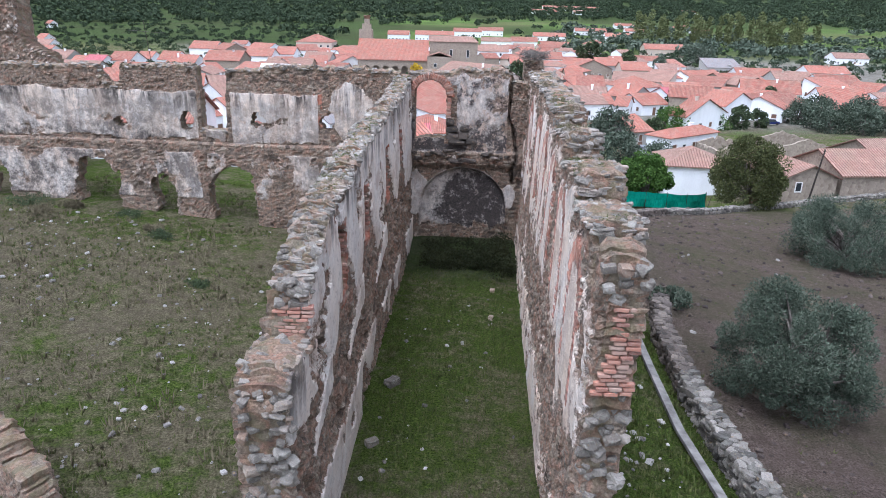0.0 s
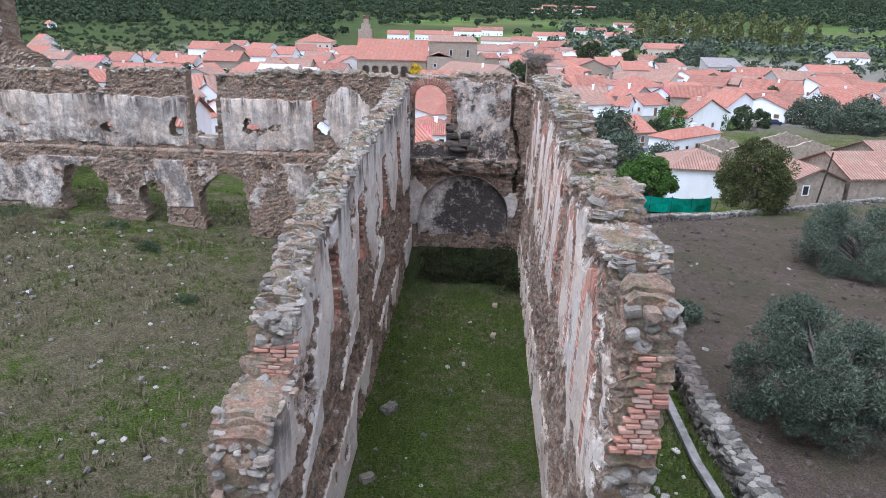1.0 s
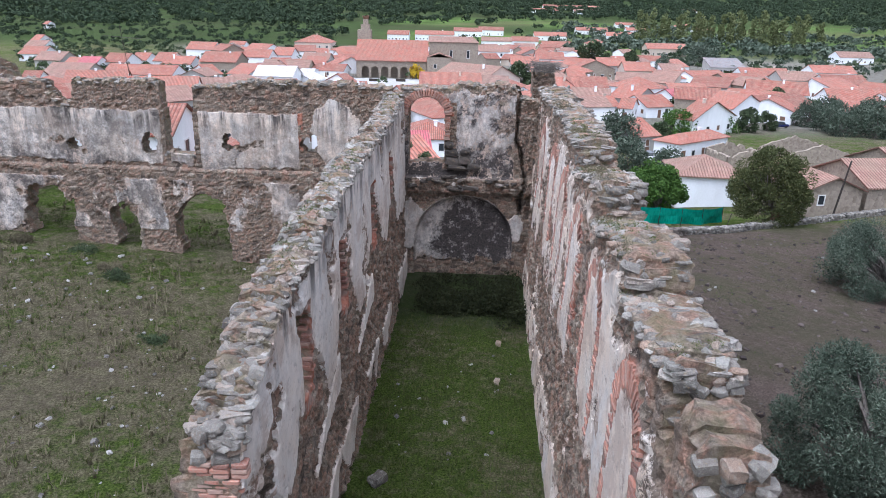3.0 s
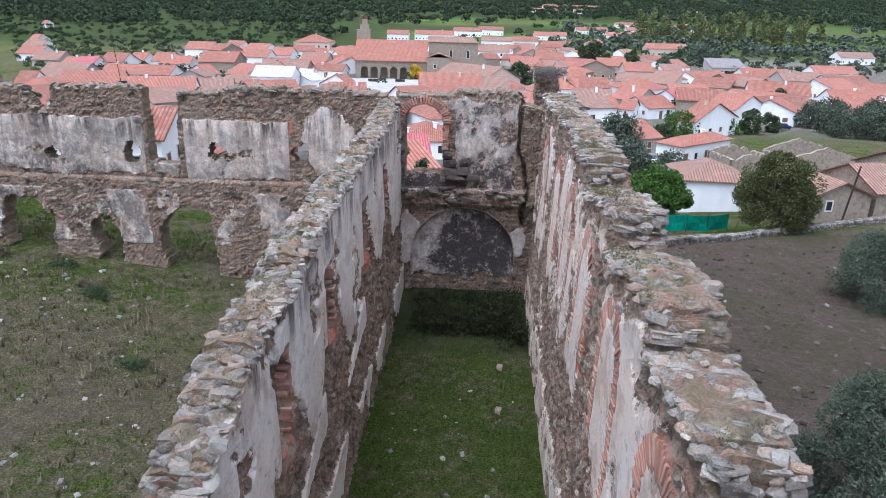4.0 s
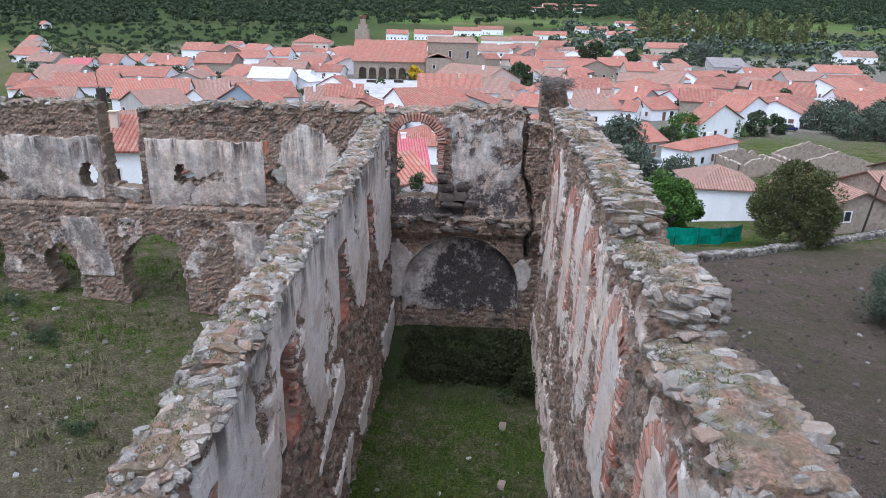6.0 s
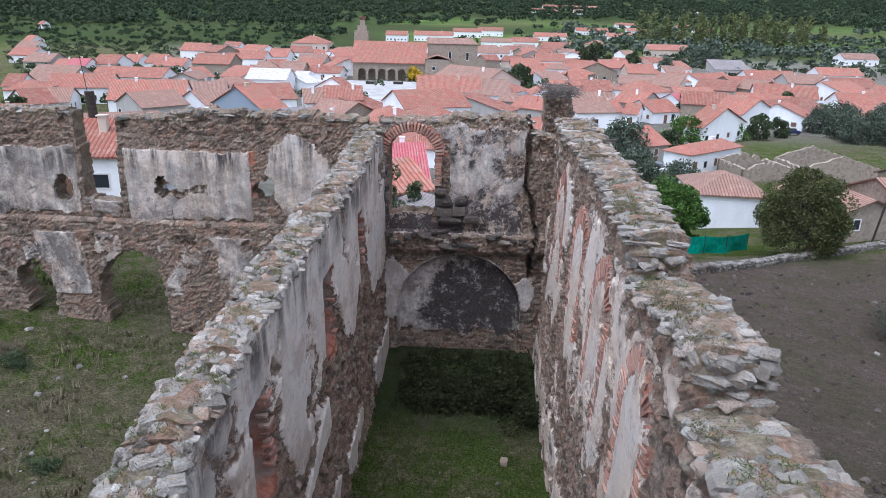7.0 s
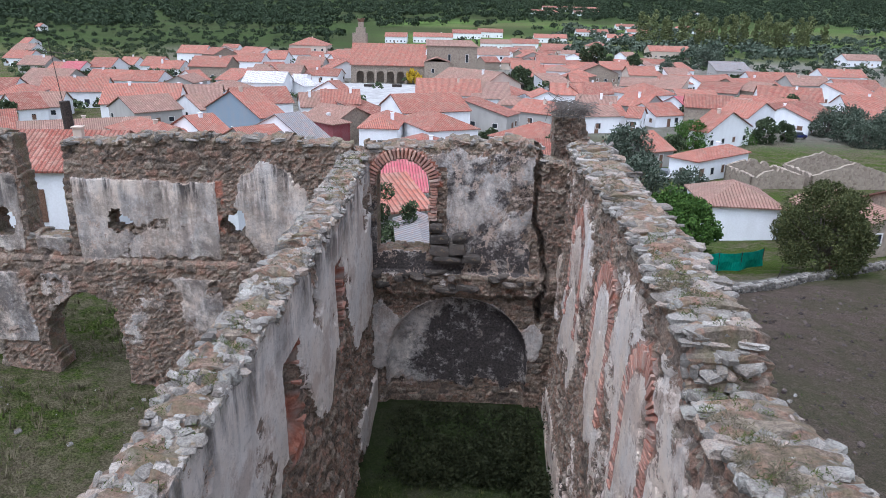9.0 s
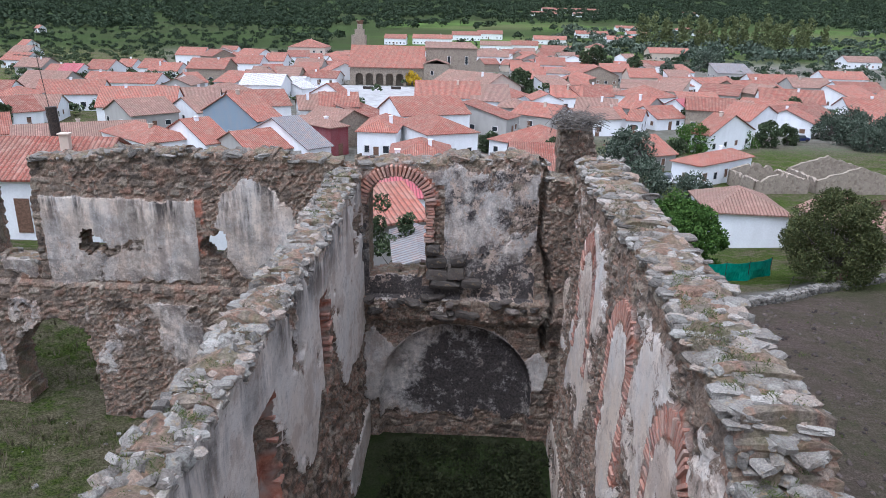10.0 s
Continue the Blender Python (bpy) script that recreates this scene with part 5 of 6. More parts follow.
def tree(name, label, x, y, h, r, leaves, n=5000, size=0.22, slim=0.35, trunk=0.18, low=0.25, clumps=26, seed=1, bare=0, group="", slender=False, z=None, tight=1.0):
    """A tree: a tapered trunk, limbs to each clump, and a crown of many leaves with gaps."""
    rng = np.random.RandomState(seed)
    thing = tagged(new(name), label, "tree", group)
    thing.location = (x, y, (gz(x, y) if z is None else z) - 0.1)
    cs, rs = [], []
    for i in range(clumps):
        a, u = rng.rand() * 6.283, rng.rand()
        zz = low + (1 - low) * u
        prof = math.sqrt(max(0.05, 1 - ((u - 0.42) / 0.62) ** 2))
        rad = r * prof * (0.35 + 0.6 * math.sqrt(rng.rand()))
        if slender:
            rad *= 0.5
        cs.append((rad * math.cos(a), rad * math.sin(a), zz * h * 0.93))
        rs.append(tight * r * rng.uniform(0.22, 0.42))
    bm = bmesh.new()
    fork = (0.1 * r * rng.normal(), 0.1 * r * rng.normal(), h * max(low, 0.18))
    tube(bm, (0, 0, -0.3), fork, trunk, trunk * 0.7)
    for c in cs[::2]:
        mid = [fork[i] * 0.5 + c[i] * 0.5 + (0.1 * r * rng.normal() if i < 2 else 0) for i in range(3)]
        tube(bm, fork, mid, trunk * 0.5, trunk * 0.28, 5)
        tube(bm, mid, c, trunk * 0.28, trunk * 0.06, 5)
    for i in range(bare):
        c = cs[rng.randint(len(cs))]
        tip = [c[0] * 1.35, c[1] * 1.35, c[2] * 1.1 + 0.1]
        tube(bm, [v * 0.6 for v in c], tip, 0.03, 0.006, 4)
    part("trunk", bm, M_BARK, thing)
    part("crown", leaf_cloud(rng, cs, rs, n, size, slim), leaves, thing)
    return thing


tree("olive_tree", "wide grey-green olive tree on bare tilled soil", 12.2, -12.6, 4.5, 2.75, M_OLIVE, 70000, 0.13, 0.24, 0.28, 0.10, 85, 3, 16, "olive trees on the field", tight=0.62)
tree("olive_tree", "wide grey-green olive tree on bare tilled soil", 25.4, 9.0, 4.4, 3.6, M_OLIVE, 60000, 0.15, 0.24, 0.3, 0.10, 85, 4, 6, "olive trees on the field", tight=0.62)
tree("fig_tree", "dense bright green fig tree beside the white house", 19.2, 38.0, 5.8, 2.7, M_FIG, 16000, 0.25, 0.65, 0.2, 0.08, 60, 5, tight=0.75)
tree("fig_tree", "bright green bushy tree behind the ruin", 22.5, 53.0, 4.6, 3.0, M_FIG, 8000, 0.32, 0.7, 0.2, 0.08, 40, 6)
tree("broadleaf_tree", "brownish green autumn tree at the field's stone wall", 27.0, 30.8, 7.2, 3.4, M_BROWN, 42000, 0.19, 0.5, 0.22, 0.14, 80, 7, 20, tight=0.75)
tree("shrub", "low grey-green shrub at the foot of a stone wall", 10.2, -4.6, 0.9, 1.0, M_OLIVE, 2500, 0.16, 0.3, 0.04, 0.05, 14, 8)
tree("cypress", "small dark tree seen below the arched opening", -3.7, 16.0, 6.2, 1.3, M_DARKGREEN, 6000, 0.18, 0.5, 0.1, 0.1, 26, 9, z=-1.6)

mid_tree = tree("village_tree", "rounded dark green tree between village houses", 18.5, 236.0, 9.0, 4.2, M_DARKGREEN, 2600, 0.75, 0.7, 0.3, 0.12, 30, 11, group="trees among the houses")
mid_olive = tree("village_tree", "grey-green olive tree near the village", 31.0, 104.0, 5.0, 3.4, M_OLIVE, 3200, 0.45, 0.45, 0.25, 0.1, 34, 12, group="trees among the houses")
mid_fig = tree("village_tree", "yellow-green leafy tree near the village", 44.0, 121.0, 5.6, 4.2, M_FIG, 3000, 0.5, 0.6, 0.25, 0.08, 34, 13, group="trees among the houses")


def plant(proto, x, y, s, turn=0.0, tall=1.0):
    m = Matrix.Translation((x, y, gz(x, y) - 0.1)) @ Matrix.Rotation(turn, 4, "Z") @ Matrix.Diagonal((s, s, s * tall, 1))
    return copy_thing(proto, m)


plant(mid_tree, 62.8, 350, 1.5, 1)
plant(mid_tree, 36, 103, 0.55, 2)
plant(mid_olive, 27, 98, 1.3, 2)
plant(mid_olive, 24, 74, 1.0, 3)
plant(mid_olive, 29, 70, 0.8, 4)
plant(mid_tree, 64, 132, 0.6, 3)
plant(mid_fig, 58, 130, 0.7, 1)
plant(mid_tree, 70, 136, 0.5, 5)
for i in range(9):
    plant(mid_olive, 84 + 7 * (i % 3) + random.uniform(-2, 2), 128 + 9 * (i // 3) + random.uniform(-2, 2), random.uniform(0.95, 1.4), i)
plant(mid_tree, 88, 178, 0.75, 1)
plant(mid_tree, 4.4, 113, 0.45, 1)
plant(mid_tree, 8, 112, 0.35, 2)
plant(mid_tree, 14.5, 96, 0.45, 4, 1.3)
plant(mid_tree, 17, 99, 0.35, 4, 1.6)
plant(mid_fig, -33, 163, 0.6, 1)
plant(mid_tree, -98, 126, 0.6, 1)
plant(mid_tree, 24, 243, 0.6, 1)
plant(mid_fig, 30, 246, 0.6, 2)
plant(mid_tree, 68, 340, 0.9, 2)
plant(mid_tree, 84, 352, 1.0, 3)
plant(mid_olive, 98, 340, 1.3, 3)
plant(mid_olive, 132, 390, 2.2, 3)
plant(mid_fig, 105, 395, 0.9, 3)
tree("village_tree", "small bright yellow autumn tree beside the church porch", -21, 253, 6.0, 3.0, M_YELLOW, 1500, 0.6, 0.7, 0.15, 0.2, 20, 15, group="trees among the houses")
tree("cypress", "narrow dark cypress beside a village house", -150, 356, 9.0, 1.6, M_DARKGREEN, 1500, 0.6, 0.6, 0.2, 0.05, 30, 16, slender=True)


def crown_sprays(rng, x, y, z, h, r, n):
    """Leaf sprays over a few lobes of a far tree's crown, each facing outwards, with ragged gaps."""
    k = 5
    lobes = np.stack([x + r * 0.42 * rng.normal(size=k), y + r * 0.42 * rng.normal(size=k), z + h * rng.uniform(0.45, 0.72, k)], -1)
    size = r * rng.uniform(0.40, 0.62, k)
    pick = rng.randint(0, k, n)
    d = rng.normal(size=(n, 3))
    d[:, 2] = np.abs(d[:, 2]) * 1.1 - 0.35
    d /= np.linalg.norm(d, axis=1, keepdims=True)
    p = lobes[pick] + d * size[pick][:, None] * rng.uniform(0.8, 1.08, (n, 1))
    face = d + 0.45 * rng.normal(size=(n, 3))
    u = np.cross(face, rng.normal(size=(n, 3)))
    u /= np.linalg.norm(u, axis=1, keepdims=True) + 1e-9
    v = np.cross(face, u)
    v /= np.linalg.norm(v, axis=1, keepdims=True) + 1e-9
    e = r * rng.uniform(0.13, 0.26, (n, 1))
    return np.stack([p - u * e, p - v * e * 0.8, p + u * e, p + v * e * 0.8], 1).reshape(-1, 3)


def woods(name, label, spots, material, seed, leaves=70):
    """Far trees, each a lobed crown of leaf sprays, as one piece of scenery."""
    rng = np.random.RandomState(seed)
    vs = np.concatenate([crown_sprays(rng, x, y, gz(x, y), h, r, leaves) for x, y, h, r in spots])
    ob = part(name, (vs.tolist(), [], np.arange(len(vs)).reshape(-1, 4).tolist()), material)
    return tagged(ob, label, "woods", kind="stuff")


wr = random.Random(9)
grove, wood_dark, poplars, scrub = [], [], [], []
for i in range(1500):
    y = wr.uniform(330, 860)
    x = wr.uniform(-0.7, 0.7) * y
    if x > 110 or (x < -0.20 * y and y > 400):
        (grove if x > 0 and wr.random() < 0.6 else wood_dark).append((x, y, wr.uniform(4, 6), wr.uniform(1.8, 3.0)))
for i in range(6800):
    y = 480 + 2100 * wr.random() ** 1.4
    x = wr.uniform(-0.72, 0.72) * y
    d = fbm(np.array(x * 0.004 + 3), np.array(y * 0.004), 55)
    open_land = (x > -0.2 * y and x < 0.12 * y and y < 900) or (x > 0.42 * y and y < 1000 and (y // 90) % 3 < 1.5)
    dense = 1.0 if y > 1150 else (0.9 if x < -0.2 * y else 0.3)
    if (open_land and wr.random() > 0.12) or (d < 0.36 and y < 1050) or wr.random() > dense:
        continue
    (grove if 0.12 * y < x and y < 1000 else wood_dark).append((x, y, wr.uniform(5, 8) + y / 500, wr.uniform(3.4, 6.2) + y / 420))
for i in range(26):
    poplars.append((150 + i * 6.5 + wr.uniform(-3, 3), 640 + wr.uniform(-25, 25), wr.uniform(22, 32), wr.uniform(3.5, 5)))
for i in range(330):
    y = wr.uniform(150, 420)
    x = wr.uniform(-0.68, 0.68) * y
    if i >= 160:
        x = -(y + 20) * wr.uniform(0.40, 0.66)
    scrub.append((x, y, wr.uniform(2.5, 5), wr.uniform(1.5, 2.6)))
woods("olive_grove", "grey-green olive grove at the edge of the village", grove, M_OLIVE, 1, 90)
woods("distant_woodland", "dark evergreen oak woodland on distant slopes", wood_dark, M_OAK, 2, 95)
woods("garden_greenery", "small green trees and bushes between houses", scrub, M_DARKGREEN, 4, 90)


def poplar_row():
    rng = np.random.RandomState(3)
    vs, fs, b = [], [], 0
    for x, y, h, r in poplars:
        z = gz(x, y)
        cs = [(x + rng.normal() * r * 0.3, y + rng.normal() * r * 0.3, z + h * t) for t in np.linspace(0.12, 0.95, 9)]
        v, _, f = leaf_cloud(rng, cs, [r * (0.9 - 0.5 * abs(t - 0.4)) for t in np.linspace(0.12, 0.95, 9)], 420, 1.9, 0.7)
        vs += v
        fs += (np.array(f) + b).tolist()
        b += len(v)
    tagged(part("poplar_row", (vs, [], fs), M_POPLAR), "row of tall poplars beyond the village", "trees", kind="stuff")


poplar_row()


# ---- round the ruin ----
def stone_mesh(name, seed, flat=0.45, material=M_CREST):
    """One rough stone, about a metre across, to be scaled."""
    rng = random.Random(seed)
    bm = bmesh.new()
    bmesh.ops.create_cube(bm, size=1.0)
    bmesh.ops.subdivide_edges(bm, edges=bm.edges, cuts=1, use_grid_fill=True)
    for v in bm.verts:
        n = v.co.normalized()
        v.co = v.co.lerp(n * 0.58, 0.42)
        v.co.x *= rng.uniform(0.8, 1.12)
        v.co.y *= rng.uniform(0.78, 1.12)
        v.co.z = v.co.z * flat * rng.uniform(0.85, 1.1)
    me = bpy.data.meshes.new(name)
    bm.to_mesh(me)
    bm.free()
    me.materials.append(material)
    return me


M_BLOCK = stone_material("dark_block_stone", ((0.0, (0.06, 0.051, 0.045)), (0.5, (0.125, 0.104, 0.09)), (1.0, (0.22, 0.185, 0.16))), 0.1)
M_FIELD_J = stone_material("mossy_field_stone", ((0.0, (0.08, 0.075, 0.068)), (0.5, (0.17, 0.155, 0.135)), (1.0, (0.32, 0.295, 0.265))), 0.2, island=True)
BLOCKS = [stone_mesh("block", i + 50, 0.75, M_BLOCK) for i in range(5)]
SLABS = [stone_mesh("slab", i, 0.30) for i in range(8)]
RUBBLE = [stone_mesh("stone", i + 20, 0.7) for i in range(8)]


def joined_stones(name, items, parent, material, label=""):
    """Stones too many to pick apart, as one mesh. items: (matrix, kind of mesh)."""
    vs, fs, b = [], [], 0
    for m, me in items:
        co = np.empty(len(me.vertices) * 3)
        me.vertices.foreach_get("co", co)
        co = co.reshape(-1, 3) @ np.array(m.to_3x3()).T + np.array(m.translation)
        vs.append(co)
        fs += [[i + b for i in p.vertices] for p in me.polygons]
        b += len(co)
    ob = part(name, (np.concatenate(vs).tolist(), [], fs), material, parent)
    return tagged(ob, label, kind="stuff")


def rough_turn(rng, tilt=0.2):
    return Euler((rng.gauss(0, tilt), rng.gauss(0, tilt), rng.uniform(0, 6.283))).to_matrix().to_4x4()


def cap_wall(wall, place, top, s0, s1, thick, own, seed, per=17, slabs=0.6, lift=0.0, big=1.0):
    """Loose slabs and stones bedded on a wall's broken crest. own: the stretch whose stones are parts."""
    rng = random.Random(seed)
    rest = []
    for i in range(int((s1 - s0) * per)):
        s = rng.uniform(s0, s1)
        th = float(thick(np.array(s))) if callable(thick) else thick
        dep = -th * rng.uniform(0.06, 0.98)
        z = float(top(np.array(s), 0)) + lift + rng.uniform(-0.10, 0.05) 
        p = place(np.array([s]), np.array([z]), np.array([dep]))[0]
        flat = rng.random() < slabs
        ln = big * (0.17 + 0.30 * rng.random() ** 1.8 if flat else rng.uniform(0.13, 0.28))
        turn = Euler((rng.gauss(0, 0.1), rng.gauss(0, 0.1), rng.gauss(0, 0.4))).to_matrix().to_4x4() if flat else rough_turn(rng, 0.5)
        m = Matrix.Translation(p) @ turn @ Matrix.Diagonal((ln, ln * rng.uniform(0.5, 0.85), ln * rng.uniform(0.55, 1.0), 1))
        me = rng.choice(SLABS if flat else RUBBLE)
        if own[0] <= s <= own[1]:
            ob = new("stone", me)
            ob.parent = wall
            ob.matrix_basis = m
        else:
            rest.append((m, me))
    if rest:
        joined_stones("crest_stones", rest, wall, M_CREST_J, "weathered grey crest stones")


wall_e, wall_w, wall_n, wall_x = (bpy.data.objects[n] for n in ("wall_east", "wall_west", "wall_north", "wall_wing"))
cap_wall(wall_e, r_place, lambda s, z: r_top(s, z) + 0.6, 1.7, 26.0, r_thick, (4.8, 7.9), 3, 84, 0.6)
cap_wall(wall_w, l_place, lambda s, z: l_top(s, z) + 0.6, 2.15, 25.6, l_thick, (2.0, 5.4), 4, 88, 0.25, big=1.0)
cap_wall(wall_w, l_place, lambda s, z: l_top(s, z) + 0.6, 0.1, 1.95, l_thick, (0.0, 2.0), 14, 60, 0.2, lift=-0.02)
cap_wall(wall_n, e_place, lambda s, z: e_top(s, z) + 0.6, 0.2, 6.0, 1.0, (0.1, 6.2), 5, 22, 0.5)
cap_wall(wall_x, x_place, x_top, 0.4, 23.6, 0.8, (13.0, 23.6), 6, 26, 0.5)


def brick_mesh():
    bm = bmesh.new()
    bmesh.ops.create_cube(bm, size=1.0)
    bmesh.ops.bevel(bm, geom=bm.edges[:], offset=0.09, segments=1, affect="EDGES")
    me = bpy.data.meshes.new("brick")
    bm.to_mesh(me)
    bm.free()
    me.materials.append(M_BRICK)
    return me


BRICK = brick_mesh()


def brick(parent, m):
    ob = new("brick", BRICK)
    ob.parent = parent
    ob.matrix_basis = m
    return ob


br = random.Random(12)
def end_stones(wall, n, x0, x1, y, z0, z1):
    """Rough stones standing out of a wall's broken end."""
    for _ in range(n):
        ln = br.uniform(0.14, 0.34)
        ob = new("stone", br.choice(RUBBLE))
        ob.parent = wall
        ob.matrix_basis = Matrix.Translation((br.uniform(x0, x1), y + br.uniform(-0.04, 0.12), br.uniform(z0, z1))) @ rough_turn(br, 0.25) @ Matrix.Diagonal((ln, ln * 0.8, ln * 0.8, 1))


end_stones(wall_w, 110, -4.0, -3.05, L_Y0 + 0.12, 1.0, 5.4)
end_stones(wall_w, 26, -3.8, -3.1, L_Y0 + 2.15, 6.3, 6.8)
end_stones(wall_e, 70, 2.3, 3.05, R_Y0 + 0.16, 2.0, 6.0)
end_stones(wall_e, 14, 2.4, 3.1, R_Y0 + 0.1, 7.6, 8.3)
end_stones(wall_e, 26, 2.55, 3.45, R_Y0 + 1.68, 7.7, 8.35)
end_stones(wall_e, 22, 2.6, 3.6, R_Y0 + 4.85, 8.0, 8.6)
end_stones(wall_e, 24, 2.8, 3.8, R_Y0 + 8.9, 8.2, 8.9)
end_stones(wall_e, 24, 2.95, 3.9, R_Y0 + 12.92, 8.4, 9.05)
# voussoirs of the arched opening
for i in range(27):
    a = math.pi * (i + 0.5) / 27
    m = Matrix.Translation((-1.90 - 0.97 * math.cos(a), -0.02 + br.uniform(-0.02, 0.02), 8.07 + 0.94 * math.sin(a))) @ Matrix.Rotation(a - math.pi / 2, 4, "Y") @ Matrix.Diagonal((0.075, 0.30, 0.30, 1))
    brick(wall_n, m)
# bonded brick jambs of the same opening
for z in np.arange(7.0, 8.05, 0.08):
    brick(wall_n, Matrix.Translation((-0.95 + br.uniform(-0.05, 0.04), 0.03, z)) @ Matrix.Diagonal((0.26 * br.uniform(0.7, 1.1), 0.24, 0.06, 1)))


# fallen blocks lodged beside the opening
for x, z, a, b in ((-0.72, 6.05, 0.62, 0.36), (-0.2, 6.1, 0.5, 0.4), (-0.75, 6.42, 0.6, 0.3), (-0.15, 6.45, 0.42, 0.3), (-0.85, 6.75, 0.4, 0.28), (-0.5, 5.75, 0.9, 0.25), (0.25, 5.8, 0.6, 0.24)):
    ob = new("stone", BLOCKS[int(a * 30) % 5])
    ob.parent = wall_n
    ob.matrix_basis = Matrix.Translation((x, -0.06, z)) @ Matrix.Rotation(br.gauss(0, 0.1), 4, "Y") @ Matrix.Diagonal((a, 0.42, b * 1.35, 1))
# the broken ledge under it
for i in range(22):
    x, z = br.uniform(-2.75, 2.3), br.uniform(4.75, 5.35)
    ob = new("stone", br.choice(BLOCKS))
    ob.parent = wall_n
    ln = br.uniform(0.3, 0.7)
    ob.matrix_basis = Matrix.Translation((x, -0.1 + br.uniform(-0.08, 0.05), z)) @ rough_turn(br, 0.08).to_3x3().to_4x4() @ Matrix.Diagonal((ln, ln * 0.5, ln * 0.4, 1))


# brick arches in the east wall
def r_at(s, z, out):
    p = r_place(np.array([s]), np.array([z + 0.6]), np.array([out]))[0]
    return Matrix.Translation(p)


for c, zs, w in R_ARCHES:
    n = 36
    for i in range(n):
        a = math.pi * (i + 0.5) / n
        r = w / 2 + 0.2
        if br.random() < 0.06 + 0.3 * (fbm(np.array(c + math.cos(a)), np.array(zs + math.sin(a)), 78) < 0.38):
            continue
        brick(wall_e, r_at(c - r * math.cos(a), zs + r * math.sin(a) / 0.8, br.uniform(-0.075, -0.035)) @ Matrix.Rotation(a - math.pi / 2, 4, "X").inverted() @ Matrix.Diagonal((0.12, 0.062, 0.40 * br.uniform(0.8, 1.1), 1)))
    for side in (-1, 1):
        for z in np.arange(zs - 1.9, zs - 0.02, 0.075):
            if br.random() < 0.9 - 0.3 * (zs - z) / 2:
                brick(wall_e, r_at(c + side * (w / 2 + 0.17), z, br.uniform(-0.075, -0.035)) @ Matrix.Diagonal((0.12, 0.27, 0.055, 1)))
# the brick face of the broken end
for i, z in enumerate(np.arange(5.95, 7.62, 0.088)):
    x = 2.56 - 0.26 * (1 - min(1, (z - 5.9) / 0.9)) + (0.07 if i % 2 else 0)
    while x < 2.9:
        ln = br.uniform(0.2, 0.27)
        brick(wall_e, Matrix.Translation((x + ln / 2, R_Y0 + 0.10 + br.uniform(-0.03, 0.02), z)) @ Matrix.Rotation(br.gauss(0, 0.03), 4, "Z") @ Matrix.Diagonal((ln, 0.2, 0.062, 1)))
        x += ln + 0.02
# the brick courses in the front of the west wall, above the broken shoulder
for i, z in enumerate(np.arange(5.68, 6.35, 0.085)):
    x = -3.85 + (0.1 if i % 2 else 0)
    while x < -3.2:
        ln = br.uniform(0.2, 0.28)
        if br.random() < 0.85:
            brick(wall_w, Matrix.Translation((x + ln / 2, L_Y0 + 2.14 + br.uniform(-0.04, 0.02), z)) @ Matrix.Rotation(br.gauss(0, 0.04), 4, "Z") @ Matrix.Diagonal((ln, 0.2, 0.06, 1)))
        x += ln + 0.025
# jambs of the slits in the west wall
for c, w, z0, zs in L_SLITS:
    for z in np.arange(z0, zs + 0.1, 0.085):
        if br.random() < 0.5:
            continue
        p = l_place(np.array([c + w / 2 + 0.1]), np.array([z + 0.6]), np.array([-0.14 + br.uniform(-0.05, 0.02)]))[0]
        brick(wall_w, Matrix.Translation(p) @ Matrix.Rotation(br.gauss(0, 0.05), 4, "Z") @ Matrix.Diagonal((0.2, 0.3 * br.uniform(0.7, 1.2), 0.06, 1)))


# the tall fragment behind the corner, with a nest of sticks on it
def f_place(s, z, d):
    return np.stack([3.0 + s, 4.4 - d, z - 0.5], -1)


f_top = lambda s, z: 10.2 + 0.25 * (vnoise(s * 3, s * 0, 5) - 0.5)
ruin_wall("wall_fragment", "tall stump of ruined rubble masonry behind the nave", f_place, 1.4, 10.8, 1.2,
          lambda S, Z: (Z < f_top(S, Z)) & (S > 0.25 * vnoise(Z * 1.5, Z * 0, 2)) & (S < 1.35 - 0.25 * vnoise(Z * 1.3, Z * 0, 8)),
          lambda S, Z: (0.25 + 0 * S, 0 * S, 0.4 + 0 * S, 0.3 + 0 * S), 0.08, f_top, seed=81)
nest = new("nest")
tagged(nest, "large stork nest of dry sticks on a masonry stump", "nest")
nest.location = (3.55, 3.8, 9.75)
bm = bmesh.new()
nr = random.Random(4)
for i in range(330):
    a, r, z = nr.uniform(0, 6.283), nr.uniform(0.2, 0.85), nr.uniform(0, 0.42)
    c = Vector((r * math.cos(a), r * math.sin(a), z))
    d = Vector((-math.sin(a) + nr.gauss(0, 0.5), math.cos(a) + nr.gauss(0, 0.5), nr.gauss(0, 0.25))).normalized() * nr.uniform(0.15, 0.45)
    tube(bm, c - d, c + d, 0.012, 0.008, 3)
tagged(part("stick_mass", bm, M_BARK, nest), kind="stuff")


# ruins at the western edge: a stump of a brick tower and two heaps
def t_place(s, z, d):
    return np.stack([-31.0 + s, 8.0 - d, z + 0.5], -1)


t_top = lambda s, z: np.where(s < 3.1, 12.5, np.interp(s, (3.1, 3.3, 4.6, 5.4), (9.6, 9.0, 8.3, 6.5)))
ruin_wall("wall_tower", "stump of a tall masonry tower with a ragged side", t_place, 5.4, 12.8, 1.8, lambda S, Z: Z < t_top(S, Z),
          lambda S, Z: (0.2 + 0.3 * fbm(S, Z, 3), 0 * S, 0.2 + 0 * S, 0.2 + 0 * S), 0.12, t_top, seed=91)


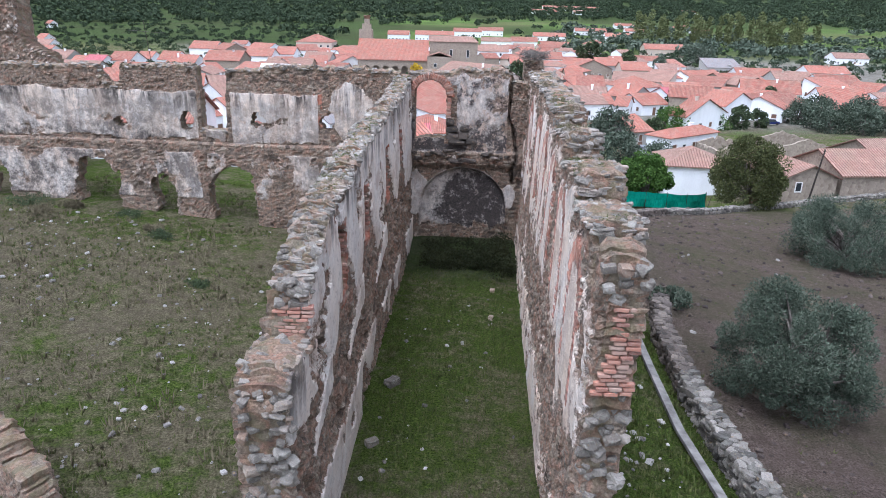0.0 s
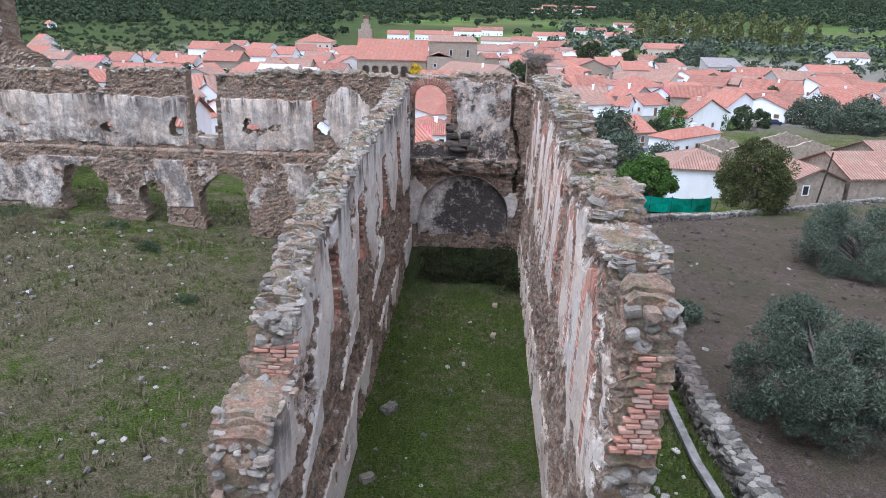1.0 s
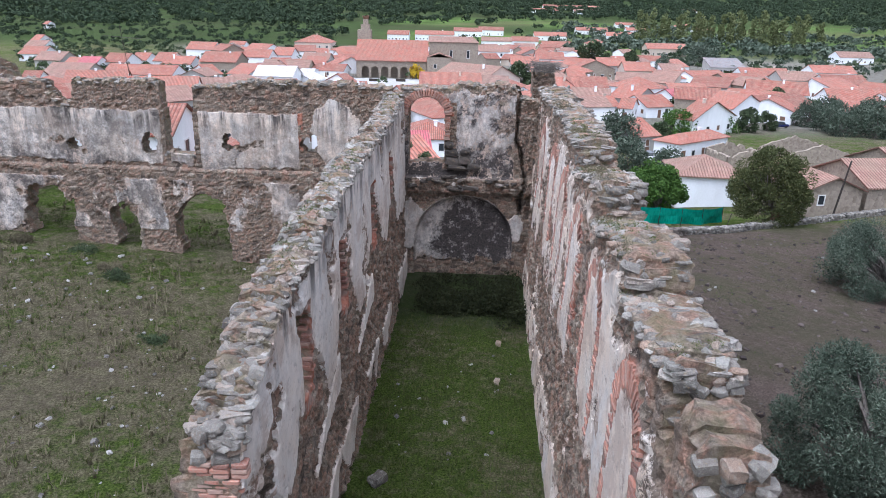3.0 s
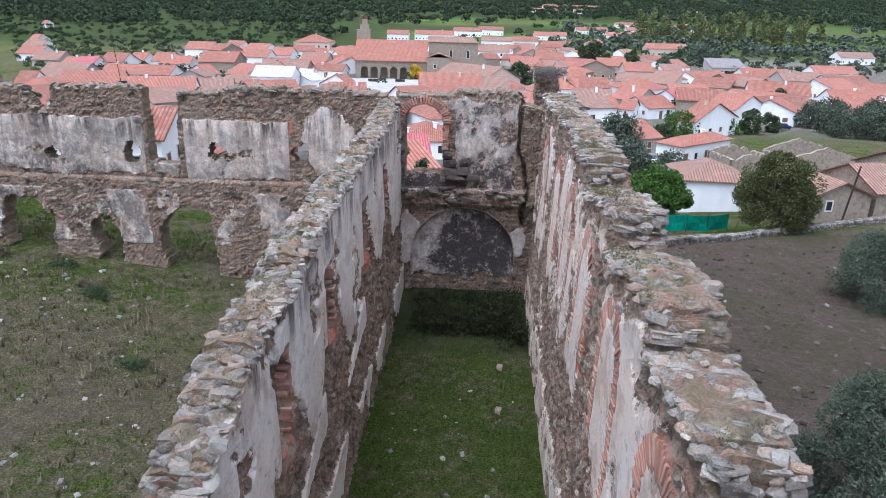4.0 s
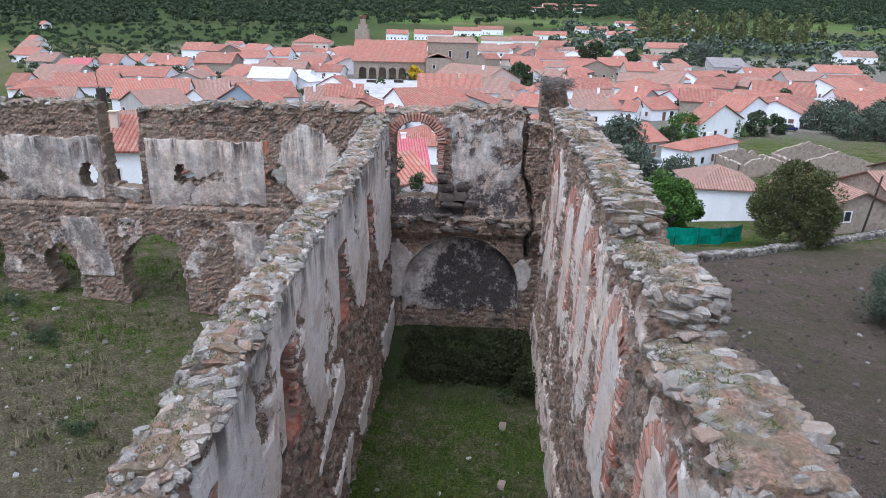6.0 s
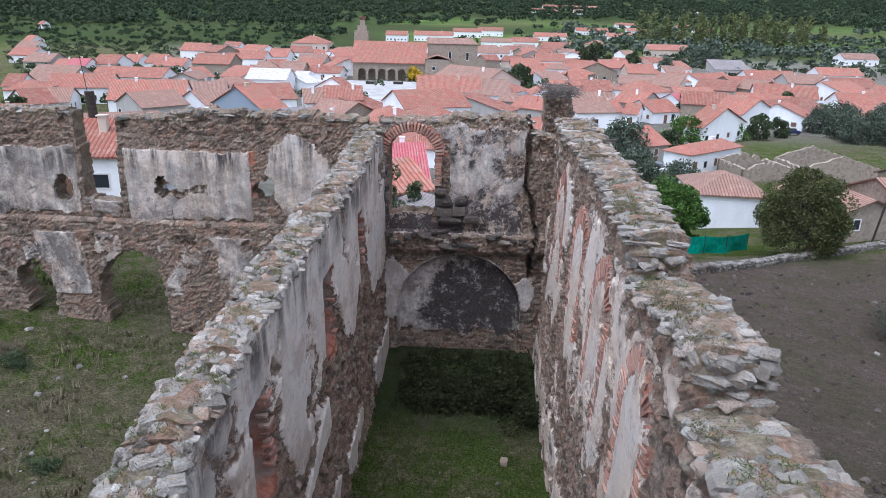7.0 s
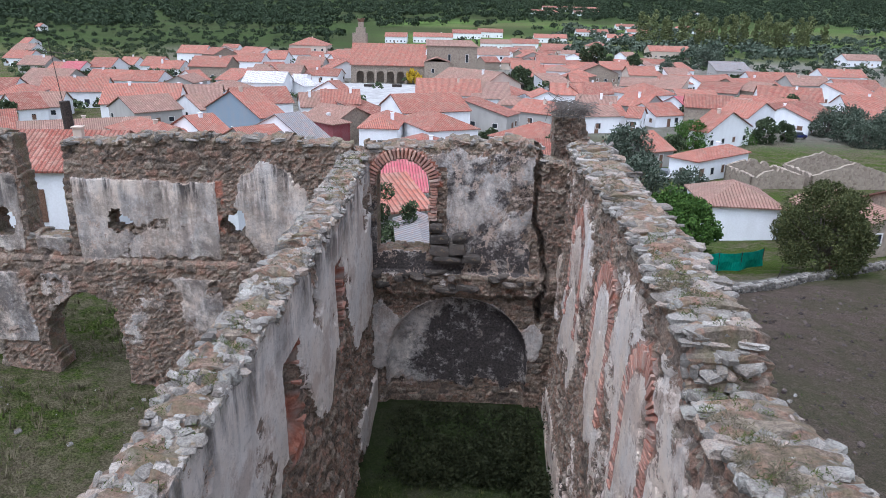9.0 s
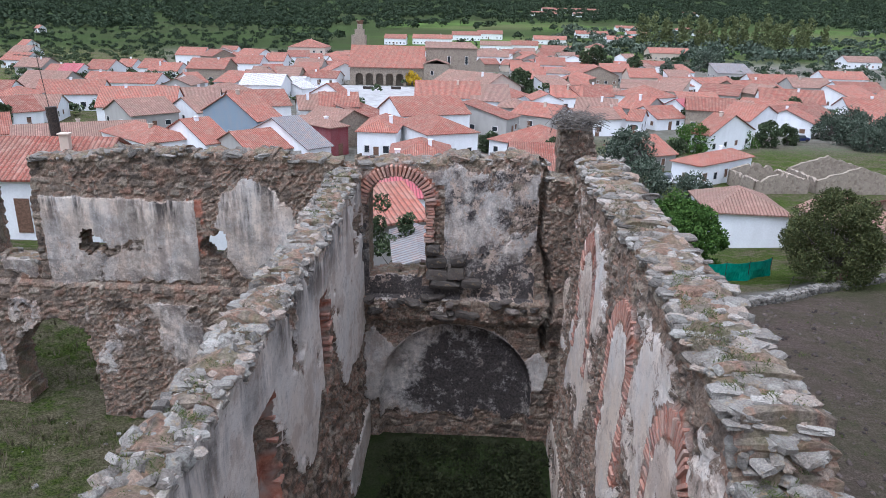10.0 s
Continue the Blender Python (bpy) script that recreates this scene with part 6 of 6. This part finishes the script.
def c_place(s, z, d):
    return np.stack([-13.0 + 0.75 * s + 0.66 * d, -19.2 - 0.66 * s + 0.75 * d, z - 0.5], -1)


c_top = lambda s, z: np.interp(s, (0, 1.0, 3.0, 5.0, 6.0), (1.6, 2.0, 2.4, 2.3, 1.2)) + 0.5 * (vnoise(s * 2, s * 0, 3) - 0.5)
ruin_wall("wall_stub", "low broken end of a rubble wall on the grass", c_place, 6.0, 3.6, 0.8, lambda S, Z: Z < c_top(S, Z),
          lambda S, Z: (0.1 + 0 * S, 0 * S, 0.4 + 0 * S, 0.2 + 0 * S), 0.1, c_top, seed=95)


# dry stone walls along the field
def dry_wall(name, label, pts, height, width, own, seed, base_down=0.2):
    rng = random.Random(seed)
    thing = tagged(new(name), label, "stone wall")
    rest, made = [], 0
    for (xa, ya), (xb, yb) in zip(pts, pts[1:]):
        ln = math.hypot(xb - xa, yb - ya)
        nx, ny = (ya - yb) / ln, (xb - xa) / ln
        rows = max(1, int(height / 0.17))
        s = 0.0
        while s < ln:
            step = rng.uniform(0.22, 0.4)
            for k in range(rows):
                for side in ((-1, 0, 1) if k == rows - 1 else (-1, 1)):
                    t = (s + rng.uniform(-0.08, 0.08)) / ln
                    x, y = xa + (xb - xa) * t + nx * side * width * 0.36, ya + (yb - ya) * t + ny * side * width * 0.36
                    z = gz(xa + (xb - xa) * t, ya + (yb - ya) * t) + (k + 0.4) * height / rows - 0.05
                    sz = rng.uniform(0.75, 1.2)
                    m = Matrix.Translation((x, y, z)) @ Matrix.Rotation(math.atan2(yb - ya, xb - xa) + rng.gauss(0, 0.25), 4, "Z") @ rough_turn(rng, 0.1).to_3x3().to_4x4() @ Matrix.Diagonal((step * 1.25 * sz, width * 0.5 * sz, height / rows * 1.5 * sz, 1))
                    if made < own:
                        ob = new("stone", rng.choice(BLOCKS))
                        ob.parent = thing
                        ob.matrix_basis = m
                        made += 1
                    else:
                        rest.append((m, rng.choice(RUBBLE)))
            s += step
    if rest:
        joined_stones("stones", rest, thing, M_FIELD_J, "grey field stones")
    return thing


dry_wall("field_wall", "dry-laid field stone wall between the path and the soil", [(9.3, -5.5), (8.5, -9), (8.3, -14), (8.5, -18.5), (9.2, -24)], 0.95, 0.6, 280, 5)
dry_wall("field_wall", "low dry stone wall at the edge of the tilled field", [(11.5, 16), (17, 21.5), (24.3, 27), (34.5, 32.8), (46, 38.5)], 0.6, 0.55, 200, 6)
k = Mat("worn_concrete")
M_CONC = k.done(k.mix(k.noise(2, 6), (0.12, 0.112, 0.105), (0.24, 0.228, 0.212)))
bm_v, bm_f = [], []
path_pts = [(7.9, -4.0), (7.5, -8), (7.35, -12), (7.3, -16), (7.6, -20), (8.0, -25)]
for i, (x, y) in enumerate(path_pts):
    for dx in (-0.14, 0.14):
        bm_v.append((x + dx, y, gz(x + dx, y) + 0.09))
    if i:
        bm_f.append((2 * i - 2, 2 * i - 1, 2 * i + 1, 2 * i))
gutter = part("gutter", (bm_v, [], bm_f), M_CONC)
gutter.modifiers.new("thick", "SOLIDIFY").thickness = 0.12
tagged(gutter, "narrow worn concrete channel beside a stone wall", "channel", kind="structure")

# green net fence on posts, the leaning pole and small posts
k = Mat("green_netting", 0.8)
M_NET = k.done(k.mix(k.noise(3, 5), (0.0, 0.17, 0.115), (0.01, 0.25, 0.17)))
fence = tagged(new("net_fence"), "green shade-net fence on thin posts below the field", "fence")
fp = [(14.5, 27.0), (17.2, 29.2), (19.8, 31.2), (22.4, 33.3), (25.0, 35.4)]
vs, fs = [], []
for i in range(41):
    t = i / 40 * (len(fp) - 1)
    j = min(int(t), len(fp) - 2)
    x, y = fp[j][0] + (fp[j + 1][0] - fp[j][0]) * (t - j), fp[j][1] + (fp[j + 1][1] - fp[j][1]) * (t - j)
    b = 0.08 * math.sin(t * 5)
    z = gz(x, y)
    vs += [(x + b, y - b, z + 0.15), (x - b * 0.5, y, z + 0.9), (x, y, z + 1.65 - 0.08 * abs(math.sin(t * math.pi)))]
    if i:
        a = 3 * (i - 1)
        fs += [(a, a + 3, a + 4, a + 1), (a + 1, a + 4, a + 5, a + 2)]
net = part("net", (vs, [], fs), M_NET, fence)
net.modifiers.new("thick", "SOLIDIFY").thickness = 0.01
for x, y in fp:
    bm = bmesh.new()
    tube(bm, (x, y, gz(x, y) - 0.2), (x, y, gz(x, y) + 1.75), 0.03, 0.03, 6)
    part("post", bm, M_DARK, fence)


def pole(name, label, a, b, r0, r1, mat=None):
    bm = bmesh.new()
    tube(bm, a, b, r0, r1, 8)
    return tagged(part(name, bm, mat or M_BARK), label, "pole")


pole("utility_pole", "dark weathered wooden pole leaning at the field's edge", (34.4, 33.4, gz(34.4, 33.4) - 0.3), (35.2, 33.5, gz(34.4, 33.4) + 5.6), 0.10, 0.08, M_DARK)
pole("post", "thin rusty iron post beside the stone wall", (21.6, 25.4, gz(21.6, 25.4) - 0.2), (22.0, 25.4, gz(21.6, 25.4) + 1.6), 0.03, 0.03, M_DARK)
pier = part("brick_post", quad_mesh(box_quads(-0.3, 0.3, -0.3, 0.3, -0.2, 1.1) + box_quads(-0.36, 0.36, -0.36, 0.36, 1.1, 1.22)), M_BRICK)
pier.location = (27.4, 29.4, gz(27.4, 29.4))
tagged(pier, "short square brick post at the stone wall", "post")
mast = tagged(new("antenna_mast"), "tall thin antenna mast standing in a black clad flue", "antenna")
bm = bmesh.new()
tube(bm, (-29.0, 30, -2), (-29.35, 30, 6.2), 0.36, 0.36, 10)
part("flue", bm, M_DARK, mast, "black clad flue")
bm = bmesh.new()
tube(bm, (-29.2, 30, 3), (-29.9, 30, 10.6), 0.035, 0.025, 6)
part("pole", bm, M_DARK, mast)
bm = bmesh.new()
tube(bm, (-31.4, 30, 9.7), (-28.2, 30.3, 9.5), 0.015, 0.015, 4)
for i in range(9):
    x = -31.2 + i * 0.35
    tube(bm, (x, 29.6, 9.69 - 0.02 * i), (x, 30.5, 9.69 - 0.02 * i), 0.01, 0.01, 4)
part("antenna", bm, M_DARK, mast)


# roofless and tumbledown stone sheds beyond the field
def shell(x, y, turn, w, d, h, rise, label, seed):
    """A roofless shed: four ragged rubble walls, gables on the front and back."""
    rng = random.Random(seed)
    thing = tagged(new("roofless_shed"), label, "ruined shed", "tumbledown sheds")
    thing.matrix_basis = pose(x, y, gz(x, y), 0, 0, turn)
    t, n = 0.5, 22
    for x0, x1, y0, y1, gable in ((0, w, 0, t, True), (0, w, d - t, d, True), (0, t, t, d - t, False), (w - t, w, t, d - t, False)):
        along = x1 - x0 > y1 - y0
        tops = [h + (rise * (1 - abs(2 * i / n - 1)) if gable else 0) + rng.uniform(-0.14, 0.14) - (0.5 if rng.random() < 0.08 else 0) for i in range(n + 1)]
        quads = []
        for i in range(n):
            f0, f1 = i / n, (i + 1) / n
            if along:
                a, b, c, e = ((x0 + (x1 - x0) * f, yy) for f, yy in ((f0, y0), (f1, y0), (f1, y1), (f0, y1)))
            else:
                a, b, c, e = ((xx, y0 + (y1 - y0) * f) for xx, f in ((x1, f0), (x1, f1), (x0, f1), (x0, f0)))
            za, zb = tops[i], tops[i + 1]
            quads += [[(*a, -2), (*b, -2), (*b, zb), (*a, za)], [(*c, -2), (*e, -2), (*e, za), (*c, zb)], [(*a, za), (*b, zb), (*c, zb), (*e, za)]]
        part("wall", quad_mesh(quads), WALLS["s"], thing)
    return thing


shell(41, 79, 8, 8, 8, 1.9, 1.1, "roofless rubble stone shed with broken gables", 3)
shell(50, 80, 4, 12, 9, 2.0, 1.9, "roofless rubble stone shed with broken gables", 4)
barn = house(33.2, 36.9, 9, 6.2, 9.5, 2.7, "f", "s", "o", name="stone_barn", windows=False)
window_part(barn, (1.9, 0, 1.3), (1, 0, 0), (0, -1, 0), 0.6, 0.9)
house(40.0, 38.2, 9, 9.0, 9.0, 2.6, "g", "s", "o", name="stone_barn", windows=False)
house(24.6, 49.3, -4, 7.5, 8.5, 4.4, "h", "w", "o", base=-9.4, windows=False)
house(49.0, 47.0, 14, 12.0, 9.0, 3.6, "g", "s", "o", name="stone_barn", windows=False)


# ---- ground cover ----
def tufts(name, label, n, area, material, seed, h, blades=6, keep=None):
    rng = np.random.RandomState(seed)
    x, y = rng.uniform(area[0], area[1], n), rng.uniform(area[2], area[3], n)
    if keep is not None:
        ok = keep(x, y)
        x, y = x[ok], y[ok]
    n = len(x)
    z = ground_z(x, y)
    size = h * (0.5 + rng.rand(n))
    X, Y, Z, H = (np.repeat(v, blades) for v in (x, y, z, size))
    a = rng.rand(n * blades) * 6.283
    r = H * 0.5 * rng.rand(n * blades)
    bx, by = X + np.cos(a) * r, Y + np.sin(a) * r
    w = 0.10 * H + 0.006
    tx, ty = bx + np.cos(a) * H * 0.5, by + np.sin(a) * H * 0.5
    p0 = np.stack([bx - np.sin(a) * w, by + np.cos(a) * w, Z - 0.05], -1)
    p1 = np.stack([bx + np.sin(a) * w, by - np.cos(a) * w, Z - 0.05], -1)
    p2 = np.stack([tx, ty, Z + H], -1)
    v = np.stack([p0, p1, p2], 1).reshape(-1, 3)
    ob = part(name, (v.tolist(), [], np.arange(len(v)).reshape(-1, 3).tolist()), material)
    return tagged(ob, label, "grass", kind="stuff")


clear_wing = lambda x, y: ~((y > -0.4) & (y < 1.2) & (x < -3)) & ~((x > -4.3) & (x < -2.8)) & (fbm(x * 0.3, y * 0.3, 6) > 0.40)
tufts("grass", "short green grass inside the roofless nave", 9000, (-2.8, 2.5, -36, -0.3), M_GRASS, 2, 0.10)
tufts("grass", "thin short grass on the slope beside the ruin", 16000, (-26, -4.0, -36, 8), M_GRASS, 3, 0.10, keep=clear_wing)
tufts("dry_grass", "dry stalks scattered over the slope", 2500, (-26, -4.0, -36, 6), M_DRY, 4, 0.22, 5, keep=clear_wing)
tufts("grass", "lush grass in the strip along the nave wall", 5000, (4.2, 8.2, -30, 4), M_GRASS, 5, 0.14)
tufts("weeds", "sparse weeds on the tilled soil", 2500, (9, 34, -28, 24), M_GRASS, 6, 0.10, keep=lambda x, y: fbm(x * 0.25, y * 0.25, 16) > 0.55)


def crest_moss(wall, place, top, s0, s1, thick, n, seed, material=M_GRASS, label="tufts of grass on the crest"):
    """Small grass cushions rooted on a wall's crest."""
    rng = np.random.RandomState(seed)
    s = rng.uniform(s0, s1, n)
    s = s[vnoise(s * 0.55, s * 0 + seed, 3) > 0.5]
    p = place(s, top(s, 0) + 0.10, -thick * rng.uniform(0.1, 0.9, len(s)))
    p[:, 2] -= 0.04
    v, _, f = leaf_cloud(rng, p, np.full(len(p), 0.10), len(p) * 60, 0.055, 0.16)
    tagged(part("moss", (v, [], f), material, wall), label, kind="stuff")


crest_moss(wall_e, r_place, lambda s, z: r_top(s, z) + 0.6, 2, 26, 0.95, 260, 2)
crest_moss(wall_w, l_place, lambda s, z: l_top(s, z) + 0.6, 3, 25, 0.84, 240, 3)
crest_moss(wall_e, r_place, lambda s, z: r_top(s, z) + 0.66, 2, 26, 0.6, 300, 8, M_DRY, "dry yellowed grass between the crest stones")
crest_moss(wall_w, l_place, lambda s, z: l_top(s, z) + 0.64, 3, 25, 0.7, 160, 9, M_DRY, "dry yellowed grass between the crest stones")


def scatter_stones(name, label, n, area, seed, lo, hi, keep=None, mat=None):
    rng = random.Random(seed)
    items = []
    for i in range(n):
        x, y = rng.uniform(area[0], area[1]), rng.uniform(area[2], area[3])
        if keep and not keep(np.array(x), np.array(y)):
            continue
        sz = lo + (hi - lo) * rng.random() ** 2.5
        m = Matrix.Translation((x, y, gz(x, y) + sz * 0.12)) @ rough_turn(rng, 0.3) @ Matrix.Diagonal((sz, sz * rng.uniform(0.6, 0.95), sz * rng.uniform(0.5, 0.9), 1))
        items.append((m, rng.choice(RUBBLE)))
    ob = joined_stones(name, items, None, mat or M_PALE, label)
    return tagged(ob, label, "stones")


M_CLOD = stone_material("clods_of_earth", ((0.0, (0.04, 0.03, 0.027)), (0.5, (0.085, 0.066, 0.058)), (1.0, (0.15, 0.12, 0.105))), 0.0, island=True)
M_PALE = stone_material("pale_loose_stone", ((0.0, (0.14, 0.125, 0.115)), (0.5, (0.27, 0.255, 0.235)), (1.0, (0.50, 0.48, 0.455))), 0.2, island=True)
scatter_stones("loose_stones", "pale loose stones scattered over the grass", 900, (-25, -4.2, -32, 1.0), 5, 0.05, 0.26, clear_wing)
scatter_stones("loose_stones", "pale loose stones on the nave floor", 70, (-2.6, 2.2, -27, -6), 6, 0.05, 0.2)
scatter_stones("loose_stones", "small stones strewn along the nave wall", 320, (4.3, 6.9, -27, 2), 7, 0.06, 0.28)
scatter_stones("soil_clods", "dark clods of earth on the tilled soil", 2600, (9.2, 34, -28, 24), 8, 0.07, 0.3, None, M_CLOD)
scatter_stones("loose_stones", "a few pale stones on the tilled soil", 90, (9.2, 32, -26, 22), 18, 0.08, 0.3)
for x, y, s in ((-2.45, -18.4, 0.42), (-2.2, -14.9, 0.55), (1.45, -6.2, 0.32), (1.3, -9.1, 0.3)):
    ob = new("boulder", RUBBLE[int(s * 10) % 8])
    ob.matrix_basis = Matrix.Translation((x, y, gz(x, y) + s * 0.2)) @ Matrix.Rotation(x, 4, "Z") @ Matrix.Diagonal((s, s * 0.7, s * 0.75, 1))
    tagged(ob, "pale fallen stone lying on the nave grass", "stone", "fallen stones in the nave")


def bramble(name, label, spots, n, seed, mat, size=0.16):
    rng = np.random.RandomState(seed)
    cs = [(x, y, gz(x, y) + z) for x, y, z, r in spots]
    ob = part(name, leaf_cloud(rng, cs, [s[3] for s in spots], n, size, 0.6), mat)
    return tagged(ob, label, "bush", kind="stuff")


bs = [(2.2 - 4.2 * br.random() ** 1.3, -0.2 - 3.4 * br.random() ** 1.4, br.uniform(-0.1, 0.45), br.uniform(0.2, 0.4)) for _ in range(420)]
bs += [(br.uniform(1.6, 2.4), br.uniform(-4.6, -1.0), br.uniform(0.2, 1.5), br.uniform(0.3, 0.5)) for _ in range(20)]
bramble("brambles", "dark green brambles filling the foot of the end wall", bs, 70000, 5, M_BRAMBLE, 0.10)
for i, (x, y, s) in enumerate(((-23.0, 0.0 - 1.2, 1.3), (-20.5, -1.0, 0.8), (-15.0, -3.4, 0.8), (-21.5, -2.6, 0.9), (-17.6, -0.9, 0.7), (-15.7, -2.7, 0.6), (-11.5, -8.0, 0.5))):
    rng = np.random.RandomState(60 + i)
    cs = [(x + rng.normal() * 0.35 * s, y + rng.normal() * 0.3 * s, gz(x, y) + 0.3 * s * rng.rand()) for _ in range(9)]
    tagged(part("shrub", leaf_cloud(rng, cs, [0.35 * s] * 9, 1500, 0.16, 0.15), M_DRY if i % 2 else M_DARKGREEN), "low dry grey-green shrub on the slope", "shrub", "shrubs on the slope")


# ---- parked cars ----
def car(x, y, turn, paint, label):
    thing = tagged(new("car"), label, "car", "parked cars")
    thing.matrix_basis = pose(x, y, gz(x, y) + 0.25, 0, 0, turn)
    k = Mat("car_paint", 0.3)
    mat = k.done(k.mix(k.noise(2, 3), paint, tuple(c * 0.9 for c in paint)))
    bm = bmesh.new()
    bmesh.ops.create_cube(bm, size=1.0, matrix=Matrix.Translation((0, 0, 0.55)) @ Matrix.Diagonal((4.1, 1.7, 0.6, 1)))
    bmesh.ops.bevel(bm, geom=bm.edges[:], offset=0.14, segments=2, affect="EDGES")
    body = part("body", bm, mat, thing)
    bm = bmesh.new()
    bmesh.ops.create_cone(bm, cap_ends=True, segments=4, radius1=1.55, radius2=1.15, depth=0.6, matrix=Matrix.Translation((-0.2, 0, 1.1)) @ Matrix.Diagonal((1.25, 0.72, 1, 1)) @ Matrix.Rotation(math.pi / 4, 4, "Z"))
    part("cabin", bm, M_GLASS, thing, "dark glazed cabin")
    for wx in (-1.3, 1.3):
        for wy in (-0.8, 0.8):
            bm = bmesh.new()
            bmesh.ops.create_cone(bm, cap_ends=True, segments=14, radius1=0.32, radius2=0.32, depth=0.22, matrix=Matrix.Translation((wx, wy, 0.3)) @ Matrix.Rotation(math.pi / 2, 4, "X"))
            part("wheel", bm, M_DARK, thing)


car(-53, 262, 20, (0.01, 0.03, 0.22), "dark blue car parked beside the church")
car(30.5, 86, 70, (0.7, 0.7, 0.7), "white car parked between trees below the ruin")
car(75, 141, 10, (0.02, 0.03, 0.12), "dark blue car parked by the village gardens")
